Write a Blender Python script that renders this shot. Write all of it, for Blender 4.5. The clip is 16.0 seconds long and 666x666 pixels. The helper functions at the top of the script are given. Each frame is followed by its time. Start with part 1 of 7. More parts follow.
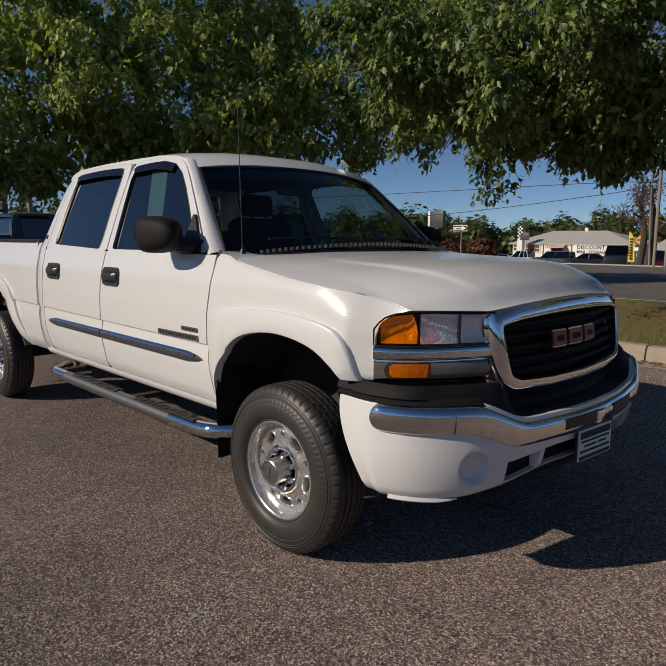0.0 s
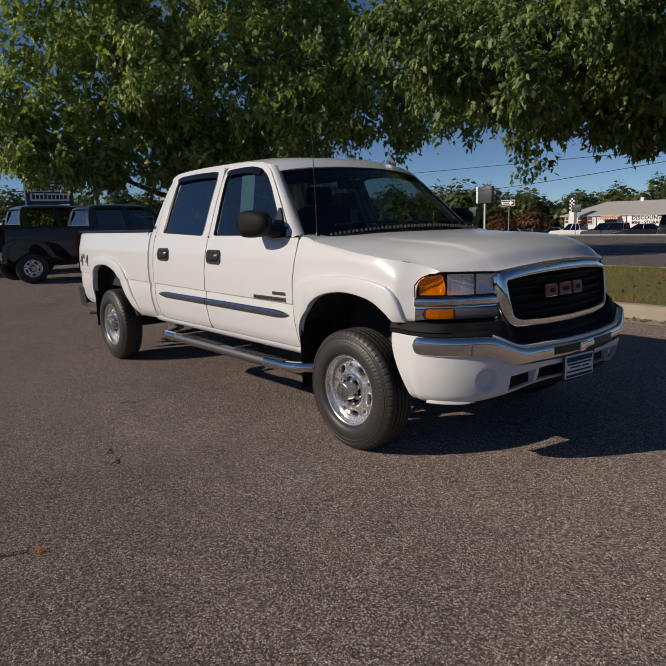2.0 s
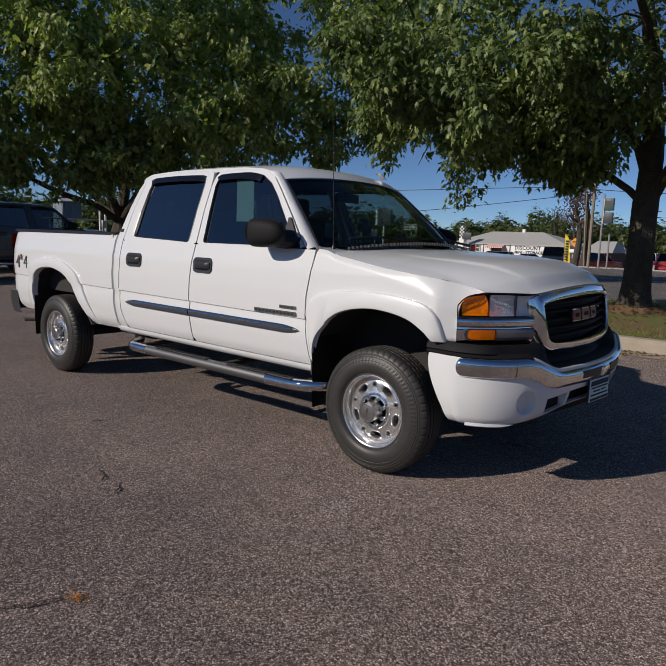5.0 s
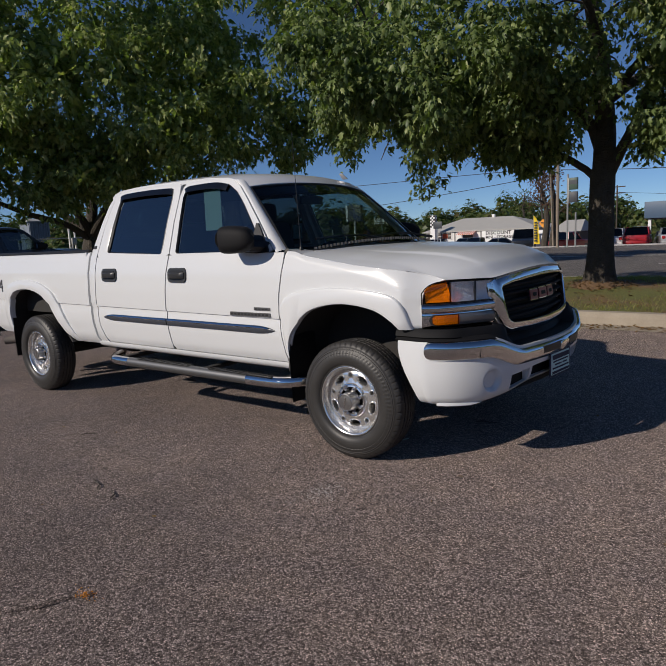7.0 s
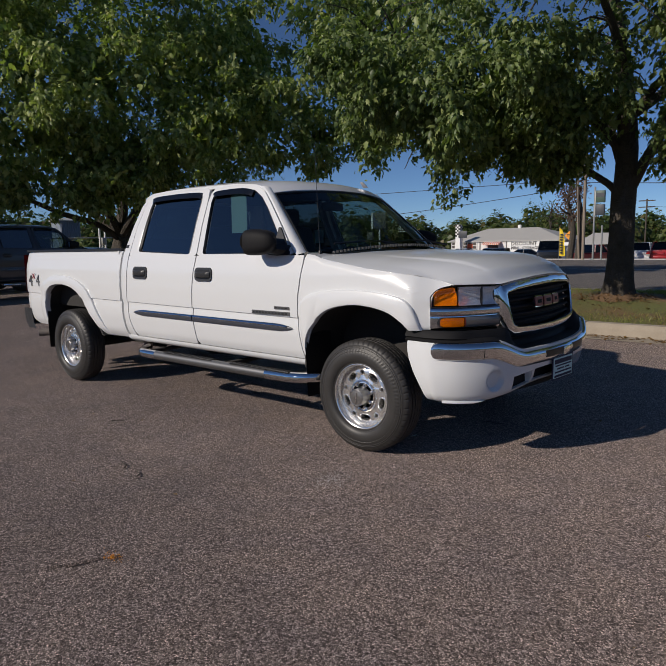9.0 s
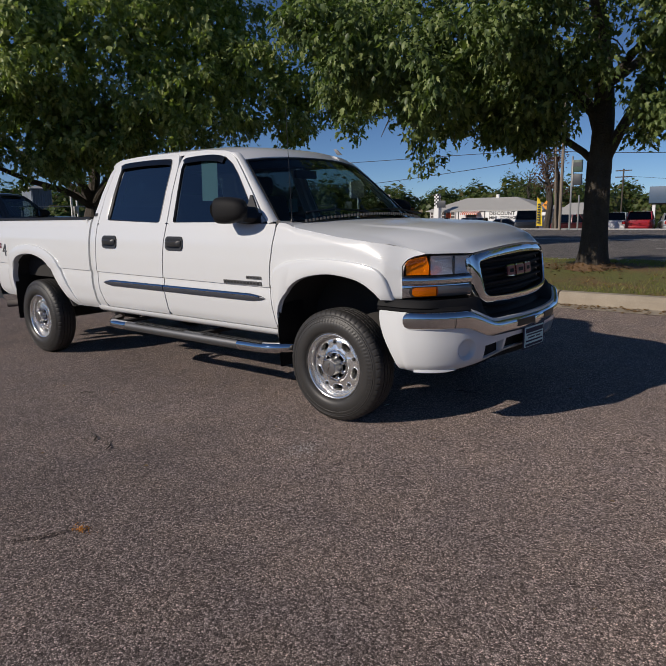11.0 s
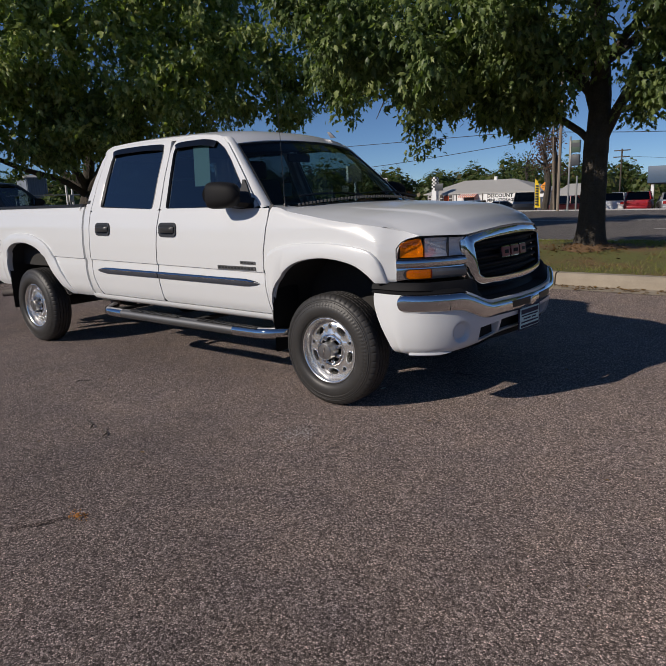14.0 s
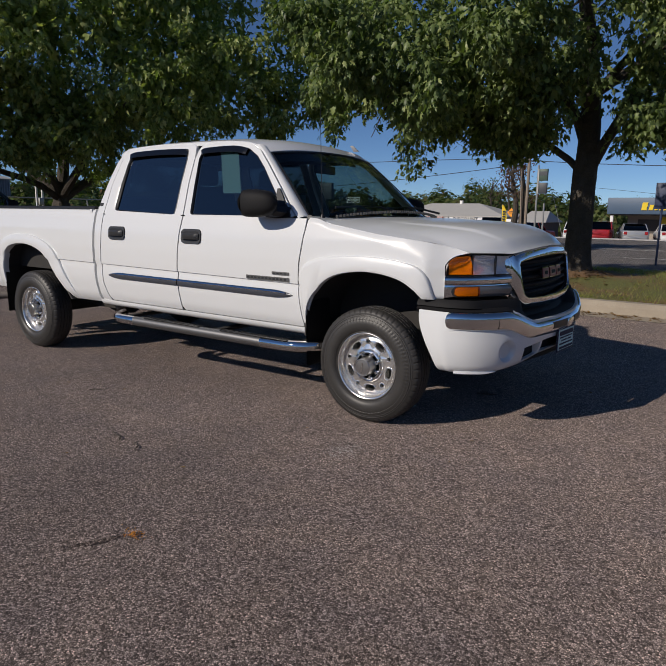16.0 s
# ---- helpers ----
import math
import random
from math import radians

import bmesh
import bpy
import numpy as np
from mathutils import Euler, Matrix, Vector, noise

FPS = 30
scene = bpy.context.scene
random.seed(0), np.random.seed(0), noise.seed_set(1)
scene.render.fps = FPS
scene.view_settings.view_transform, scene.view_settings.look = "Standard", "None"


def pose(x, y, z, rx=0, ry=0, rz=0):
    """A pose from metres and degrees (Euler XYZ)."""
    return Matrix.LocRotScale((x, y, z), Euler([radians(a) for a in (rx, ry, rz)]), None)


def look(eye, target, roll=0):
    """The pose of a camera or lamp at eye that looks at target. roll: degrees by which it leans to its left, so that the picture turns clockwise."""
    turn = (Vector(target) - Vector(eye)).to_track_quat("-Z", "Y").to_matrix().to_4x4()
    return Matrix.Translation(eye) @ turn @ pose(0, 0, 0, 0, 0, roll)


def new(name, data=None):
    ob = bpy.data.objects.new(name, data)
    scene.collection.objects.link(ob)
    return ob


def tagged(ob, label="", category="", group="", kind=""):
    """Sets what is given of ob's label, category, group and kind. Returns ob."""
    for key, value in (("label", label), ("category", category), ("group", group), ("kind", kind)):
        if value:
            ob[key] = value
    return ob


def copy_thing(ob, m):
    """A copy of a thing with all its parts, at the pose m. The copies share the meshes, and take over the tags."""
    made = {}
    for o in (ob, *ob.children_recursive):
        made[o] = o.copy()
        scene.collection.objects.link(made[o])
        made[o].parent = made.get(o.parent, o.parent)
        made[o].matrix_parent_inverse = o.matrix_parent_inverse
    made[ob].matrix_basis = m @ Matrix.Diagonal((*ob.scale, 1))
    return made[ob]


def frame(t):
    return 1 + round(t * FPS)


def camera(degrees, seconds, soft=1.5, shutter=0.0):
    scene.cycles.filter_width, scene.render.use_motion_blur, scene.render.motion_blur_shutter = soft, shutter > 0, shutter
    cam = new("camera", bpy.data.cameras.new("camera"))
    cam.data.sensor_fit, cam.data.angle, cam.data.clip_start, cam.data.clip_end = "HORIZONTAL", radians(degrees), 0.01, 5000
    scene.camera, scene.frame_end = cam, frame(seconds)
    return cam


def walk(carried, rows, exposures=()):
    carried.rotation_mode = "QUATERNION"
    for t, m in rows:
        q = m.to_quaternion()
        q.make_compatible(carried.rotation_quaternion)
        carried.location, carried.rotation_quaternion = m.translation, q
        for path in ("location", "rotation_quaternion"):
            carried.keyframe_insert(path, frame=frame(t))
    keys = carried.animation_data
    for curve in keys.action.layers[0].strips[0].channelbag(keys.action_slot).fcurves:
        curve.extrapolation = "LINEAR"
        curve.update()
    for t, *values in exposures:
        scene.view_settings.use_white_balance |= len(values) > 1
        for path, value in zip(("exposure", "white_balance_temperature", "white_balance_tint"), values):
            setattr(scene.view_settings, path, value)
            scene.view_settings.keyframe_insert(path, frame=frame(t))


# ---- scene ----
cam = camera(56.2, 16.0, 0.6)
PATH = [
    (0, (2.094, -2.698, 1.408), (0.679, -1.315, 1.117), 0.40),
    (0.5, (2.372, -2.897, 1.418), (0.909, -1.575, 1.082), -2.20),
    (1, (2.568, -3.127, 1.425), (1.109, -1.788, 1.142), -0.60),
    (1.5, (2.738, -3.289, 1.418), (1.225, -2.017, 1.112), -1.40),
    (2, (2.872, -3.490, 1.438), (1.357, -2.232, 1.086), -1.60),
    (2.5, (2.898, -3.643, 1.436), (1.404, -2.347, 1.145), -1.90),
    (3, (2.804, -3.784, 1.428), (1.330, -2.462, 1.145), -0.30),
    (3.5, (2.642, -3.832, 1.391), (1.222, -2.464, 1.052), -0.10),
    (4, (2.395, -3.898, 1.410), (1.073, -2.430, 1.096), 2.19),
    (4.67, (2.226, -3.938, 1.415), (0.948, -2.429, 1.113), 1.98),
    (5.25, (2.129, -3.967, 1.417), (0.854, -2.456, 1.116), 1.63),
    (5.83, (2.096, -3.992, 1.418), (0.813, -2.488, 1.114), 1.27),
    (6.5, (2.159, -4.017, 1.418), (0.884, -2.507, 1.112), 1.07),
    (7, (2.327, -4.077, 1.430), (1.103, -2.527, 1.123), -2.69),
    (7.5, (2.524, -4.154, 1.415), (1.203, -2.683, 1.118), -0.17),
    (8, (2.559, -4.240, 1.428), (1.225, -2.771, 1.173), -2.40),
    (8.5, (2.546, -4.268, 1.427), (1.243, -2.773, 1.164), -1.18),
    (9, (2.531, -4.250, 1.418), (1.250, -2.741, 1.133), -1.17),
    (9.5, (2.548, -4.246, 1.421), (1.308, -2.711, 1.095), -1.00),
    (10, (2.555, -4.232, 1.417), (1.326, -2.695, 1.058), -0.64),
    (10.68, (2.552, -4.212, 1.411), (1.329, -2.674, 1.036), -0.86),
    (11.25, (2.547, -4.192, 1.408), (1.328, -2.654, 1.025), -1.27),
    (11.82, (2.544, -4.176, 1.404), (1.325, -2.638, 1.018), -1.69),
    (12.5, (2.544, -4.168, 1.401), (1.323, -2.634, 1.007), -1.91),
    (13, (2.559, -4.190, 1.404), (1.337, -2.662, 0.993), -1.58),
    (13.5, (2.560, -4.176, 1.397), (1.353, -2.640, 0.970), -2.08),
    (14, (2.567, -4.176, 1.398), (1.353, -2.645, 0.972), -1.94),
    (14.5, (2.565, -4.165, 1.399), (1.360, -2.632, 0.959), -1.60),
    (15, (2.504, -4.196, 1.390), (1.312, -2.620, 1.079), 2.80),
    (15.5, (2.341, -4.309, 1.385), (1.167, -2.723, 1.056), 0.11),
    (16, (2.093, -4.411, 1.372), (0.976, -2.795, 0.996), 0.76),
]
walk(cam, [(t, look(eye, target, roll)) for t, eye, target, roll in PATH],
     [(0, 0.02, 7250, 10), (1, 0.02, 7200, 10), (3, 0.02, 6850, 10), (4.2, 0.02, 6650, 10), (6.5, 0.02, 6550, 10), (16, 0.02, 6550, 10)])

# ---- light ----
SUN_DIR = Vector((-0.75, -1.65, 1.0)).normalized()
world = bpy.data.worlds.new("sky")
scene.world = world
world.use_nodes = True
wn = world.node_tree.nodes
sky = wn.new("ShaderNodeTexSky")
sky.sky_type = "NISHITA"
sky.sun_disc = False
sky.sun_elevation = math.asin(SUN_DIR.z)
sky.sun_rotation = math.atan2(SUN_DIR.x, SUN_DIR.y)
sky.air_density, sky.dust_density, sky.ozone_density = 0.55, 0.0, 6.0
wn["Background"].inputs["Strength"].default_value = 0.072
world.node_tree.links.new(sky.outputs[0], wn["Background"].inputs[0])
sun_data = bpy.data.lights.new("sun", "SUN")
sun_data.energy, sun_data.angle, sun_data.color = 3.4, radians(0.55), (1.0, 0.905, 0.805)
sun = new("sun", sun_data)
sun.matrix_world = look(SUN_DIR * 60, (0, 0, 0))


# ---- materials ----
def node(nt, kind, **values):
    n = nt.nodes.new(kind)
    for key, value in values.items():
        n.inputs[key.replace("_", " ")].default_value = value
    return n


def material(name, colour, rough=0.5, metal=0.0, spread=0.12, scale=8.0, fine=120.0, bump=0.0, dist=0.01, coat=0.0, second=None, spec=0.5):
    """A principled surface whose colour varies at two scales, with an optional relief."""
    m = bpy.data.materials.new(name)
    m.use_nodes = True
    nt = m.node_tree
    b = nt.nodes["Principled BSDF"]
    tc = nt.nodes.new("ShaderNodeTexCoord")
    big = node(nt, "ShaderNodeTexNoise", Scale=scale, Detail=5.0)
    small = node(nt, "ShaderNodeTexNoise", Scale=fine, Detail=3.0)
    for n in (big, small):
        nt.links.new(tc.outputs["Object"], n.inputs["Vector"])
    mix = nt.nodes.new("ShaderNodeMix")
    mix.data_type = "RGBA"
    a = [c * (1 - spread) for c in colour]
    z = [min(1, c * (1 + spread)) for c in (second or colour)]
    mix.inputs[6].default_value, mix.inputs[7].default_value = (*a, 1), (*z, 1)
    add = nt.nodes.new("ShaderNodeMath")
    add.operation = "MULTIPLY_ADD"
    add.inputs[1].default_value, add.inputs[2].default_value = 0.4, 0.0
    nt.links.new(small.outputs["Fac"], add.inputs[0])
    tot = nt.nodes.new("ShaderNodeMath")
    tot.operation = "MULTIPLY_ADD"
    tot.inputs[1].default_value = 0.6
    nt.links.new(big.outputs["Fac"], tot.inputs[0])
    nt.links.new(add.outputs[0], tot.inputs[2])
    nt.links.new(tot.outputs[0], mix.inputs[0])
    nt.links.new(mix.outputs[2], b.inputs["Base Color"])
    b.inputs["Roughness"].default_value, b.inputs["Metallic"].default_value = rough, metal
    b.inputs["Coat Weight"].default_value, b.inputs["Coat Roughness"].default_value = coat, 0.14
    b.inputs["Specular IOR Level"].default_value = spec
    if bump:
        bp = node(nt, "ShaderNodeBump", Strength=bump, Distance=dist)
        nt.links.new(small.outputs["Fac"], bp.inputs["Height"])
        nt.links.new(bp.outputs[0], b.inputs["Normal"])
    return m


def glass_material(name, tint, gloss=(1, 1, 1), ior=1.55):
    m = bpy.data.materials.new(name)
    m.use_nodes = True
    nt = m.node_tree
    nt.nodes.clear()
    out = nt.nodes.new("ShaderNodeOutputMaterial")
    clear = node(nt, "ShaderNodeBsdfTransparent", Color=(*tint, 1))
    shine = node(nt, "ShaderNodeBsdfGlossy", Color=(*gloss, 1), Roughness=0.01)
    face = node(nt, "ShaderNodeLayerWeight", Blend=0.5)
    fifth = nt.nodes.new("ShaderNodeMath")
    fifth.operation = "POWER"
    fifth.inputs[1].default_value = 5.0
    nt.links.new(face.outputs["Facing"], fifth.inputs[0])
    f0 = ((ior - 1) / (ior + 1)) ** 2
    fres = nt.nodes.new("ShaderNodeMath")
    fres.operation = "MULTIPLY_ADD"
    fres.inputs[1].default_value, fres.inputs[2].default_value = 1 - f0, f0
    nt.links.new(fifth.outputs[0], fres.inputs[0])
    mx = nt.nodes.new("ShaderNodeMixShader")
    nt.links.new(fres.outputs[0], mx.inputs[0])
    nt.links.new(clear.outputs[0], mx.inputs[1])
    nt.links.new(shine.outputs[0], mx.inputs[2])
    nt.links.new(mx.outputs[0], out.inputs[0])
    return m


def ramp(nt, source, stops):
    r = nt.nodes.new("ShaderNodeValToRGB")
    while len(r.color_ramp.elements) < len(stops):
        r.color_ramp.elements.new(0.5)
    for e, (p, c) in zip(r.color_ramp.elements, stops):
        e.position, e.color = p, (*c, 1)
    nt.links.new(source, r.inputs[0])
    return r


def asphalt_material(name, dark, mid, light, grain, relief):
    """Worn asphalt: stones of many greys in a dark binder, with broad stains."""
    m = bpy.data.materials.new(name)
    m.use_nodes = True
    nt = m.node_tree
    b = nt.nodes["Principled BSDF"]
    tc = nt.nodes.new("ShaderNodeTexCoord")
    vor = node(nt, "ShaderNodeTexVoronoi", Scale=grain, Randomness=1.0)
    edge = node(nt, "ShaderNodeTexVoronoi", Scale=grain, Randomness=1.0)
    edge.feature = "DISTANCE_TO_EDGE"
    broad = node(nt, "ShaderNodeTexNoise", Scale=0.55, Detail=6.0, Roughness=0.6)
    patch = node(nt, "ShaderNodeTexNoise", Scale=3.5, Detail=4.0)
    speck = node(nt, "ShaderNodeTexNoise", Scale=grain * 0.45, Detail=2.0)
    for n in (vor, edge, broad, patch, speck):
        nt.links.new(tc.outputs["Object"], n.inputs["Vector"])
    sep = nt.nodes.new("ShaderNodeSeparateColor")
    nt.links.new(vor.outputs["Color"], sep.inputs[0])
    stones = ramp(nt, sep.outputs[0], [(0.0, dark), (0.45, mid), (0.8, light), (1.0, [min(1, c * 1.55) for c in light])])
    gaps = ramp(nt, edge.outputs["Distance"], [(0.0, (0.22, 0.21, 0.21)), (0.26, (1.08, 1.08, 1.08))])
    stain = ramp(nt, broad.outputs["Fac"], [(0.3, (0.78, 0.77, 0.76)), (0.7, (1.15, 1.12, 1.08))])
    stain2 = ramp(nt, patch.outputs["Fac"], [(0.3, (0.9, 0.9, 0.92)), (0.75, (1.1, 1.07, 1.02))])
    last = stones.outputs[0]
    for r in (gaps, stain, stain2):
        mul = nt.nodes.new("ShaderNodeMix")
        mul.data_type, mul.blend_type = "RGBA", "MULTIPLY"
        mul.inputs[0].default_value = 1.0
        nt.links.new(last, mul.inputs[6])
        nt.links.new(r.outputs[0], mul.inputs[7])
        last = mul.outputs[2]
    nt.links.new(last, b.inputs["Base Color"])
    b.inputs["Roughness"].default_value = 0.88
    b.inputs["Diffuse Roughness"].default_value = 0.45
    b.inputs["Specular IOR Level"].default_value = 0.3
    bp = node(nt, "ShaderNodeBump", Strength=relief, Distance=0.006)
    nt.links.new(edge.outputs["Distance"], bp.inputs["Height"])
    bp2 = node(nt, "ShaderNodeBump", Strength=relief * 0.6, Distance=0.01)
    nt.links.new(speck.outputs["Fac"], bp2.inputs["Height"])
    nt.links.new(bp.outputs[0], bp2.inputs["Normal"])
    nt.links.new(bp2.outputs[0], b.inputs["Normal"])
    return m


def leaf_material(name, stops, through_light=0.42):
    """Leaves of slightly different greens, light shining through."""
    m = bpy.data.materials.new(name)
    m.use_nodes = True
    nt = m.node_tree
    b = nt.nodes["Principled BSDF"]
    geo = nt.nodes.new("ShaderNodeNewGeometry")
    r = ramp(nt, geo.outputs["Random Per Island"], stops)
    nt.links.new(r.outputs[0], b.inputs["Base Color"])
    b.inputs["Roughness"].default_value = 0.45
    b.inputs["Specular IOR Level"].default_value = 0.45
    tr = nt.nodes.new("ShaderNodeBsdfTranslucent")
    mul = nt.nodes.new("ShaderNodeMix")
    mul.data_type, mul.blend_type = "RGBA", "MULTIPLY"
    mul.inputs[0].default_value = 1.0
    mul.inputs[7].default_value = (0.92, 1.12, 0.42, 1)
    nt.links.new(r.outputs[0], mul.inputs[6])
    nt.links.new(mul.outputs[2], tr.inputs["Color"])
    mx = nt.nodes.new("ShaderNodeMixShader")
    mx.inputs[0].default_value = through_light
    nt.links.new(b.outputs[0], mx.inputs[1])
    nt.links.new(tr.outputs[0], mx.inputs[2])
    nt.links.new(mx.outputs[0], nt.nodes["Material Output"].inputs[0])
    return m


WHITE = material("white_car_paint", (0.735, 0.75, 0.755), 0.28, spread=0.015, scale=2.0, coat=0.6)
DARKGREY = material("dark_grey_car_paint", (0.055, 0.06, 0.07), 0.35, 0.3, spread=0.1, scale=2.0, coat=0.7)
BLACKPAINT = material("black_car_paint", (0.012, 0.013, 0.016), 0.3, spread=0.1, scale=2.0, coat=0.7)
SILVER = material("silver_car_paint", (0.42, 0.43, 0.44), 0.35, 0.4, spread=0.06, scale=2.0, coat=0.6)
REDPAINT = material("red_car_paint", (0.35, 0.015, 0.02), 0.3, spread=0.1, scale=2.0, coat=0.6)
CHROME = material("chrome", (0.78, 0.77, 0.76), 0.035, 1.0, spread=0.03, scale=6.0)
ALLOY = material("polished_alloy", (0.80, 0.79, 0.77), 0.19, 0.86, spread=0.08, scale=10.0, fine=60)
CAPFACE = material("brushed_cap_metal", (0.52, 0.51, 0.50), 0.30, 1.0, spread=0.12, scale=20.0, fine=240, bump=0.15, dist=0.001)
RUBBER = material("tyre_rubber", (0.040, 0.038, 0.036), 0.46, spread=0.35, scale=9.0, fine=90, bump=0.15, dist=0.002, spec=0.4)
PLASTIC = material("black_plastic", (0.010, 0.010, 0.011), 0.42, spread=0.2, scale=12.0, fine=300, bump=0.1, dist=0.001)
MATTE = material("matte_black_plastic", (0.010, 0.010, 0.011), 0.68, spread=0.25, scale=12.0, fine=200, bump=0.08, dist=0.001, spec=0.22)
GLOSSBLACK = material("smoked_black_acrylic", (0.006, 0.007, 0.010), 0.12, spread=0.1, scale=8.0)
SATIN = material("satin_dark_plastic", (0.035, 0.036, 0.038), 0.36, spread=0.15, scale=10.0)
GREYTRIM = material("blue_grey_trim", (0.065, 0.07, 0.085), 0.32, 0.2, spread=0.1, scale=10.0)
UNDER = material("dirty_underbody", (0.034, 0.032, 0.030), 0.85, spread=0.4, scale=6.0, fine=40, bump=0.3, dist=0.004)
RUST = material("rusty_steel", (0.17, 0.15, 0.135), 0.8, 0.3, spread=0.4, scale=12.0, fine=60)
STEP = material("grey_step_steel", (0.20, 0.20, 0.20), 0.42, 0.8, spread=0.12, scale=8.0)
CLOTH = material("grey_seat_cloth", (0.085, 0.08, 0.078), 0.9, spread=0.2, scale=15.0, fine=250, bump=0.2, dist=0.002)
DASH = material("dark_dashboard", (0.03, 0.03, 0.032), 0.6, spread=0.15, scale=15.0)
PAPER = material("pale_paper", (0.60, 0.78, 0.74), 0.8, spread=0.05, scale=10.0)
INK = material("dark_ink", (0.02, 0.02, 0.05), 0.7, spread=0.1)
GLASS = glass_material("dark_tinted_glass", (0.10, 0.12, 0.14), ior=2.7)
GLASS_F = glass_material("tinted_door_glass", (0.27, 0.35, 0.36), ior=2.3)
WINDSHIELD = glass_material("windshield_glass", (0.60, 0.70, 0.67), (0.75, 0.78, 0.8))
VISOR = glass_material("smoked_visor", (0.015, 0.016, 0.02))
AMBERLENS = glass_material("amber_lens", (1.0, 0.47, 0.035), ior=1.5)
LENS = glass_material("clear_lamp_lens", (0.95, 0.96, 0.97))
RUNNING = material("grey_running_lens", (0.17, 0.165, 0.16), 0.2, 0.2, spread=0.2, scale=20.0, coat=0.7)
REFLECT = material("lamp_reflector", (0.93, 0.94, 0.96), 0.26, 0.30, spread=0.12, scale=18.0, fine=80, bump=0.7, dist=0.008)
REDLENS = material("red_lens", (0.35, 0.02, 0.02), 0.15, spread=0.1, scale=30.0, coat=0.8)
BADGERED = material("badge_red", (0.24, 0.015, 0.03), 0.3, spread=0.1, scale=30.0, coat=0.5)
GREYGLASS = glass_material("far_car_glass", (0.04, 0.045, 0.05))


# ---- mesh helpers ----
def mesh_object(name, verts, faces, mat, parent=None, label="", smooth=35):
    me = bpy.data.meshes.new(name)
    me.from_pydata([tuple(v) for v in verts], [], faces)
    me.materials.append(mat)
    if smooth:
        me.polygons.foreach_set("use_smooth", [True] * len(me.polygons))
        me.set_sharp_from_angle(angle=radians(smooth))
    me.update()
    ob = new(name, me)
    if parent:
        ob.parent = parent
    return tagged(ob, label)


def part(name, bm, mat, parent=None, label="", smooth=35):
    me = bpy.data.meshes.new(name)
    bm.to_mesh(me)
    bm.free()
    me.materials.append(mat)
    if smooth:
        me.polygons.foreach_set("use_smooth", [True] * len(me.polygons))
        me.set_sharp_from_angle(angle=radians(smooth))
    ob = new(name, me)
    if parent:
        ob.parent = parent
    return tagged(ob, label)


def empty(name, m=None, label="", category="", group="", kind=""):
    ob = new(name)
    ob.empty_display_size = 0.2
    if m is not None:
        ob.matrix_world = m
    return tagged(ob, label, category, group, kind)


def spline(pts, n):
    """n points along a smooth curve through pts, evenly by length."""
    p = np.array(pts, float)
    if len(p) > 2:
        q = np.vstack([2 * p[0] - p[1], p, 2 * p[-1] - p[-2]])
        out = []
        for i in range(1, len(q) - 2):
            for t in np.linspace(0, 1, 16, endpoint=False):
                out.append(0.5 * (2 * q[i] + (q[i + 1] - q[i - 1]) * t + (2 * q[i - 1] - 5 * q[i] + 4 * q[i + 1] - q[i + 2]) * t * t + (3 * q[i] - q[i - 1] - 3 * q[i + 1] + q[i + 2]) * t ** 3))
        out.append(p[-1])
        p = np.array(out)
    return poly(p, n)


def poly(pts, n):
    """n points along a polyline, evenly by length."""
    p = np.array(pts, float)
    d = np.concatenate([[0], np.cumsum(np.linalg.norm(np.diff(p, axis=0), axis=1))])
    s = np.linspace(0, d[-1], n)
    return np.stack([np.interp(s, d, p[:, k]) for k in range(p.shape[1])], 1)


def grid_faces(rows, cols, flip=False, close=False):
    out = []
    for i in range(rows - 1):
        for j in range(cols if close else cols - 1):
            k = (j + 1) % cols
            f = (i * cols + j, i * cols + k, (i + 1) * cols + k, (i + 1) * cols + j)
            out.append(f[::-1] if flip else f)
    return out


def loft(sections, flip=False, close=False, caps=False):
    """A bmesh through equal sections."""
    s = np.array(sections, float)
    r, c = s.shape[:2]
    bm = bmesh.new()
    vs = [bm.verts.new(v) for v in s.reshape(-1, 3)]
    for f in grid_faces(r, c, flip, close):
        try:
            bm.faces.new([vs[i] for i in f])
        except ValueError:
            pass
    if caps:
        for row in (vs[:c], vs[-c:]):
            bm.faces.new(row)
    bmesh.ops.remove_doubles(bm, verts=bm.verts[:], dist=1e-5)
    bmesh.ops.recalc_face_normals(bm, faces=bm.faces[:])
    return bm


def face_out(bm, way):
    """Turn all faces of a skin to look along way on the whole."""
    if sum((f.normal.dot(Vector(way)) * f.calc_area() for f in bm.faces)) < 0:
        bmesh.ops.reverse_faces(bm, faces=bm.faces[:])
    return bm


def rim(bm, vec):
    """Turn the open edges of a skin inwards by vec."""
    edges = [e for e in bm.edges if e.is_boundary]
    geo = bmesh.ops.extrude_edge_only(bm, edges=edges)["geom"]
    bmesh.ops.translate(bm, vec=vec, verts=[g for g in geo if isinstance(g, bmesh.types.BMVert)])
    return bm


def box_bm(x0, x1, y0, y1, z0, z1, bevel=0.0, seg=2):
    bm = bmesh.new()
    bmesh.ops.create_cube(bm, size=1)
    bmesh.ops.transform(bm, matrix=Matrix.LocRotScale(((x0 + x1) / 2, (y0 + y1) / 2, (z0 + z1) / 2), None, (x1 - x0, y1 - y0, z1 - z0)), verts=bm.verts[:])
    if bevel:
        bmesh.ops.bevel(bm, geom=bm.edges[:], offset=bevel, segments=seg, profile=0.5, affect="EDGES")
    return bm


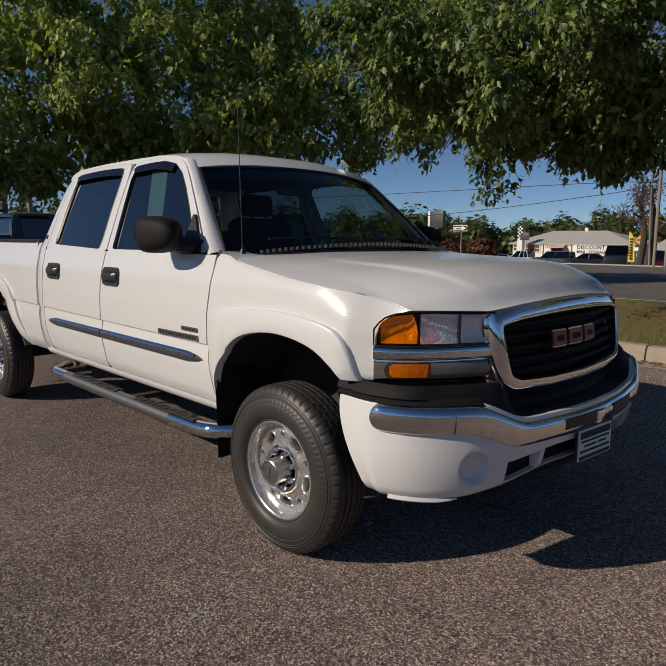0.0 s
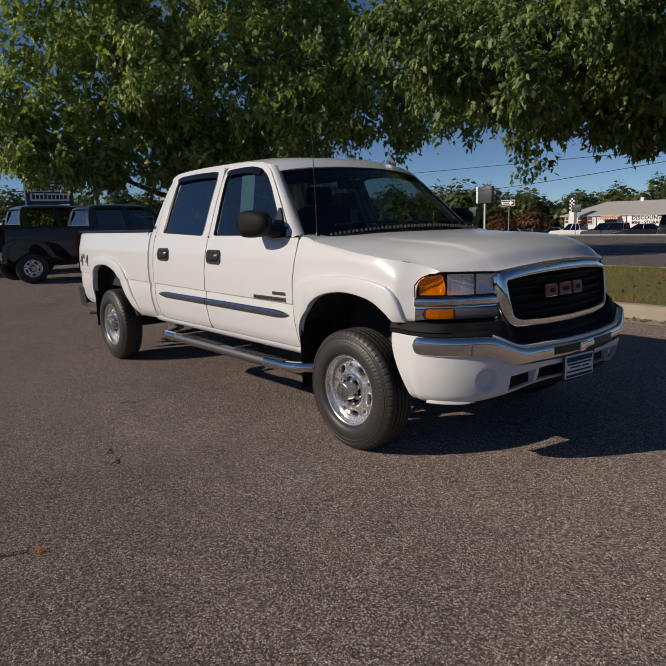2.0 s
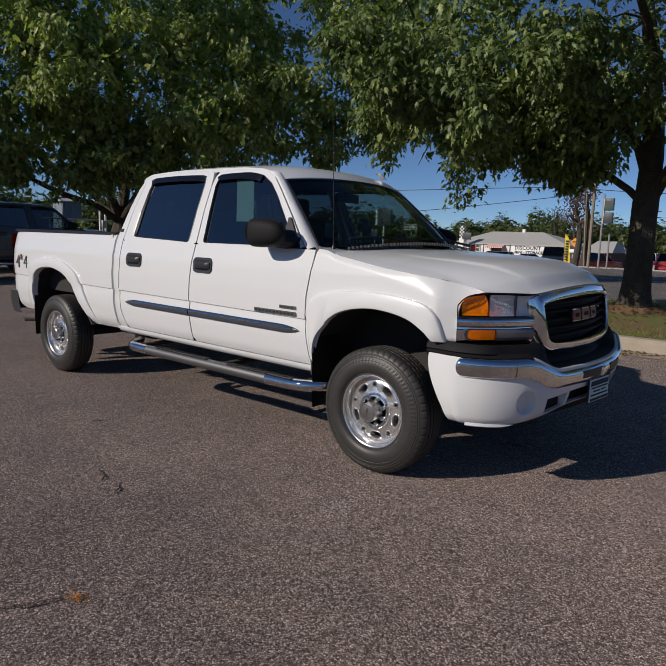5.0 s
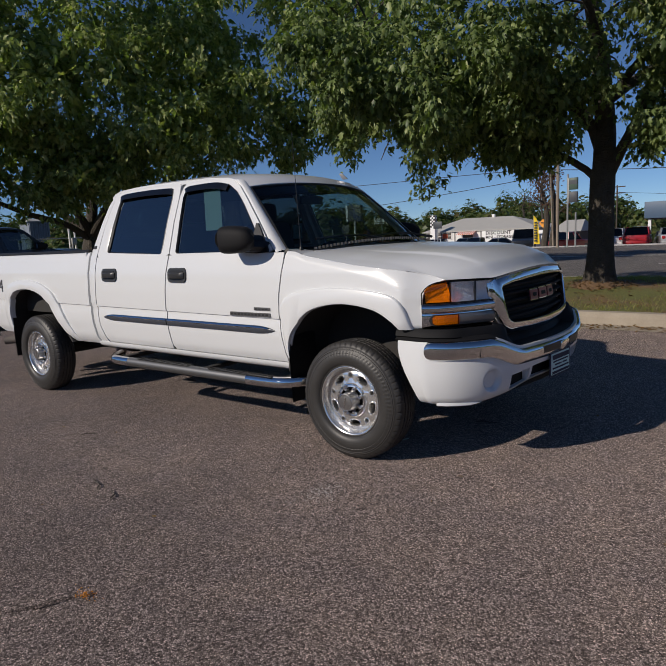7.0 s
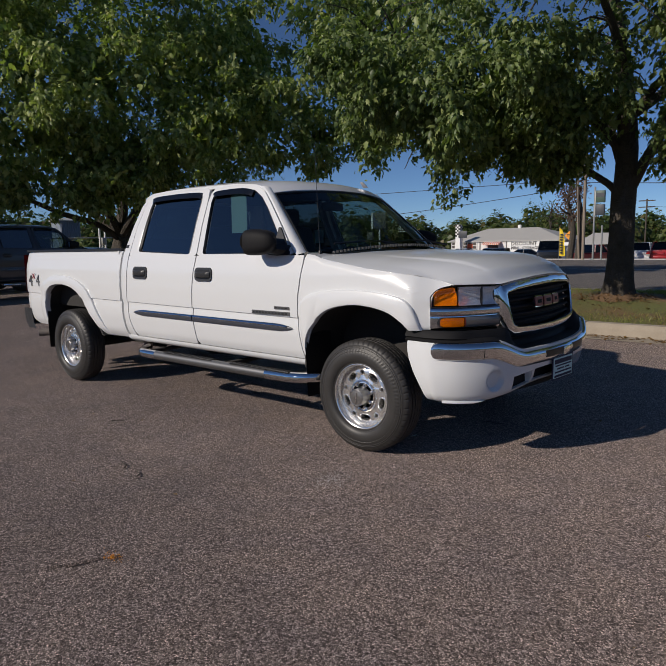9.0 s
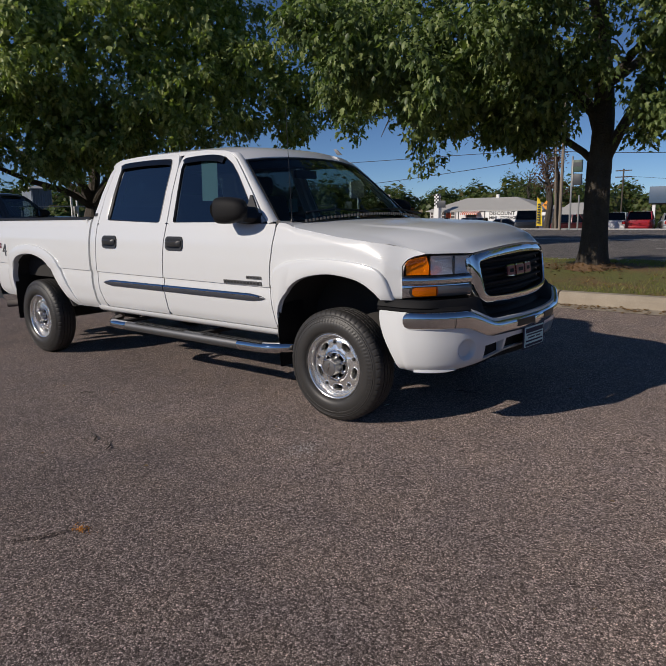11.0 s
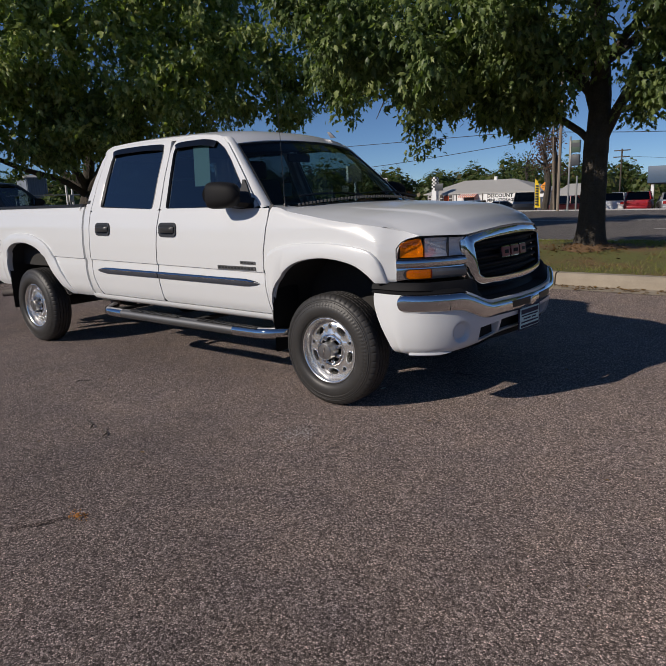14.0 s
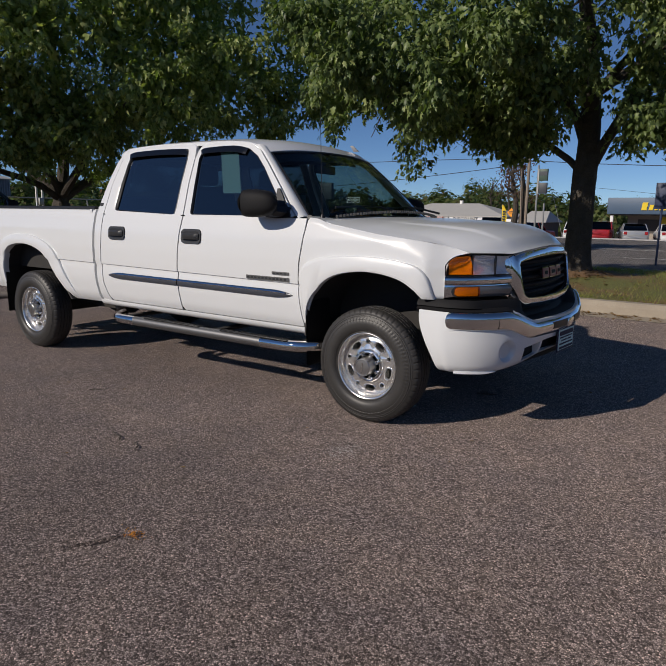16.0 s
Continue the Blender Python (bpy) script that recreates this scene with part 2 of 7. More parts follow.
def tube_bm(points, radius, seg=10, caps=True):
    """A round tube along points; radius may be a list."""
    p = np.array(points, float)
    r = np.broadcast_to(np.array(radius, float), (len(p),))
    rows = []
    for i, c in enumerate(p):
        d = Vector(p[min(i + 1, len(p) - 1)] - p[max(i - 1, 0)]).normalized()
        a = d.orthogonal().normalized() if i == 0 else (last - d * last.dot(d)).normalized()
        last = a
        b = d.cross(a)
        rows.append([c + r[i] * (math.cos(k * math.tau / seg) * np.array(a) + math.sin(k * math.tau / seg) * np.array(b)) for k in range(seg)])
    return loft(rows, close=True, caps=caps)


def lathe_bm(profile, seg=48, axis="y"):
    """Turn a profile of (radius, along) round the y axis."""
    rows = []
    for r, a in profile:
        rows.append([(r * math.cos(k * math.tau / seg), a, r * math.sin(k * math.tau / seg)) for k in range(seg)])
    return loft(rows, close=True)


def join_bm(*bms):
    """All the given bmeshes in the first."""
    first = bms[0]
    for b in bms[1:]:
        me = bpy.data.meshes.new("tmp")
        b.to_mesh(me)
        b.free()
        first.from_mesh(me)
        bpy.data.meshes.remove(me)
    return first


def slab_bm(outline, place, depth):
    """A plate: a flat outline of (a, b), set in space by place(a, b, d), from d=0 to d=depth."""
    bm = bmesh.new()
    top = [bm.verts.new(place(a, b, 0.0)) for a, b in outline]
    low = [bm.verts.new(place(a, b, depth)) for a, b in outline]
    n = len(top)
    bm.faces.new(top)
    bm.faces.new(low[::-1])
    for i in range(n):
        j = (i + 1) % n
        bm.faces.new((top[j], top[i], low[i], low[j]))
    bmesh.ops.recalc_face_normals(bm, faces=bm.faces[:])
    return bm


def round_rect(x0, x1, z0, z1, r, k=5):
    out = []
    for cx, cz, a in ((x1 - r, z1 - r, 0), (x0 + r, z1 - r, 90), (x0 + r, z0 + r, 180), (x1 - r, z0 + r, 270)):
        out += [(cx + r * math.cos(radians(a + 90 * i / k)), cz + r * math.sin(radians(a + 90 * i / k))) for i in range(k + 1)]
    return out


def text_bm(words, size, place, depth=0.004, spread=1.0, bold=0.0):
    """Letters of the built-in font as a mesh, set by place(a, b, d)."""
    cu = bpy.data.curves.new("words", "FONT")
    cu.body, cu.size, cu.align_x, cu.resolution_u, cu.space_character = words, size, "CENTER", 2, spread
    cu.extrude, cu.offset = 0.5, bold
    ob = bpy.data.objects.new("words", cu)
    me = bpy.data.meshes.new_from_object(ob)
    bm = bmesh.new()
    bm.from_mesh(me)
    for v in bm.verts:
        v.co = place(v.co.x, v.co.y, depth * (v.co.z + 0.5))
    bmesh.ops.recalc_face_normals(bm, faces=bm.faces[:])
    bpy.data.objects.remove(ob)
    bpy.data.curves.remove(cu)
    bpy.data.meshes.remove(me)
    return bm


# ---- the pickup truck: front axle at x = 0, nose towards +x, ground at z = 0 ----
PROFILE_Z = [0.30, 0.50, 0.53, 0.56, 0.62, 0.75, 0.88, 0.92, 1.05, 1.20, 1.33, 1.40, 1.90, 2.0]
PROFILE_Y = [0.84, 0.865, 0.885, 0.915, 0.945, 0.966, 0.970, 0.974, 0.977, 0.967, 0.938, 0.908, 0.702, 0.62]


def smooth(a, b, v):
    t = min(1, max(0, (v - a) / (b - a)))
    return t * t * (3 - 2 * t)


def crease(x):
    return 0.884 - 0.0095 * (x + 0.57)


def half(x, z):
    """Half the width of the body at x and z."""
    w = np.interp(z, PROFILE_Z, PROFILE_Y) + np.interp(x, [0.2, 0.39, 0.5, 0.57, 0.66], [0, -0.012, -0.066, -0.095, -0.135])
    w += np.interp(x, [-5.02, -4.9, -4.7], [-0.03, -0.006, 0])
    d = z - crease(x)
    return w - (0.011 * math.exp(-(d / 0.05) ** 2) if d < -0.002 else 0)


def fender_top(x):
    return float(np.interp(x, [-0.60, -0.43, -0.36, 0.02, 0.39, 0.54, 0.605], [1.355, 1.335, 1.305, 1.245, 1.205, 1.165, 1.146]))


def fender_inner(x):
    """Half the width at the upper edge of the fender, beside the hood."""
    full = half(x, fender_top(x)) - 0.015
    return full + (0.838 - full) * smooth(0.22, 0.62, x)


def fender_half(x, z):
    top, roll = fender_top(x), float(np.interp(x, [-0.6, 0.0, 0.3, 0.6], [0.03, 0.035, 0.10, 0.17]))
    d = max(0.0, top - z)
    w = half(x, min(z, top - roll * 0.6))
    if d < roll:
        inner = min(fender_inner(x), w)
        w = inner + (w - inner) * (1 - ((roll - d) / roll) ** 2)
    return w


def flat_ring(segments, rows, side, width, creased=True, depth=0.03, close=False):
    """A panel between an inner and an outer line in (x, z), bent to the body's side."""
    inner, outer = [], []
    for a, b, n in segments:
        ia, ob = spline(a, n), poly(b, n)
        inner += list(ia if not inner else ia[1:])
        outer += list(ob if not outer else ob[1:])
    inner, outer = np.array(inner), np.array(outer)
    bm = bmesh.new()
    vs = []
    for k in np.linspace(0, 1, rows):
        for p in inner + (outer - inner) * k:
            vs.append(bm.verts.new((p[0], 0, p[1])))
    for f in grid_faces(rows, len(inner), close=close):
        try:
            bm.faces.new([vs[i] for i in f])
        except ValueError:
            pass
    bmesh.ops.remove_doubles(bm, verts=bm.verts[:], dist=1e-5)
    if creased:
        for off in (-0.06, -0.02, -0.004, 0.0):
            bmesh.ops.bisect_plane(bm, geom=bm.verts[:] + bm.edges[:] + bm.faces[:], plane_co=(-0.57, 0, 0.884 + off), plane_no=(0.0095, 0, 1))
    for v in bm.verts:
        v.co.y = -side * width(v.co.x, v.co.z)
    bmesh.ops.recalc_face_normals(bm, faces=bm.faces[:])
    up = sum((f.normal.y for f in bm.faces))
    if up * -side < 0:
        bmesh.ops.reverse_faces(bm, faces=bm.faces[:])
    return rim(bm, (0, side * depth, 0))


ARCH_F = [(-0.530, 0.52), (-0.515, 0.68), (-0.455, 0.82), (-0.295, 0.955), (-0.05, 1.006), (0.19, 0.98), (0.325, 0.912), (0.372, 0.864)]
FLARE_F = [(-0.575, 0.90), (-0.565, 0.96), (-0.51, 1.035), (-0.36, 1.085), (-0.05, 1.105), (0.24, 1.083), (0.385, 1.022), (0.448, 0.862)]
ARCH_R = [(-3.36, 0.535), (-3.45, 0.64), (-3.57, 0.79), (-3.75, 0.965), (-4.02, 1.035), (-4.30, 1.015), (-4.435, 0.93), (-4.485, 0.78), (-4.485, 0.56)]
FLARE_R = [(-3.25, 0.545), (-3.33, 0.66), (-3.45, 0.84), (-3.62, 1.03), (-3.95, 1.125), (-4.33, 1.115), (-4.54, 1.01), (-4.60, 0.84), (-4.60, 0.60)]


def flare_bm(inner, outer, side, width, lift):
    """A wheel-arch flare: from the body out to a rounded lip and back in."""
    n = 44
    a, b = spline(inner, n), spline(outer, n)
    rows = []
    for k, (i, o) in enumerate(zip(a, b)):
        fade = min(1.0, (k + 2) / 8)
        row = []
        for t, up in ((1.0, -0.004), (1.0, 0.011), (0.965, 0.019), (0.90, 0.022), (0.5, 0.026), (0.12, 0.029), (0.02, 0.026), (-0.02, 0.016), (-0.03, 0.002), (-0.02, -0.014)):
            p = i + (o - i) * t
            grow = fade * (1 + 0.15 * smooth(0.2, 0.48, p[0])) if up > 0 else 1
            row.append((p[0], -side * (width(p[0], min(p[1], 1.12)) + up * grow * lift), p[1]))
        rows.append(row)
    return loft(rows)


def wheel_parts(root, x, y, side, front, seg):
    """A wheel: tyre with ribs and blocks, slotted alloy rim, centre cap with nuts."""
    w = empty("wheel")
    w.parent = root
    w.location = (x, y, 0.385)
    w.scale = (1.0, 1.0, 1.0)
    o = -side
    rows = []
    side_prof = [(0.222, 0.100), (0.229, 0.1075), (0.233, 0.1065), (0.238, 0.113), (0.250, 0.121), (0.266, 0.1255), (0.285, 0.1265), (0.303, 0.124), (0.312, 0.1215), (0.314, 0.1225), (0.324, 0.1195), (0.326, 0.1170),
                 (0.333, 0.1145), (0.335, 0.1165), (0.338, 0.1155), (0.340, 0.1120), (0.344, 0.1105), (0.346, 0.1120), (0.349, 0.1105), (0.351, 0.1075), (0.358, 0.1045), (0.366, 0.100), (0.3735, 0.094), (0.379, 0.087), (0.3825, 0.080)]
    tread = [(0.3850, 0.066), (0.3855, 0.054), (0.3790, 0.0525), (0.3790, 0.0475), (0.3862, 0.046), (0.3868, 0.021), (0.3795, 0.0195), (0.3795, 0.0145), (0.3870, 0.013)]
    half_prof = side_prof + tread
    full = half_prof + [(r, -a * 0.86) for r, a in half_prof[::-1]]
    for n, (r, a) in enumerate(full):
        row = []
        shoulder, lug = 0.365 < r < 0.3845, r > 0.3847
        for k in range(seg):
            rr, aa = r, a
            if 0.311 < r < 0.325:
                aa = a - math.copysign(0.0024, a) if (k + (1 if r > 0.32 else 0)) % 4 < 2 else a
            if shoulder and (k + (2 if a > 0 else 0)) % 6 == 0:
                rr, aa = r - 0.0035, a - math.copysign(0.003, a)
            if lug and (k + int(a * 160)) % 6 == 0:
                rr = r - 0.0045
            row.append((rr * math.cos(k * math.tau / seg), o * aa, rr * math.sin(k * math.tau / seg)))
        rows.append(row)
    part("tyre", loft(rows, close=True), RUBBER, w, "black rubber tyre with ribbed sidewall")
    barrel = lathe_bm([(r, o * a) for r, a in [(0.17, -0.09), (0.196, -0.05), (0.200, 0.025), (0.2035, 0.060), (0.2045, 0.078), (0.2085, 0.084), (0.2095, 0.094), (0.2150, 0.101), (0.2215, 0.1035), (0.2265, 0.102), (0.2275, 0.096)]], 72)
    # dished face with ten openings, each with a raised lip: long ovals and small rounds in turn
    face = bmesh.new()
    n = 10
    dish = lambda r: float(np.interp(r, [0.088, 0.100, 0.115, 0.14, 0.165, 0.180, 0.192, 0.2045], [0.074, 0.067, 0.0635, 0.062, 0.0600, 0.0575, 0.053, 0.046]))
    for i in range(n):
        a0, a1 = (i - 0.5) * math.tau / n, (i + 0.5) * math.tau / n
        am = (a0 + a1) / 2
        ri, ro, rc = 0.088, 0.2045, 0.153 if i % 2 == 0 else 0.161
        border = [(ro, a0 + (a1 - a0) * t) for t in np.linspace(0, 1, 10)] + [(ro + (ri - ro) * t, a1) for t in np.linspace(0, 1, 7)[1:]]
        border += [(ri, a1 + (a0 - a1) * t) for t in np.linspace(0, 1, 10)[1:]] + [(ri + (ro - ri) * t, a0) for t in np.linspace(0, 1, 7)[1:-1]]
        ov = [(r * math.cos(a), r * math.sin(a)) for r, a in border]
        cx, cy = rc * math.cos(am), rc * math.sin(am)
        big, tall = (0.038, 0.0205) if i % 2 == 0 else (0.0125, 0.0125)
        add = (1.30, 1.20, 1.12, 1.02) if i % 2 == 0 else (1.62, 1.42, 1.22, 1.02)
        loops = []
        for scale, depth in ((0, 0.0), (add[0], 0.0), (add[1], 0.0040), (add[2], 0.0050), (add[3], 0.0020), (0.96, -0.008), (0.93, -0.045)):
            loop = []
            for (u, v) in ov:
                ang = math.atan2(v - cy, u - cx) - am
                c, q = math.cos(ang), math.sin(ang)
                e = (tall * math.copysign(abs(c) ** 0.85, c) * scale, big * math.copysign(abs(q) ** 0.85, q) * scale)
                px, py = (u, v) if not scale else (cx + e[0] * math.cos(am) - e[1] * math.sin(am), cy + e[0] * math.sin(am) + e[1] * math.cos(am))
                loop.append(face.verts.new((px, o * (dish(math.hypot(px, py)) + depth), py)))
            loops.append(loop)
        for A, B in zip(loops, loops[1:]):
            for k in range(len(A)):
                j = (k + 1) % len(A)
                face.faces.new((A[k], A[j], B[j], B[k]))
    bmesh.ops.remove_doubles(face, verts=face.verts[:], dist=1e-4)
    bmesh.ops.recalc_face_normals(face, faces=face.faces[:])
    turn = Matrix.Rotation(radians(14), 4, "Y")
    bmesh.ops.transform(face, matrix=turn, verts=face.verts[:])
    part("rim", join_bm(barrel, face), ALLOY, w, "polished alloy rim with oval slots")
    back = lathe_bm([(0.196, o * -0.02), (0.15, o * 0.0), (0.12, o * 0.008), (0.0, o * 0.008)], 32)
    part("brake_disc", back, UNDER, w, "dark brake disc behind the slots")
    # tall centre cap ringed by nut covers; a black ring paints the shade between them
    tip = 0.150 if front else 0.135
    cap = lathe_bm([(r, o * a) for r, a in [(0.066, 0.072), (0.0645, 0.084), (0.059, 0.092), (0.0585, tip - 0.010), (0.0570, tip - 0.003), (0.0530, tip), (0.0500, tip - 0.0005), (0.0485, tip - 0.0025), (0.030, tip - 0.001), (0.0, tip)]], 48)
    part("centre_cap", cap, CAPFACE, w, "brushed metal centre cap")
    part("cap_crest", slab_bm([(-0.010, -0.034), (-0.004, -0.034), (0.010, 0.034), (0.004, 0.034)], lambda a, b, d: (a, o * (tip + 0.0006 + d), b), 0.0015), CHROME, w, smooth=0)
    ring = lathe_bm([(r, o * a) for r, a in [(0.112, 0.062), (0.1115, 0.070), (0.107, 0.0785), (0.1025, 0.0800), (0.0985, 0.0775), (0.097, 0.066), (0.0965, 0.05)]], 48)
    part("cap_ring", ring, CHROME, w, "bright ring round the nuts")
    part("cap_recess", lathe_bm([(0.060, o * 0.054), (0.080, o * 0.054), (0.0985, o * 0.054)], 40), PLASTIC, w, "black ring painted as shade round the wheel nuts")
    for i in range(8):
        a = (i + 0.5) * math.tau / 8
        b = lathe_bm([(0.0150, o * 0.052), (0.0145, o * 0.092), (0.0128, o * 0.1005), (0.0085, o * 0.105), (0.0, o * 0.106)], 12)
        bmesh.ops.translate(b, verts=b.verts[:], vec=(0.0800 * math.cos(a), 0, 0.0800 * math.sin(a)))
        part("wheel_nut", b, CHROME, w)
    return w


NOSE = [(0.400, -0.955), (0.45, -0.962), (0.53, -0.960), (0.645, -0.925), (0.742, -0.855), (0.822, -0.755), (0.877, -0.645), (0.922, -0.525), (0.954, -0.375), (0.984, -0.20), (0.996, 0.0)]


def nose_curve(n, start=0.0):
    half_line = spline(NOSE, 200)
    whole = np.vstack([half_line, (half_line * np.array([1, -1]))[-2::-1]])
    return whole


def nose_at(s):
    """The bumper's plan at s, from 0 at the near wheel arch to 1 at the far one: point and outward normal."""
    c = NOSE_LINE
    f = s * (len(c) - 1)
    i = min(int(f), len(c) - 2)
    p = c[i] + (c[i + 1] - c[i]) * (f - i)
    d = c[min(i + 3, len(c) - 1)] - c[max(i - 3, 0)]
    d = d / np.linalg.norm(d)
    return p, np.array((d[1], -d[0]))


NOSE_LINE = nose_curve(400)


def nose_s(y):
    """The s at which the plan has this y (front part)."""
    k = np.interp(y, NOSE_LINE[20:-20, 1], np.arange(20, len(NOSE_LINE) - 20))
    return k / (len(NOSE_LINE) - 1)


def dip(y):
    return 1 - smooth(0.47, 0.74, abs(y))


def chrome_top(y):
    return 0.800 - 0.088 * dip(y)


def chrome_low(y):
    return 0.692 - 0.075 * (1 - smooth(0.52, 0.76, abs(y)))


def bumper_parts(root, paint, plate):
    b = empty("front_bumper")
    b.parent = root
    # painted cover
    ys = sorted(set([round(v, 4) for v in np.linspace(-0.96, 0.96, 60)] + [round(s * v, 4) for v in np.linspace(0.64, 0.785, 44) for s in (-1, 1)] + [s * v for v in (0.04, 0.385, 0.408, 0.56, 0.58, 0.60, 0.62) for s in (-1, 1)]))
    ss = sorted(set([0.0, 0.012, 0.025, 0.04, 0.055] + [nose_s(y) for y in ys if abs(y) < 0.955] + [0.945, 0.96, 0.975, 0.988, 1.0]))
    cols = []
    zs = [0.806, 0.802, 0.79, 0.77, 0.75, 0.72, 0.69, 0.66, 0.64, 0.62] + [round(0.61 - 0.008 * k, 4) for k in range(20)] + [0.45, 0.44, 0.43, 0.415, 0.40, 0.392, 0.39]
    bm = bmesh.new()
    for s in ss:
        p, nrm = nose_at(s)
        col = []
        for z in zs:
            low = 0.412 + 0.068 * (1 - smooth(0.25, 0.82, abs(p[1])))
            zz = low + (z - 0.39) * (0.806 - low) / (0.806 - 0.39)
            zz = min(zz, chrome_top(p[1]) + 0.014) if z > 0.7 else zz
            off = 0.008 - 0.024 * ((z - 0.60) / 0.16) ** 2 if z < 0.6 else 0.008 - 0.012 * ((z - 0.60) / 0.19) ** 2
            off -= float(np.interp(z, [0.39, 0.392, 0.40, 0.415, 0.44], [0.05, 0.036, 0.018, 0.006, 0])) + float(np.interp(z, [0.79, 0.802, 0.806], [0, 0.010, 0.04]))
            fog = math.hypot((abs(p[1]) - 0.712) * 1.2, (zz - 0.550))
            if fog < 0.074:
                off -= 0.034 * (1 - smooth(0.046, 0.074, fog))
            cut = 0.125 * (1 - smooth(0.38, 0.78, zz))
            end = max(0.0, 1 - min(s, 1 - s) / 0.11) ** 2
            col.append(bm.verts.new((p[0] + nrm[0] * off + cut * end, p[1] + nrm[1] * off, zz)))
        cols.append((p, col))
    holes = []
    for (p, a), (q, c) in zip(cols, cols[1:]):
        for k in range(len(zs) - 1):
            my, mz = abs(p[1] + q[1]) / 2, (zs[k] + zs[k + 1]) / 2
            if 0.432 < mz < 0.532 and (0.04 < my < 0.385 or 0.408 < my < 0.58) and p[0] > 0.8:
                continue
            bm.faces.new((a[k], c[k], c[k + 1], a[k + 1]))
    bmesh.ops.recalc_face_normals(bm, faces=bm.faces[:])
    rim(bm, (-0.05, 0, 0))
    for e in (1, -1):
        lip = []
        for k in np.linspace(0.075, nose_s(-0.76), 12):
            p, nrm = nose_at(k if e > 0 else 1 - k)
            z, f = 0.422, min(1.0, (nose_s(-0.76) - k) / 0.03)
            lip.append([(p[0] - nrm[0] * q, p[1] - nrm[1] * q, z + h * f) for q, h in ((0.09, 0.012), (0.036, 0.010), (0.032, -0.008), (0.038, -0.013), (0.10, -0.012))])
        part("bumper_lip", loft(lip, caps=True), paint, b)
    part("bumper_cover", bm, paint, b, "white painted bumper cover")
    rows = [[(nose_at(nose_s(y))[0][0] - 0.05, y, z) for z in (0.455, 0.58)] for y in np.linspace(-0.625, 0.625, 24)]
    part("air_intake", loft(rows), MATTE, b, "dark plastic air intake")
    # chrome bar
    s0, s1 = nose_s(-0.958), nose_s(0.958)
    rows = []
    for s in np.concatenate([s0 + (s1 - s0) * 0.018 * np.linspace(0, 1, 9)[:-1] ** 1.6, np.linspace(s0 + (s1 - s0) * 0.018, s1 - (s1 - s0) * 0.018, 84), s1 - (s1 - s0) * 0.018 * np.linspace(1, 0, 9)[1:] ** 1.6]):
        p, nrm = nose_at(s)
        e = min(1, min(s - s0, s1 - s) / 0.016)
        e = max(0.0, 1 - (1 - e) ** 2.6) ** 0.5
        t, l = chrome_top(p[1]), chrome_low(p[1])
        mid = (t + l) / 2
        row = []
        for k, off in ((1.0, -0.02), (1.0, 0.004), (0.93, 0.016), (0.75, 0.026), (0.4, 0.032), (0.0, 0.032), (-0.5, 0.028), (-0.85, 0.02), (-1.0, 0.008), (-1.0, -0.02)):
            row.append((p[0] + nrm[0] * off, p[1] + nrm[1] * off, mid + k * (t - l) / 2 * (0.48 + 0.52 * e)))
        rows.append(row)
    part("chrome_bar", loft(rows), CHROME, b, "polished chrome bumper bar dipping at the middle")
    for e in (1, -1):
        p, nrm = nose_at(nose_s(-e * 0.795))
        part("bar_seam", tube_bm([(p[0] + nrm[0] * q, p[1] + nrm[1] * q, z) for q, z in ((0.0165, 0.795), (0.029, 0.775), (0.0335, 0.745), (0.030, 0.715), (0.0185, 0.697))], 0.0016, 5), MATTE, b)
    for y0, y1 in ((-0.31, -0.075), (0.075, 0.31)):
        rows = []
        for y in np.linspace(y0, y1, 8):
            x = nose_at(nose_s(y))[0][0] + 0.034
            rows.append([(x - 0.02, y, 0.652), (x, y, 0.652), (x + 0.001, y, 0.697), (x - 0.02, y, 0.697)])
        part("bumper_slot", loft(rows, close=True, caps=True), PLASTIC, b, "black slot insert")
    # black top pad up to the lamps and the grille
    rows = []
    for s in np.linspace(0.0, 1.0, 80):
        p, nrm = nose_at(s)
        y = abs(p[1])
        t = chrome_top(p[1]) + 0.004
        back = 0.05 + 0.07 * (1 - smooth(0.45, 0.6, y))
        hi = 0.868 - 0.095 * (1 - smooth(0.44, 0.60, y))
        q = p - nrm * back
        if y > 0.80:
            q = p - nrm * (0.05 - 0.036 * smooth(0.80, 0.92, y))
        rows.append([(p[0] - nrm[0] * 0.02, p[1] - nrm[1] * 0.02, t - 0.03), (p[0] - nrm[0] * 0.004, p[1] - nrm[1] * 0.004, t), (p[0] - nrm[0] * 0.02, p[1] - nrm[1] * 0.02, t + 0.012),
                     (q[0] + nrm[0] * 0.008, q[1] + nrm[1] * 0.008, max(t + 0.016, hi - 0.045)), (q[0], q[1], hi - 0.02), (q[0] - nrm[0] * 0.02, q[1] - nrm[1] * 0.02, hi)])
    lead = lambda row, dx: [(a - dx, b, c) for a, b, c in row]
    rows = [lead(rows[0], 0.07), lead(rows[0], 0.02)] + rows + [lead(rows[-1], 0.02), lead(rows[-1], 0.07)]
    part("filler_pad", loft(rows), MATTE, b, "black plastic filler above the bumper")
    if plate:
        tag = part("dealer_plate", slab_bm(round_rect(-0.222, 0.062, 0.475, 0.637, 0.008, 3), lambda a, c, d: (1.012 + d + (a + 0.08) * 0.09, a, c), 0.006), INK, b, "white plate in a dark frame")
        place = lambda a, c, d: (1.018 + d + (a + 0.08) * 0.09, a, c)
        part("plate_face", slab_bm(round_rect(-0.210, 0.050, 0.487, 0.625, 0.006, 3), place, 0.002), PAPER, tag, "pale printed plate face")
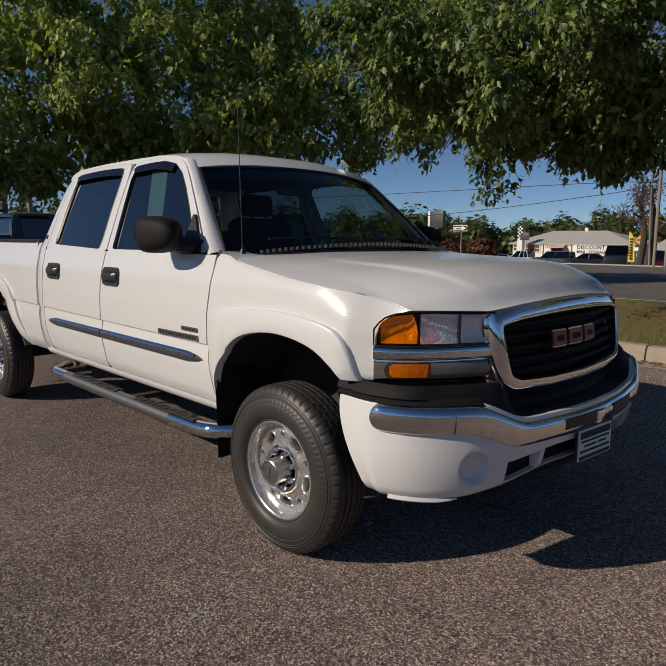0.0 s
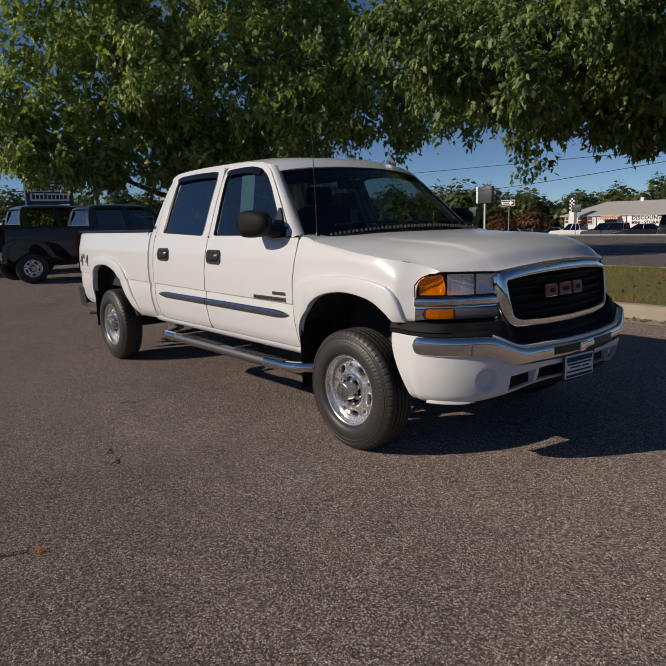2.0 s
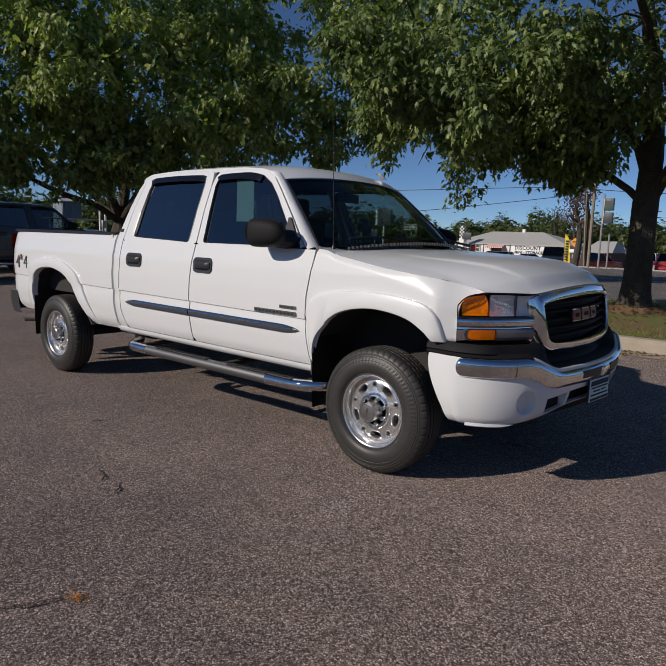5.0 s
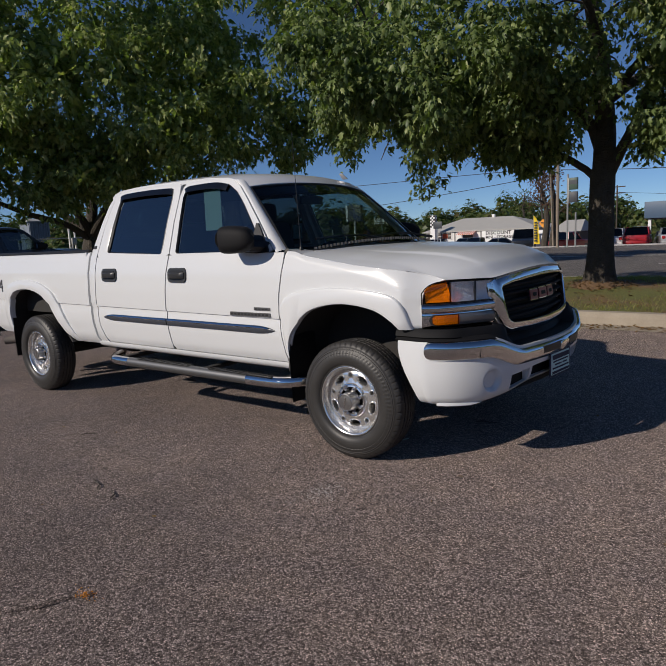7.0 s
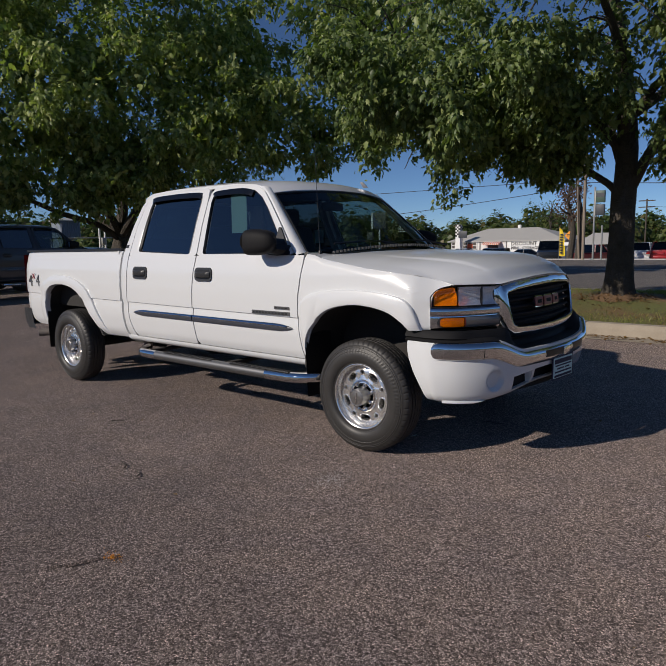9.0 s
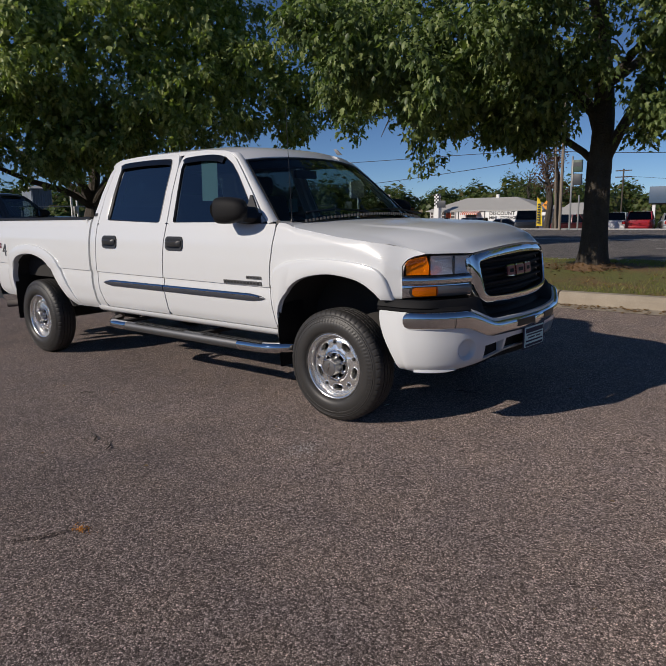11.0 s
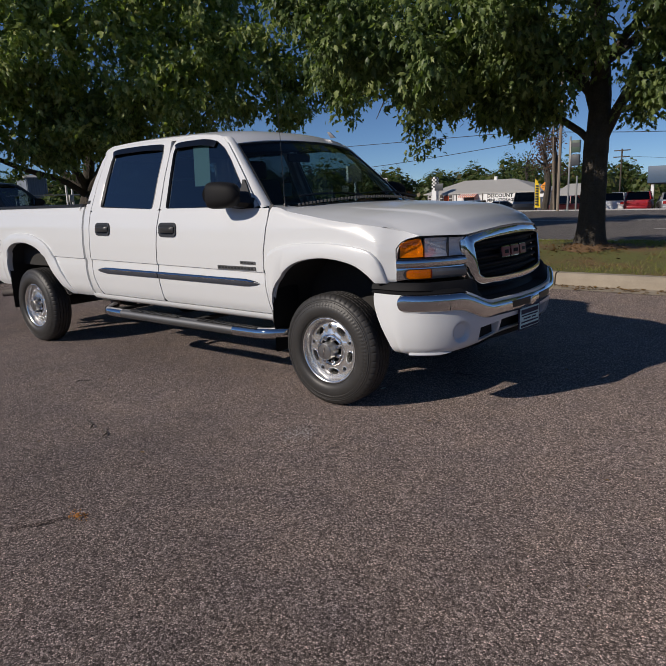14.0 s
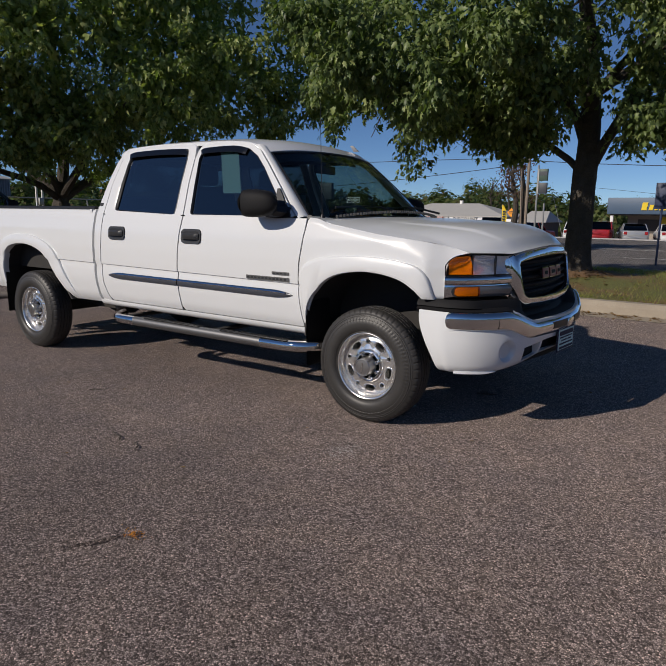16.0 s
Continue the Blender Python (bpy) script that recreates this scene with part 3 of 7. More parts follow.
        place2 = lambda a, c, d: (1.021 + d + (a + 0.08) * 0.09, a, c)
        for a0, a1, c0, c1 in ((u - 0.0395, v - 0.0395, p, q) for u, v, p, q in ((-0.158, 0.078, 0.584, 0.614), (-0.150, 0.070, 0.566, 0.575), (-0.125, -0.03, 0.545, 0.554), (-0.015, 0.045, 0.545, 0.554), (-0.155, 0.075, 0.522, 0.532), (-0.16, 0.08, 0.492, 0.508))):
            bm = slab_bm([(a0, c0), (a1, c0), (a1, c1), (a0, c1)], place2, 0.001)
            part("print_bar", bm, INK, tag, "dark printed bar", smooth=0)
        part("plate_bracket", box_bm(1.012, 1.036, -0.095, -0.01, 0.64, 0.695, 0.004), CHROME, b)
    return b


def grille_x(y, z=0.97):
    """Front of the grille: bowed in plan, its foot further forward than its top."""
    return 0.885 - 0.19 * y * y - 0.12 * (z - 0.97)


def grille_parts(root, badge):
    g = empty("grille")
    g.parent = root
    outer = [(0.0, 1.179), (-0.2, 1.174), (-0.4, 1.158), (-0.542, 1.132), (-0.552, 1.10), (-0.543, 0.98), (-0.532, 0.875), (-0.522, 0.848), (-0.475, 0.803), (-0.45, 0.792), (-0.25, 0.775), (0.0, 0.769)]
    inner = [(0.0, 1.112), (-0.2, 1.108), (-0.4, 1.096), (-0.498, 1.083), (-0.514, 1.070), (-0.504, 0.98), (-0.490, 0.895), (-0.478, 0.878), (-0.45, 0.866), (-0.40, 0.861), (-0.25, 0.854), (0.0, 0.850)]
    whole = lambda pts: pts + [(-a, b) for a, b in pts[-2:0:-1]]
    O, I = whole(outer), whole(inner)
    rows = []
    for t, d in ((-0.08, -0.085), (0.0, -0.036), (0.06, -0.026), (0.22, -0.010), (0.55, 0.0), (0.82, 0.004), (0.93, 0.003), (0.99, -0.004), (1.0, -0.012), (1.03, -0.05)):
        rows.append([(grille_x(o[0] + (i[0] - o[0]) * t, o[1]) + d, o[0] + (i[0] - o[0]) * t, o[1] + (i[1] - o[1]) * t) for o, i in zip(O, I)])
    part("chrome_surround", loft(rows, close=True), CHROME, g, "heavy polished chrome grille surround")
    for z in (0.888, 0.936, 0.984, 1.032, 1.080):
        rws = []
        for y in np.linspace(-0.505, 0.505, 24):
            x = grille_x(y, z) - 0.030
            rws.append([(x - 0.035, y, z - 0.017), (x - 0.006, y, z - 0.014), (x + 0.002, y, z - 0.008), (x + 0.004, y, z), (x - 0.002, y, z + 0.006), (x - 0.035, y, z + 0.010)])
        part("grille_bar", loft(rws), MATTE, g, "dark horizontal grille bar")
    rws = [[(grille_x(y, z) - 0.065, y, z) for z in (0.83, 1.12)] for y in np.linspace(-0.53, 0.53, 24)]
    part("grille_screen", loft(rws), MATTE, g, "black grille screen")
    if badge:
        for y0, y1 in ((-0.220, -0.104), (-0.094, 0.038), (0.048, 0.162)):
            place = lambda a, c, d: (grille_x(a, c) - 0.014 + d, a, c)
            part("badge_rim", slab_bm(round_rect(y0, y1, 0.964, 1.040, 0.014, 3), place, 0.012), CHROME, g, "bright edge of a badge block")
            place2 = lambda a, c, d: (grille_x(a, c) - 0.001 + d, a, c)
            blk = part("badge_block", slab_bm(round_rect(y0 + 0.006, y1 - 0.006, 0.970, 1.034, 0.010, 3), place2, 0.003), BADGERED, g, "red badge block", smooth=0)
            place3 = lambda a, c, d: (grille_x(a, c) + 0.003 + d, a, c)
            part("badge_slot", slab_bm(round_rect(y0 + 0.034, y1 - 0.030, 0.990, 1.014, 0.006, 3), place3, 0.001), MATTE, blk, smooth=0)
    return g


LAMP = [(0.498, -0.918), (0.538, -0.897), (0.612, -0.835), (0.680, -0.745), (0.740, -0.64), (0.788, -0.522)]
LAMP_LINE = spline(LAMP, 60)


def lamp_at(s):
    f = s * 59
    i = min(int(f), 58)
    p = LAMP_LINE[i] + (LAMP_LINE[i + 1] - LAMP_LINE[i]) * (f - i)
    d = LAMP_LINE[min(i + 2, 59)] - LAMP_LINE[max(i - 2, 0)]
    d = d / np.linalg.norm(d)
    return p, np.array((d[1], -d[0]))


def lamp_strip(side, s0, s1, zlow, zhigh, bulge, base, n=16, m=7, ends=0.0):
    """A strip of lamp face between heights zlow(s) and zhigh(s)."""
    rows = []
    for s in np.linspace(s0, s1, n):
        p, nrm = lamp_at(s)
        e = min(1.0, min(s - s0, s1 - s) / ends + 0.25) if ends else 1.0
        row = [(p[0] + nrm[0] * (base - 0.03), side * (p[1] + nrm[1] * (base - 0.03)), zlow(s))]
        for t in np.linspace(0, 1, m):
            off = base + bulge * (1 - (2 * t - 1) ** 2) ** 0.5 * e
            row.append((p[0] + nrm[0] * off, side * (p[1] + nrm[1] * off), zlow(s) + (zhigh(s) - zlow(s)) * t))
        row.append((p[0] + nrm[0] * (base - 0.03), side * (p[1] + nrm[1] * (base - 0.03)), zhigh(s)))
        rows.append(row)
    return face_out(loft(rows, caps=True), (0.7, -0.7 * side, 0))


def lamp_top(s):
    return float(np.interp(s, [0.0, 0.06, 0.15, 0.28, 0.5, 0.9, 1.0], [1.072, 1.112, 1.132, 1.142, 1.143, 1.136, 1.133]))


def headlight_parts(root, side):
    h = empty("headlight")
    h.parent = root
    part("housing", lamp_strip(side, 0.0, 1.0, lambda s: 0.868, lambda s: lamp_top(s) + 0.002, 0.0, -0.052, 24, 5), SATIN, h, "dark lamp housing")
    top = lambda k: (lambda s: lamp_top(s) - k)
    turn_top = lambda k: (lambda s: 1.016 + (lamp_top(s) - k - 1.016) * min(1.0, (max(0.0, 0.345 - s) / 0.045 + 0.12)) ** 0.42)
    part("reflector", lamp_strip(side, 0.37, 0.68, lambda s: 1.016, top(0.010), -0.010, -0.014, 14, 9), REFLECT, h, "silvery fluted reflector")
    part("reflector", lamp_strip(side, 0.70, 0.965, lambda s: 1.016, top(0.010), -0.028, -0.012, 14, 11, 0.09), REFLECT, h, "silvery bowl reflector")
    part("lens_divider", lamp_strip(side, 0.683, 0.697, lambda s: 1.016, top(0.010), 0.0, -0.008, 3, 4), SATIN, h)
    part("reflector", lamp_strip(side, 0.045, 0.345, lambda s: 1.018, turn_top(0.012), -0.022, -0.014, 20, 11, 0.10), REFLECT, h, "faceted reflector behind the turn signal")
    part("turn_lens", lamp_strip(side, 0.035, 0.352, lambda s: 1.014, turn_top(0.007), 0.010, -0.008, 24, 9, 0.05), AMBERLENS, h, "amber turn-signal lens")
    part("clear_lens", lamp_strip(side, 0.36, 0.975, lambda s: 1.012, top(0.006), 0.010, -0.006, 20, 9, 0.03), LENS, h, "clear ribbed headlamp lens")
    flutes = bmesh.new()
    for s in np.linspace(0.385, 0.672, 20):
        p, nrm = lamp_at(s)
        q = p + nrm * (-0.007)
        flutes = join_bm(flutes, tube_bm([(q[0], side * q[1], 1.022), (q[0], side * q[1], lamp_top(s) - 0.016)], 0.0018, 5, False))
    part("flutes", flutes, LENS, h, "vertical lens flutes")
    part("chrome_strip", lamp_strip(side, 0.0, 1.0, lambda s: 0.953, lambda s: 1.006, 0.012, -0.004, 24, 9), CHROME, h, "chrome strip under the lamp")
    part("bezel", lamp_strip(side, 0.0, 1.0, lambda s: 0.869, lambda s: 0.955, 0.003, -0.007, 24, 9), CHROME, h, "chrome lower bezel")
    mid, tall = 0.914, 0.030
    def low_band(s, grow):
        left, right = min(1.0, max(0.0, s - 0.115 + grow) / 0.06), min(1.0, max(0.0, 0.962 + grow - s) / 0.05)
        return (tall + grow * 0.10) * math.sqrt(max(0.02, 1 - (1 - left) ** 2)) * math.sqrt(max(0.02, 1 - (1 - right) ** 2))
    part("lens_frame", lamp_strip(side, 0.085, 0.992, lambda s: mid - low_band(s, 0.03), lambda s: mid + low_band(s, 0.03), 0.0, -0.001, 40, 3), SATIN, h, "dark frame of the lower lamp")
    part("marker_reflector", lamp_strip(side, 0.125, 0.43, lambda s: mid - 0.9 * low_band(s, 0), lambda s: mid + 0.9 * low_band(s, 0), 0.0, 0.001, 20, 5), REFLECT, h)
    part("marker_lens", lamp_strip(side, 0.117, 0.438, lambda s: mid - low_band(s, 0), lambda s: mid + low_band(s, 0), 0.007, 0.003, 24, 7), AMBERLENS, h, "amber marker lens")
    part("running_lens", lamp_strip(side, 0.442, 0.960, lambda s: mid - low_band(s, 0), lambda s: mid + low_band(s, 0), 0.006, 0.002, 28, 7), RUNNING, h, "grey running lamp lens")
    edge = [(lamp_at(s)[0], lamp_top(s) + 0.001) for s in np.linspace(0, 0.985, 24)] + [(lamp_at(s)[0], 1.010) for s in np.linspace(0.985, 0, 24)]
    edge.append(edge[0])
    part("gasket", tube_bm([(p[0] + 0.002, side * (p[1] - 0.002), z) for p, z in edge], 0.0034, 6), MATTE, h)
    return h


def door_parts(root, side, paint, glass, name, xl, xr, outer, inner, seam, handle_x, trim):
    """A door: painted panel with window frame, glass, handle, smoked visor and side moulding."""
    d = empty(name)
    d.parent = root
    g = 0.006
    zs = np.linspace(0.578, 1.337, 26)
    left = np.interp(zs, [p[1] for p in xl], [p[0] for p in xl]) + g
    right = np.interp(zs, [p[1] for p in xr], [p[0] for p in xr]) - g
    left[0] += 0.02
    right[0] -= 0.015
    bm = bmesh.new()
    n = 26
    vs = [[bm.verts.new((left[i] + (right[i] - left[i]) * k / (n - 1), 0, z)) for k in range(n)] for i, z in enumerate(zs)]
    for a, b in zip(vs, vs[1:]):
        for k in range(n - 1):
            bm.faces.new((a[k], a[k + 1], b[k + 1], b[k]))
    for off in (-0.06, -0.02, -0.004, 0.0):
        bmesh.ops.bisect_plane(bm, geom=bm.verts[:] + bm.edges[:] + bm.faces[:], plane_co=(-0.57, 0, 0.884 + off), plane_no=(0.0095, 0, 1))
    for v in bm.verts:
        v.co.y = -side * half(v.co.x, v.co.z)
    bmesh.ops.recalc_face_normals(bm, faces=bm.faces[:])
    rim(bm, (0, side * 0.010, 0))
    part("door_panel", bm, paint, d)
    O, I = poly(outer + outer[:1], 90)[:-1], poly(inner + inner[:1], 90)[:-1]
    # match the loops by direction from the middle of the window
    c = I.mean(0)
    def around(P):
        a = np.arctan2(P[:, 1] - c[1], P[:, 0] - c[0])
        return P[np.argsort(a)]
    dense_o, dense_i = around(poly(outer + outer[:1], 720)[:-1]), around(poly(inner + inner[:1], 720)[:-1])
    ang = lambda P: np.arctan2(P[:, 1] - c[1], P[:, 0] - c[0])
    al = np.linspace(-math.pi, math.pi, 140, endpoint=False)
    pick = lambda P: np.stack([np.interp(al, ang(P), P[:, k], period=math.tau) for k in (0, 1)], 1)
    O, I = pick(dense_o), pick(dense_i)
    rows = []
    for t, off in ((0.0, -0.03), (0.0, 0.0), (0.5, 0.003), (0.85, 0.002), (0.9, -0.004), (1.0, -0.006), (1.0, -0.03)):
        P = O + (I - O) * t
        rows.append([(p[0], -side * (half(p[0], p[1]) + off), p[1]) for p in P])
    part("window_frame", loft(rows, close=True), paint, d)
    rows = []
    for t, off in ((0.86, 0.003), (0.93, 0.005), (1.03, -0.004), (1.03, -0.02)):
        P = O + (I - O) * t
        rows.append([(p[0], -side * (half(p[0], p[1]) + off), p[1]) for p in P])
    part("window_seal", loft(rows, close=True), PLASTIC, d, "black rubber window seal")
    rows = []
    for t in (1.0, 0.7, 0.4, 0.1):
        P = c + (I - c) * t
        rows.append([(p[0], -side * (half(p[0], p[1]) - 0.012), p[1]) for p in P])
    bm = loft(rows, close=True)
    bmesh.ops.contextual_create(bm, geom=[e for e in bm.edges if e.is_boundary and all(abs(v.co.x - c[0]) < 0.12 and abs(v.co.z - c[1]) < 0.1 for v in e.verts)])
    face_out(bm, (0, -side, 0.2))
    pane = part("window_glass", bm, glass, d, "dark tinted window glass")
    # visor along the top of the window
    top = spline(trim, 30)
    rows = []
    for k, p in enumerate(top):
        e = min(1, (k + 0.5) / 2.5, (29.5 - k) / 6)
        row = []
        for t, off in ((0.012, 0.005), (0.0, 0.010 * e), (-0.018, 0.015 * e), (-0.036, 0.017 * e), (-0.038, 0.013 * e), (-0.02, 0.009 * e)):
            tx, tz = top[min(k + 1, 29)] - top[max(k - 1, 0)]
            nx, nz = -tz / math.hypot(tx, tz), tx / math.hypot(tx, tz)
            x, z = p[0] + nx * t, p[1] + nz * t
            row.append((x, -side * (half(x, z) + off), z))
        rows.append(row)
    part("window_visor", loft(rows), GLOSSBLACK, d, "smoked plastic rain visor over the window")
    # handle
    hz, w = 1.183, 0.108
    hd = part("door_handle", slab_bm(round_rect(handle_x - w, handle_x + w, hz - 0.056, hz + 0.056, 0.035), lambda a, b, dd: (a, -side * (half(a, b) + dd), b), 0.012), SATIN, d, "dark plastic pull handle in a recessed bezel")
    part("handle_recess", slab_bm(round_rect(handle_x - w + 0.02, handle_x + w - 0.02, hz - 0.04, hz + 0.04, 0.03), lambda a, b, dd: (a, -side * (half(a, b) + 0.0125 + dd), b), 0.001), PLASTIC, hd)
    rows = []
    for a in np.linspace(handle_x - w + 0.012, handle_x + w - 0.012, 10):
        e = 1 - ((a - handle_x) / (w - 0.008)) ** 4
        y0 = half(a, hz) + 0.013
        rows.append([(a, -side * (y0 + u * e), hz + v) for u, v in ((0.0, -0.022), (0.022, -0.024), (0.028, -0.010), (0.028, 0.012), (0.018, 0.022), (0.0, 0.022))])
    part("pull", loft(rows, caps=True), SATIN, hd)
    # moulding
    rows = []
    m0, m1, r0, r1 = seam
    end_taper = lambda x: min(1.0, math.sqrt(max(0.004, (m1 - x) / 0.14)) if r1 else 1.0, math.sqrt(max(0.004, (x - m0) / 0.14)) if r0 else 1.0)
    for x in np.linspace(m0, m1, 30):
        zc = 0.7985 - 0.0045 * (x + 0.6)
        e = 1.0
        if r1:
            e = min(e, math.sqrt(max(0.004, (m1 - x) / 0.14))) if m1 - x < 0.14 else e
        if r0:
            e = min(e, math.sqrt(max(0.004, (x - m0) / 0.14))) if x - m0 < 0.14 else e
        rows.append([(x, -side * (half(x, zc + v * e) + u * (0.35 + 0.65 * e)), zc + v * e) for u, v in ((-0.004, 0.028), (0.008, 0.028), (0.014, 0.020), (0.016, 0.008), (0.016, -0.010), (0.012, -0.023), (-0.004, -0.027))])
    mo = part("moulding", loft(rows, caps=True), GREYTRIM, d, "blue-grey side moulding")
    rows = [[(x, -side * (half(x, zz) + u), zz) for u, zz in ((0.008, 0.7985 + (0.0300) * end_taper(x) - 0.0045 * (x + 0.6)), (0.0155, 0.7985 + (0.0235) * end_taper(x) - 0.0045 * (x + 0.6)), (0.0188, 0.7985 + (0.0155) * end_taper(x) - 0.0045 * (x + 0.6)), (0.0160, 0.7985 + (0.0085) * end_taper(x) - 0.0045 * (x + 0.6)))] for x in np.linspace(m0 + (0.055 if r0 else 0.0), m1 - (0.055 if r1 else 0.0), 24)]
    part("moulding_strip", loft(rows), CHROME, mo, "thin bright strip")
    return d


GAP_MID = [(-1.812, 0.55), (-1.827, 0.75), (-1.827, 0.92), (-1.810, 1.10), (-1.78, 1.337)]
GAP_FRONT = [(-0.535, 0.53), (-0.565, 0.65), (-0.588, 0.86), (-0.578, 1.03), (-0.54, 1.26), (-0.532, 1.36)]
GAP_REAR = [(-2.752, 0.55), (-2.819, 0.72), (-2.834, 0.90), (-2.818, 1.10), (-2.812, 1.337)]


def truck(root_name, m, paint, label, full):
    root = empty(root_name, m, label, "pickup truck")
    for side in (1, -1):
        fo = [(-1.775, 1.337), (-1.813, 1.60), (-1.822, 1.80), (-1.805, 1.875), (-1.76, 1.912), (-1.45, 1.920), (-1.24, 1.893), (-1.13, 1.830), (-1.03, 1.735), (-0.84, 1.545), (-0.68, 1.375), (-0.63, 1.337)]
        fi = [(-1.695, 1.352), (-1.74, 1.60), (-1.77, 1.79), (-1.755, 1.85), (-1.71, 1.872), (-1.45, 1.876), (-1.26, 1.850), (-1.15, 1.787), (-1.055, 1.70), (-0.905, 1.535), (-0.775, 1.39), (-0.765, 1.352)]
        door_parts(root, side, paint, GLASS_F, "front_door", GAP_MID, GAP_FRONT, fo, fi, (-1.822, -0.64, False, True), -1.655, [(-1.775, 1.848), (-1.72, 1.868), (-1.45, 1.872), (-1.32, 1.857), (-1.27, 1.843)])
        ro = [(-2.807, 1.337), (-2.809, 1.60), (-2.774, 1.78), (-2.744, 1.86), (-2.685, 1.908), (-2.30, 1.926), (-1.88, 1.916), (-1.845, 1.89), (-1.833, 1.80), (-1.825, 1.60), (-1.788, 1.337)]
        ri = [(-2.648, 1.380), (-2.660, 1.60), (-2.656, 1.78), (-2.638, 1.846), (-2.59, 1.872), (-2.30, 1.882), (-1.98, 1.873), (-1.935, 1.855), (-1.922, 1.79), (-1.915, 1.60), (-1.89, 1.350)]
        door_parts(root, side, paint, GLASS, "rear_door", GAP_REAR, GAP_MID, ro, ri, (-2.735, -1.833, True, False), -2.588, [(-2.675, 1.852), (-2.60, 1.870), (-2.30, 1.878), (-2.0, 1.872), (-1.93, 1.862)])
        # front fender with its flare
        seg = [([(-0.522, 0.535), (-0.521, 0.62), (-0.512, 0.68), (-0.455, 0.82)], [(-0.536, 0.535), (-0.563, 0.65), (-0.587, 0.86), (-0.573, 1.03)], 14),
               ([(-0.455, 0.82), (-0.39, 0.890), (-0.295, 0.955)], [(-0.573, 1.03), (-0.536, 1.26), (-0.523, 1.345)], 14),
               ([(-0.295, 0.955), (-0.18, 0.989), (-0.05, 1.006)], [(-0.523, 1.345)] + [(x, fender_top(x)) for x in np.linspace(-0.44, 0.602, 14)], 34),
               ([(-0.05, 1.006), (0.19, 0.98), (0.30, 0.928), (0.325, 0.910), (0.372, 0.866)], [(0.602, fender_top(0.602)), (0.564, 1.134), (0.530, 1.119), (0.507, 1.085), (0.499, 1.035), (0.497, 0.95), (0.503, 0.868)], 28)]
        fe = part("front_fender", flat_ring(seg, 26, side, fender_half, creased=False, depth=0.010), paint, root)
        part("wheel_flare", flare_bm(ARCH_F, FLARE_F, side, fender_half, 1.0), paint, fe)
        # dark seals behind the gaps
        for gap in (GAP_FRONT, GAP_MID, GAP_REAR):
            line = poly(gap, 24)
            part("door_seal", loft([[(p[0] + dx, -side * (half(p[0], p[1]) - 0.0125), p[1]) for dx in (-0.018, 0.018)] for p in line]), PLASTIC, root)
        rows = []
        for x in np.linspace(-0.42, 0.56, 24):
            inn = fender_inner(x)
            rows.append([(x, -side * (inn - 0.03), fender_top(x) - 0.016), (x, -side * (inn + 0.006), fender_top(x) - 0.016)])
        part("hood_seal", loft(rows), PLASTIC, root)
        # bed side with its flare
        top = 1.385
        seg = [(ARCH_R[:3], [(-2.918, 0.545), (-2.937, 0.72), (-2.949, 0.90)], 12),
               ([ARCH_R[2], (-3.66, 0.885), ARCH_R[3]], [(-2.949, 0.90), (-2.940, 1.2), (-2.938, top)], 14),
               ([ARCH_R[3], ARCH_R[4], ARCH_R[5]], [(-2.938, top), (-4.975, top)], 30),
               ([ARCH_R[5], ARCH_R[6], ARCH_R[7]], [(-4.975, top), (-4.985, 1.15), (-5.0, 0.90)], 14),
               (ARCH_R[7:], [(-5.0, 0.90), (-4.985, 0.72), (-4.90, 0.60), (-4.82, 0.56), (-4.62, 0.555)], 14)]
        bs = part("bed_side", flat_ring(seg, 26, side, half, depth=0.03), paint, root)
        part("wheel_flare", flare_bm(ARCH_R, FLARE_R, side, half, 1.0), paint, bs)
        part("bed_rail", loft([[(x, -side * y, z) for y, z in ((0.925, 1.384), (0.924, 1.400), (0.914, 1.410), (0.80, 1.408), (0.79, 1.36))] for x in np.linspace(-4.985, -2.955, 14)], caps=True), PLASTIC, bs, "black plastic bed rail cap")
        part("bed_inner_wall", loft([[(x, -side * 0.80, z) for z in (0.82, 1.38)] for x in (-4.95, -2.99)]), UNDER, bs)
        part("tail_light", loft([[(x, -side * y, z) for x, y in ((-4.985, 0.964), (-5.002, 0.958), (-5.022, 0.940), (-5.035, 0.88), (-5.035, 0.79), (-4.96, 0.79))] for z in (0.915, 0.95, 1.1, 1.25, 1.355)], caps=True), REDLENS, bs, "red tail light wrapping the corner")
        # cab corner behind the rear door
        rows = []
        for z in np.linspace(0.555, 1.915, 34):
            x0 = float(np.interp(z, [p[1] for p in GAP_REAR] + [1.60, 1.78, 1.86, 1.908], [p[0] for p in GAP_REAR] + [-2.809, -2.774, -2.744, -2.685])) - 0.0045
            xb = float(np.interp(z, [0.55, 0.70, 0.90, 1.40, 1.62, 1.80, 1.93], [-2.892, -2.912, -2.922, -2.917, -2.885, -2.835, -2.735]))
            hw = half(x0, z)
            rows.append([(x0, -side * (hw - 0.025), z), (x0, -side * hw, z), (xb + 0.012, -side * (hw - 0.001), z), (xb + 0.003, -side * (hw - 0.004), z), (xb, -side * (hw - 0.014), z), (xb, -side * (hw - 0.20), z)])
        cc = part("cab_corner", loft(rows), paint, root)
        part("corner_badge", slab_bm(round_rect(-2.90, -2.855, 1.412, 1.440, 0.004, 2), lambda a, b, dd: (a, -side * (half(a, b) + dd), b), 0.004), PLASTIC, cc, "small black corner badge")
        # pillar beside the windshield
        outer = poly([(-0.615, 1.337), (-0.665, 1.378), (-0.828, 1.548), (-1.02, 1.738), (-1.122, 1.832), (-1.20, 1.882)], 24)
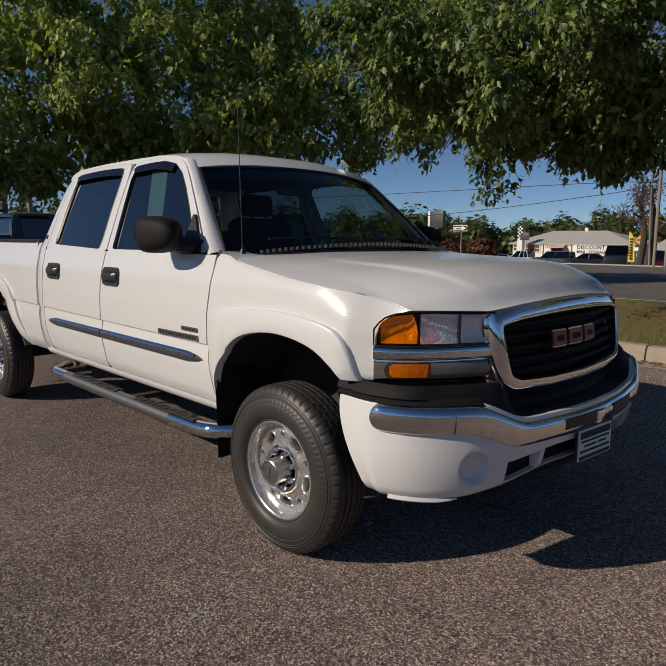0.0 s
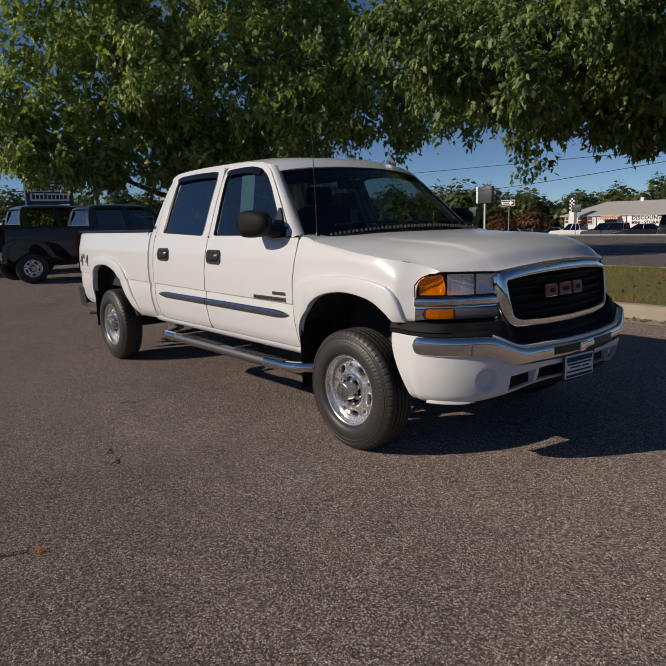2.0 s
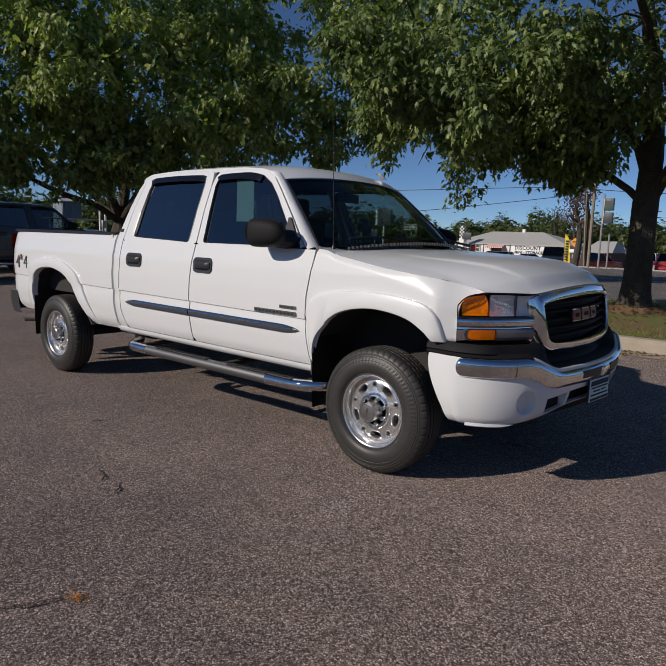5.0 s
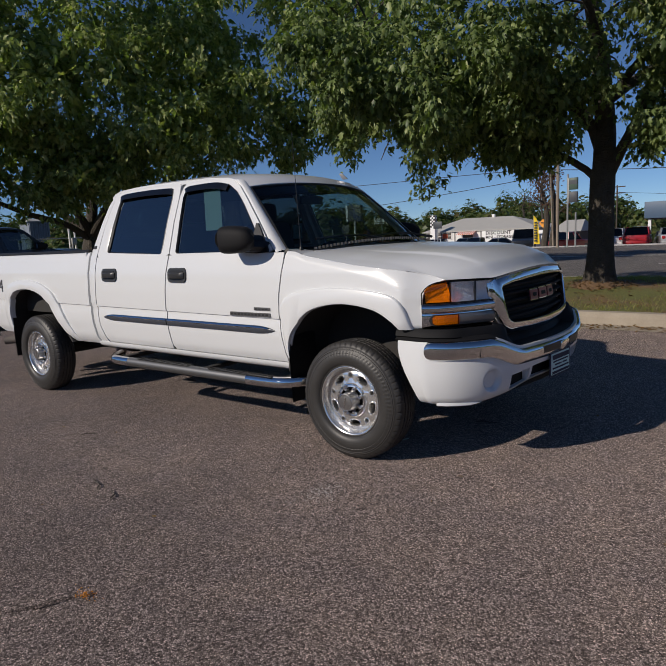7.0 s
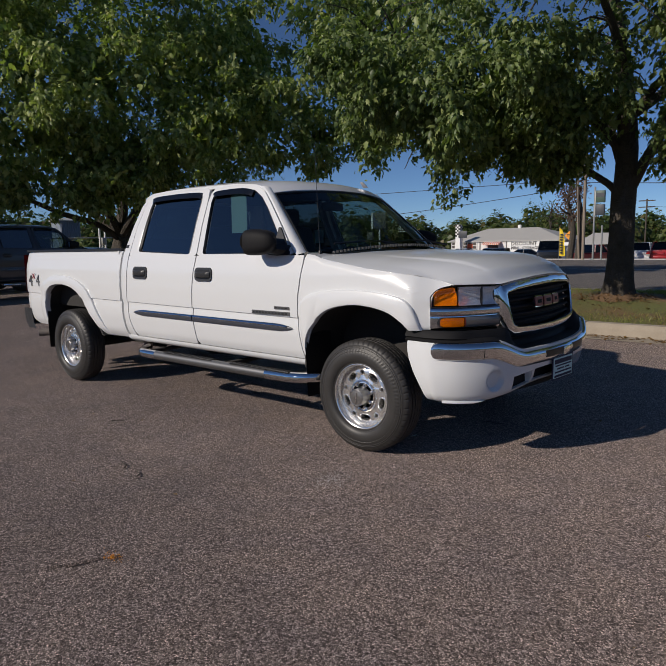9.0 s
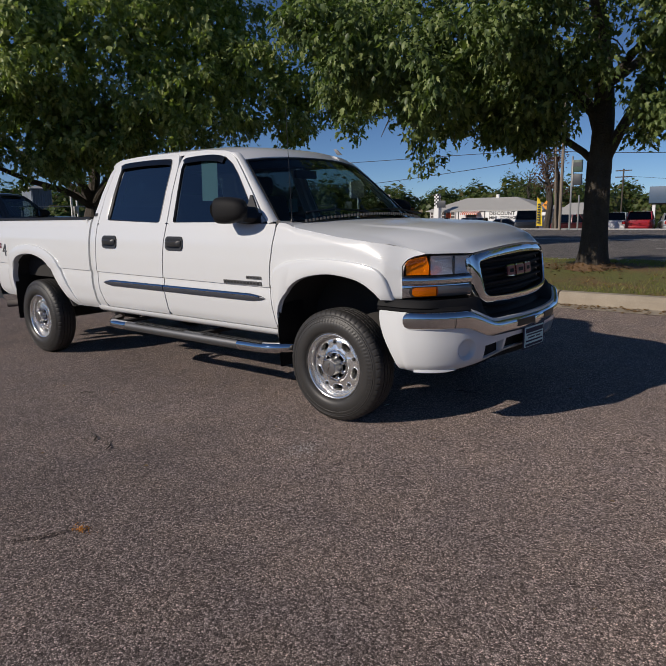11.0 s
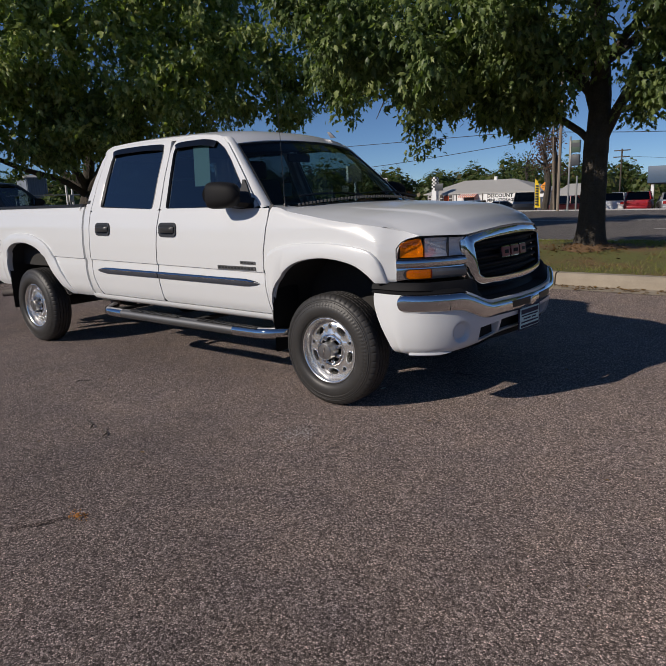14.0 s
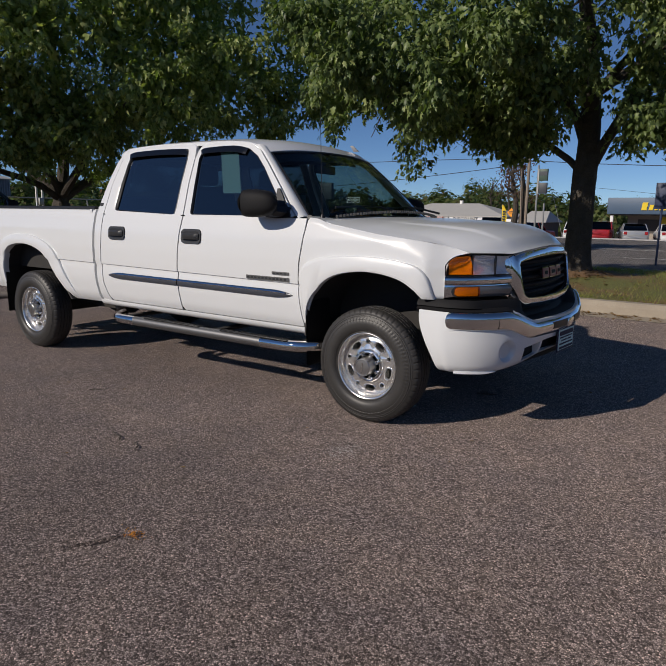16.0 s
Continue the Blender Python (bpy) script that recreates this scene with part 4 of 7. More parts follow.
        inner = poly([(-0.575, -0.855, 1.345), (-0.66, -0.826, 1.425), (-0.80, -0.778, 1.562), (-1.00, -0.706, 1.752), (-1.065, -0.683, 1.812), (-1.12, -0.665, 1.862)], 24)
        rows = []
        for o, i in zip(outer, inner):
            a = np.array((o[0], -half(o[0], o[1]), o[1]))
            mid = (a + i) / 2 + np.array((0.012, -0.014, 0.008))
            q1 = a * 0.75 + i * 0.25 + np.array((0.008, -0.012, 0.006))
            q2 = a * 0.25 + i * 0.75 + np.array((0.010, -0.008, 0.006))
            rows.append([(p[0], side * p[1], p[2]) for p in (a + np.array((0, 0.03, 0)), a, q1, mid, q2, i, i + np.array((-0.02, 0.01, -0.01)))])
        part("windshield_pillar", loft(rows), paint, root)
        # sill below the doors
        part("rocker_panel", loft([[(x, -side * y, z) for y, z in ((0.905, 0.574), (0.922, 0.570), (0.920, 0.552), (0.905, 0.530), (0.875, 0.515), (0.80, 0.512))] for x in np.linspace(-2.93, -0.525, 20)], caps=True), paint, root)
        part("door_card", box_bm(-2.84, -0.60, *sorted((-side * 0.895, -side * 0.84)), 0.57, 1.33), DASH, root, "dark inner door trim")
        # running board
        st = empty("side_step")
        st.parent = root
        path = spline([(-0.43, -0.84, 0.455), (-0.46, -0.90, 0.451), (-0.53, -0.965, 0.445), (-0.66, -0.995, 0.440), (-0.9, -1.0, 0.437)], 16)
        rear = spline([(-2.35, -1.0, 0.437), (-2.55, -0.995, 0.437), (-2.63, -0.965, 0.439), (-2.69, -0.90, 0.445), (-2.71, -0.84, 0.451)], 16)
        mirror = lambda P: [(p[0], side * p[1], p[2]) for p in P]
        part("step_tube", tube_bm(mirror(poly(np.vstack([path[-1:], rear[:1]]), 6)), 0.040, 14), STEP, st, "grey steel step tube")
        part("step_end", tube_bm(mirror(path), 0.0405, 14), CHROME, st, "polished front end")
        part("step_end", tube_bm(mirror(rear), 0.0405, 14), CHROME, st, "polished rear end")
        for x in (-0.98, -1.88):
            part("step_pad", join_bm(box_bm(x - 0.33, x + 0.33, *sorted((side * -1.028, side * -0.965)), 0.474, 0.481, 0.003), *[box_bm(x - 0.3 + 0.06 * k, x - 0.28 + 0.06 * k, *sorted((side * -1.02, side * -0.973)), 0.480, 0.484) for k in range(11)]), PLASTIC, st, "black ribbed step pad")
        for x in (-0.62, -1.45, -2.55):
            part("step_bracket", box_bm(x - 0.03, x + 0.03, *sorted((side * -0.97, side * -0.45)), 0.43, 0.458, 0.004), UNDER, st)
        # flaps and liners
        for x0, arch in ((-0.505, ARCH_F), (-4.485, ARCH_R)):
            part("mud_flap", loft([[(x0 + dx + 0.03 * (0.72 - z), -side * y, z) for y in (0.972, 0.85, 0.70)] for dx, z in ((0.0, 0.80), (0.0, 0.60), (0.01, 0.45), (0.0, 0.31), (-0.012, 0.31), (-0.012, 0.60), (-0.012, 0.80))]), PLASTIC, root, "black rubber mud flap")
            a = spline([(p[0], p[1]) for p in arch], 30)
            c = np.array((0.0 if x0 > -1 else -3.93, 0.5))
            part("wheel_liner", loft([[(q[0], -side * y, q[1]) for q in (c + (a - c) * k)] for y, k in ((0.955, 1.0), (0.95, 1.03), (0.80, 1.04), (0.50, 1.02))]), UNDER, root)
        part("wheel_wall", loft([[(x, -side * 0.52, z) for z in (0.4, 1.1)] for x in (-0.7, 0.6)]), UNDER, root)
        part("wheel_wall", loft([[(x, -side * 0.52, z) for z in (0.4, 1.1)] for x in (-4.6, -3.2)]), UNDER, root)
        wheel_parts(root, -0.004, -side * 0.890, side, True, 320 if full else 96)
        wheel_parts(root, -3.928, -side * 0.908, side, False, 320 if full else 96)
        headlight_parts(root, side)
        # mirror
        mr = empty("wing_mirror")
        mr.parent = root
        rows = []
        for x, k, sh in ((-0.995, 0.82, 0.0), (-0.985, 0.94, 0.0), (-0.965, 0.985, 0.0), (-0.93, 1.0, 0.002), (-0.88, 0.99, 0.004), (-0.83, 0.94, 0.008), (-0.785, 0.85, 0.011), (-0.75, 0.71, 0.013), (-0.728, 0.5, 0.015), (-0.718, 0.2, 0.015)):
            cy, cz, w, h = -1.06, 1.436, 0.094 * k, 0.096 * k
            rows.append([(x + 0.05 * (-math.cos(a)) * 0.5, side * (cy + sh + w * math.copysign(abs(math.cos(a)) ** 0.68, math.cos(a))), cz + h * math.copysign(abs(math.sin(a)) ** 0.68, math.sin(a))) for a in np.linspace(0, math.tau, 28, endpoint=False)])
        part("mirror_shell", loft(rows, close=True, caps=True), MATTE, mr, "black mirror housing")
        part("mirror_arm", loft([[(x, side * y, z) for x, y, z in ((-0.87 + dx, yy, 1.348 + dz), (-0.82 + dx, yy, 1.338 + dz), (-0.76 + dx, yy, 1.344 + dz), (-0.735 + dx, yy, 1.375 + dz), (-0.755 + dx, yy, 1.42 + dz), (-0.83 + dx, yy, 1.42 + dz))] for yy, dx, dz in ((-1.05, -0.055, 0.02), (-1.0, -0.02, 0.008), (-0.95, 0.01, 0.0), (-0.905, 0.05, -0.008))], close=True, caps=True), PLASTIC, mr, "black mirror arm")
        part("mirror_sail", slab_bm([(-0.90, 1.342), (-0.80, 1.335), (-0.68, 1.340), (-0.685, 1.36), (-0.74, 1.425), (-0.80, 1.50), (-0.84, 1.545), (-0.858, 1.545), (-0.855, 1.50), (-0.87, 1.42)], lambda a, b, dd: (a, -side * (half(a, b) + 0.006 + dd), b), 0.012), PLASTIC, mr)
        rows = [[(-0.996, side * (-1.06 + 0.078 * math.cos(a) * k), 1.440 + 0.074 * math.sin(a) * k) for a in np.linspace(0, math.tau, 24, endpoint=False)] for k in (1.0, 0.5, 0.02)]
        part("mirror_glass", loft(rows, close=True), CHROME, mr, "mirror glass")

    # hood
    HOOD_FRONT = spline([(0.0, 0.852), (0.15, 0.848), (0.30, 0.836), (0.45, 0.812), (0.53, 0.792), (0.585, 0.768), (0.65, 0.735), (0.745, 0.677), (0.84, 0.606)], 80)
    rows = []
    for t in np.concatenate([np.linspace(0, 0.06, 6)[:-1], np.linspace(0.06, 0.86, 28), np.linspace(0.875, 1, 14)]):
        row = []
        for v in np.linspace(-1, 1, 121):
            a = abs(v)
            y = v * (fender_inner(-0.43 + 1.035 * t) - 0.007 - 0.12 * (1 - min(1.0, t / 0.05)) ** 2)
            xf = float(np.interp(abs(y), HOOD_FRONT[:, 0], HOOD_FRONT[:, 1]))
            xr = -0.43 + 0.13 * (1 - v * v)
            x = xr + (xf - xr) * t
            edge = fender_top(xr + (0.605 - xr) * t) + 0.002
            crown = float(np.interp(t, [0, 0.3, 0.6, 0.85, 1], [0.055, 0.090, 0.104, 0.098, 0.080]))
            dome = 0.0085 * smooth(0.30 + 0.05 * t, 0.335 + 0.05 * t, 1 - a) * smooth(0.05, 0.75, t) * (1 - smooth(0.80, 0.97, t))
            z = edge + crown * (1 - a ** 2.8) + dome
            last = fender_top(0.605) + 0.002 + 0.080 * (1 - a ** 2.8)
            nose = float(np.interp(abs(y), [0.0, 0.2, 0.4, 0.56, 0.65, 0.84], [1.180, 1.175, 1.160, 1.141, 1.145, 1.149]))
            z += (nose - last) * (0.25 * smooth(0.70, 1.0, t) + 0.75 * smooth(0.90, 1.0, t) ** 1.4)
            row.append((x, y, z))
        rows.append(row)
    bm = loft(rows)
    rim(bm, (-0.03, 0, -0.008))
    part("hood", bm, paint, root)
    # cowl
    part("cowl", loft([[(-0.44 + 0.13 * (1 - v * v) - dx, v * 0.87, z + 0.028 * (1 - v * v)) for v in np.linspace(-1, 1, 21)] for dx, z in ((-0.02, 1.318), (0.10, 1.333), (0.22, 1.330))]), PLASTIC, root, "black cowl panel")
    for side in (1, -1):
        part("cowl_corner", loft([[(x, -side * y, fender_top(x) + 0.0005) for y in (0.918, 0.84, 0.74)] for x in (-0.36, -0.40, -0.437, -0.48, -0.54, -0.60, -0.66)]), paint, root)
    bm = bmesh.new()
    for k in range(46):
        v = -0.86 + 1.72 * k / 45
        x = -0.447 + 0.13 * (1 - v * v)
        bm = join_bm(bm, box_bm(x - 0.012, x + 0.008, v * 0.87 - 0.005, v * 0.87 + 0.005, 1.332 + 0.05 * (1 - v * v), 1.348 + 0.055 * (1 - v * v)))
    tagged(part("cowl_seal", bm, SATIN, root, "toothed rubber cowl seal"), kind="stuff")
    # roof
    rows = []
    for x, ze, zc in ((-2.80, 1.865, 1.885), (-2.775, 1.893, 1.93), (-2.70, 1.918, 1.958), (-2.50, 1.930, 1.980), (-2.25, 1.935, 1.988), (-1.85, 1.932, 1.986), (-1.50, 1.925, 1.975), (-1.28, 1.905, 1.950), (-1.15, 1.872, 1.912), (-1.075, 1.824, 1.862)):
        front = smooth(-1.7, -1.07, x)
        hw = half(x, ze - 0.012) - 0.002
        if x > -1.2:
            hw = min(hw, float(np.interp(x, [-1.2, -1.075], [0.716, 0.690])))
        rows.append([(x + front * 0.115 * (1 - v * v), v * hw, ze + (zc - ze) * (1 - abs(v) ** 3.2)) for v in np.linspace(-1, 1, 33)])
    bm = loft(rows)
    rim(bm, (0, 0, -0.03))
    part("roof", bm, paint, root)
    part("headliner", loft([[(x, v * 0.64, 1.87 - 0.02 * abs(v)) for v in (-1, 0, 1)] for x in (-2.85, -1.15)]), CLOTH, root)
    # windshield
    rows = []
    for t in np.linspace(0, 1, 14):
        row = []
        for v in np.linspace(-1, 1, 25):
            bot = np.array((-0.575 + 0.20 * (1 - abs(v) ** 2.2), v * 0.855, 1.343 + 0.03 * (1 - v * v)))
            topp = np.array((-1.068 + 0.115 * (1 - abs(v) ** 2.2), v * 0.683, 1.815 + 0.038 * (1 - v * v)))
            p = bot + (topp - bot) * t
            p[2] += 0.012 * math.sin(math.pi * t)
            row.append(tuple(p))
        rows.append(row)
    edge = [r[0] for r in rows] + list(rows[-1]) + [r[-1] for r in rows[::-1]]
    ws = part("windshield", face_out(loft(rows), (1, 0, 1)), WINDSHIELD, root, "dark windshield glass")
    part("windshield_seal", tube_bm(edge, 0.009, 6), PLASTIC, ws)
    band = [[(r[k][0] - 0.004, r[k][1], r[k][2] - 0.004) for k in range(25)] for r in rows[11:]]
    part("shade_band", face_out(loft(band), (1, 0, 1)), VISOR, ws, "dark shade band")
    # cab back
    bk = part("cab_back", loft([[(-2.93, v * 0.90, z) for v in (-1, 1)] for z in (0.56, 1.40)]), paint, root)
    ring_o = [(-0.74, 1.40), (0.74, 1.40), (0.62, 1.87), (-0.62, 1.87)]
    ring_i = [(-0.64, 1.44), (0.64, 1.44), (0.55, 1.80), (-0.55, 1.80)]
    xb = lambda z: float(np.interp(z, [1.40, 1.90], [-2.925, -2.77]))
    part("back_window_frame", loft([[(xb(z), y, z) for y, z in ring] for ring in (ring_o, ring_i)], close=True), paint, root)
    part("back_window", face_out(loft([[(xb(z) + 0.006, y, z) for y in (a, -a)] for a, z in ((-0.64, 1.44), (-0.55, 1.80))]), (-1, 0, 0)), GLASS_F, root, "tinted back window")
    # bed
    part("bed_floor", box_bm(-4.97, -2.985, -0.80, 0.80, 0.78, 0.82), UNDER, root)
    part("bed_front_wall", box_bm(-3.01, -2.985, -0.93, 0.93, 0.60, 1.385), paint, root)
    tg = part("tailgate", box_bm(-4.995, -4.945, -0.79, 0.79, 0.80, 1.385, 0.01), paint, root)
    part("tailgate_cap", box_bm(-5.0, -4.94, -0.80, 0.80, 1.386, 1.402, 0.004), PLASTIC, tg)
    rb = part("rear_bumper", loft([[(-5.0 - dx, v, z) for dx, z in ((0.0, 0.72), (0.16, 0.71), (0.19, 0.66), (0.17, 0.55), (0.02, 0.53))] for v in np.linspace(-0.93, 0.93, 20)], close=True, caps=True), CHROME, root, "chrome rear step bumper")
    part("bumper_end", loft([[(x + dx, -0.93 * k - 0.02, zz) for x, k in ((-4.90, 1.0), (-4.98, 1.012), (-5.07, 1.008), (-5.15, 0.97))] for dx, zz in ((-0.03, 0.735), (-0.03, 0.70), (-0.02, 0.62), (0.0, 0.56), (0.05, 0.50))]), SATIN, rb)
    # underneath
    part("chassis_frame", join_bm(*[box_bm(-4.9, 0.75, s * 0.42 - 0.04, s * 0.42 + 0.04, 0.47, 0.62) for s in (1, -1)], box_bm(-2.95, -0.5, -0.86, 0.86, 0.535, 0.57), box_bm(0.3, 0.8, -0.5, 0.5, 0.42, 0.9), box_bm(-0.5, 0.35, -0.4, 0.4, 0.52, 1.05), box_bm(-4.95, -3.0, -0.52, 0.52, 0.62, 0.80)), UNDER, root)
    part("rear_axle", join_bm(tube_bm([(-3.928, -0.8, 0.386), (-3.928, 0.8, 0.386)], 0.055, 12), tube_bm([(-3.99, 0, 0.386), (-3.75, 0, 0.386)], 0.15, 14)), UNDER, root)
    part("front_axle", join_bm(tube_bm([(0, -0.8, 0.386), (0, 0.8, 0.386)], 0.045, 12), box_bm(-0.15, 0.15, -0.3, 0.3, 0.30, 0.46, 0.03), *[tube_bm([(-0.18, s * 0.4, 0.50), (0.0, s * 0.78, 0.36), (0.2, s * 0.4, 0.50)], 0.035, 8) for s in (1, -1)]), UNDER, root)
    part("propshaft", tube_bm([(-3.75, 0, 0.42), (-1.4, 0.1, 0.52)], 0.05, 10), UNDER, root)
    part("exhaust_pipe", tube_bm(spline([(-1.5, -0.25, 0.5), (-3.3, -0.45, 0.5), (-3.8, -0.55, 0.66), (-4.3, -0.62, 0.5), (-4.72, -0.82, 0.45), (-4.82, -0.93, 0.445)], 24), 0.043, 12, False), RUST, root, "weathered exhaust pipe")
    part("frame_bracket", join_bm(box_bm(-3.03, -2.97, -0.70, -0.62, 0.40, 0.56, 0.01), tube_bm([(-3.0, -0.66, 0.42), (-3.05, -0.66, 0.36)], 0.022, 8)), RUST, root, "rusty frame bracket")
    bumper_parts(root, paint, full)
    grille_parts(root, full)
    # cabin
    part("dashboard", loft([[(x, v * 0.80, z) for x, z in ((-0.62, 1.27), (-0.80, 1.315), (-1.02, 1.29), (-1.10, 1.22), (-1.05, 1.0), (-0.9, 0.9))] for v in np.linspace(-1, 1, 9)]), DASH, root, "dark dashboard")
    for y in (-0.42, 0.42):
        st = empty("front_seat")
        st.parent = root
        part("seat_cushion", box_bm(-1.95, -1.42, y - 0.27, y + 0.27, 0.88, 1.04, 0.05, 3), CLOTH, st)
        bm = box_bm(-0.09, 0.09, -0.26, 0.26, 0.0, 0.62, 0.06, 3)
        bmesh.ops.transform(bm, matrix=pose(-1.90, y, 0.98, 0, -14, 0), verts=bm.verts[:])
        part("seat_back", bm, CLOTH, st)
        part("headrest", box_bm(-2.12, -2.02, y - 0.14, y + 0.14, 1.60, 1.78, 0.045, 3), CLOTH, st)
    part("rear_bench", join_bm(box_bm(-2.80, -2.30, -0.75, 0.75, 0.85, 1.05, 0.05, 3), box_bm(-2.90, -2.75, -0.75, 0.75, 1.0, 1.50, 0.05, 3)), CLOTH, root)
    wheel = bmesh.new()
    ringp = [(0.0, 0.19 * math.cos(a), 0.19 * math.sin(a)) for a in np.linspace(0, math.tau, 32)]
    wheel = tube_bm(ringp, 0.016, 8, False)
    wheel = join_bm(wheel, box_bm(-0.02, 0.02, -0.18, 0.18, -0.03, 0.03, 0.01), box_bm(-0.02, 0.02, -0.03, 0.03, -0.18, 0.0, 0.01))
    bmesh.ops.transform(wheel, matrix=pose(-1.32, 0.42, 1.20, 0, 25, 0), verts=wheel.verts[:])
    part("steering_wheel", wheel, DASH, root)
    part("rear_view_mirror", box_bm(-1.10, -1.07, -0.13, 0.13, 1.70, 1.77, 0.012), DASH, root)
    part("cabin_floor", box_bm(-2.9, -0.75, -0.84, 0.84, 0.60, 0.66), DASH, root)
    if full:
        bm = slab_bm([(-1.425, 1.515), (-1.24, 1.515), (-1.385, 1.845), (-1.575, 1.845)], lambda a, b, dd: (a, -(half(a, b) - 0.022 - dd), b), 0.002)
        part("window_sheet", bm, PAPER, root, "pale printed sheet behind the door window")
        part("pillar_card", box_bm(-2.05, -1.93, 0.80, 0.803, 1.42, 1.56), PAPER, root, "pale card behind the far window")
        bm = box_bm(-0.13, 0.13, -0.025, 0.025, 0.0, 0.03, 0.008)
        rows = [[(x, -0.012 * k, z), (x, 0.012 * k, z)] for x, z, k in ((0, 0, 1), (0, 0.06, 1))]
        fin = loft([[(x, w, z) for x, w in ((-0.022 - z * 0.75, -0.008), (0.030 - z * 1.15, -0.004), (0.030 - z * 1.15, 0.004), (-0.022 - z * 0.75, 0.008))] for z in (0.0, 0.02, 0.04, 0.055)], close=True, caps=True)
        bmesh.ops.translate(fin, verts=fin.verts[:], vec=(-1.12, 0.50, 1.93))
        bm.free()
        part("roof_fin", fin, GREYTRIM, root, "small grey roof antenna fin")
        part("antenna", tube_bm([(-0.505, -0.80, 1.34), (-0.51, -0.80, 1.42), (-0.535, -0.80, 2.13)], [0.008, 0.0026, 0.0017], 8), PLASTIC, root, "thin black whip antenna")
        base = lathe_bm([(0.02, 0.0), (0.018, 0.01), (0.010, 0.03), (0.0, 0.032)], 14)
        bmesh.ops.transform(base, matrix=pose(-0.505, -0.80, 1.337, 90, 0, 0), verts=base.verts[:])
        part("antenna_base", base, PLASTIC, root)
        for y, l in ((-0.30, 0.62), (0.34, 0.62)):
            wp = empty("wiper")
            wp.parent = root
            part("wiper_arm", tube_bm([(-0.38 + 0.03, y + 0.34, 1.385), (-0.45, y + 0.15, 1.425), (-0.475, y - 0.05, 1.428)], [0.010, 0.008, 0.006], 8), PLASTIC, wp)
            part("wiper_blade", tube_bm([(-0.47, y + 0.22, 1.425), (-0.485, y - 0.05, 1.43), (-0.52, y - 0.32, 1.415)], 0.008, 6), PLASTIC, wp)
        # badges on the near side
        for x0, x1, z0, z1 in ((-1.068, -0.665, 0.893, 0.921), (-0.82, -0.665, 0.938, 0.960)):
            plate = part("door_badge", slab_bm(round_rect(x0, x1, z0, z1, 0.004, 2), lambda a, b, dd: (a, -(half(a, b + 0.02) + dd), b), 0.006), STEP, root, "grey badge strip")
            bm = bmesh.new()
            n = int((x1 - x0) / 0.034)
            for i in range(n):
                u = x0 + 0.012 + i * (x1 - x0 - 0.02) / n
                bm = join_bm(bm, slab_bm([(u, z0 + 0.007), (u + 0.020, z0 + 0.007), (u + 0.020, z1 - 0.007), (u, z1 - 0.007)], lambda a, b, dd: (a, -(half(a, b + 0.02) + 0.007 + dd), b), 0.002))
            part("badge_marks", bm, SATIN, plate, "dark raised marks", smooth=0)
        put = lambda dx: (lambda a, b, dd: (-4.745 + dx + a, -(half(-4.76, 1.02) + 0.002 + dd), b + 1.0))
        sticker = part("four_by_four_sticker", text_bm("4", 0.19, put(-0.085)), STEP, root, "grey and red drive sticker", smooth=0)
        part("sticker_figure", text_bm("4", 0.19, put(0.095)), STEP, sticker, smooth=0)
        part("sticker_cross", text_bm("x", 0.13, lambda a, b, dd: (-4.745 + 0.005 + a, -(half(-4.76, 1.05) + 0.006 + dd), b + 1.085)), BADGERED, sticker, "red cross", smooth=0)
    return root


def widened(y):
    """The cross-sections are drawn from the kerb-side flank; the far flank lies 7.5 cm further out."""
    return y + 0.075 * min(1.0, max(0.0, (y + 0.55) / 1.10))


pickup = truck("pickup_truck", Matrix.Identity(4), WHITE, "white crew-cab pickup truck with chrome grille parked on asphalt", True)
for ob in pickup.children_recursive:
    if ob.name.startswith("wheel") and ob.type == "EMPTY":
        ob.location.y = widened(ob.location.y)
    elif ob.type == "MESH" and ob.parent.location.length == 0:
        for v in ob.data.vertices:
            v.co.y = widened(v.co.y)


# ---- ground, road, kerb and verge ----
ASPHALT = asphalt_material("asphalt", (0.092, 0.075, 0.068), (0.300, 0.246, 0.224), (0.57, 0.48, 0.445), 145.0, 0.7)
ROADTAR = asphalt_material("road_asphalt", (0.10, 0.095, 0.09), (0.16, 0.15, 0.145), (0.22, 0.21, 0.20), 60.0, 0.3)
CONCRETE = material("kerb_concrete", (0.30, 0.25, 0.19), 0.9, spread=0.3, scale=3.0, fine=60, bump=0.4, dist=0.006, second=(0.38, 0.33, 0.26))
PALECONC = material("pale_concrete", (0.55, 0.53, 0.50), 0.9, spread=0.15, scale=2.0, fine=40)
LINEPAINT = material("road_line_paint", (0.62, 0.60, 0.55), 0.8, spread=0.15, scale=2.0)
# The pale second colour mixes bark mottling with sun dapples painted in.
BARK = material("grey_brown_bark", (0.024, 0.021, 0.018), 0.95, spread=0.6, scale=6.5, fine=34, bump=1.0, dist=0.05, second=(0.085, 0.072, 0.057))
MULCH = material("brown_mulch", (0.15, 0.085, 0.045), 0.95, spread=0.45, scale=9.0, fine=60, bump=1.0, dist=0.03, second=(0.24, 0.15, 0.08))
LITTER = leaf_material("fallen_leaves", [(0.0, (0.16, 0.08, 0.03)), (0.5, (0.26, 0.15, 0.06)), (1.0, (0.12, 0.07, 0.04))])
ORANGE = leaf_material("orange_leaves", [(0.0, (0.55, 0.18, 0.02)), (1.0, (0.75, 0.32, 0.03))])
BLADES = leaf_material("grass_blades", [(0.0, (0.17, 0.22, 0.04)), (0.45, (0.27, 0.29, 0.06)), (0.75, (0.38, 0.33, 0.13)), (1.0, (0.30, 0.21, 0.10))])
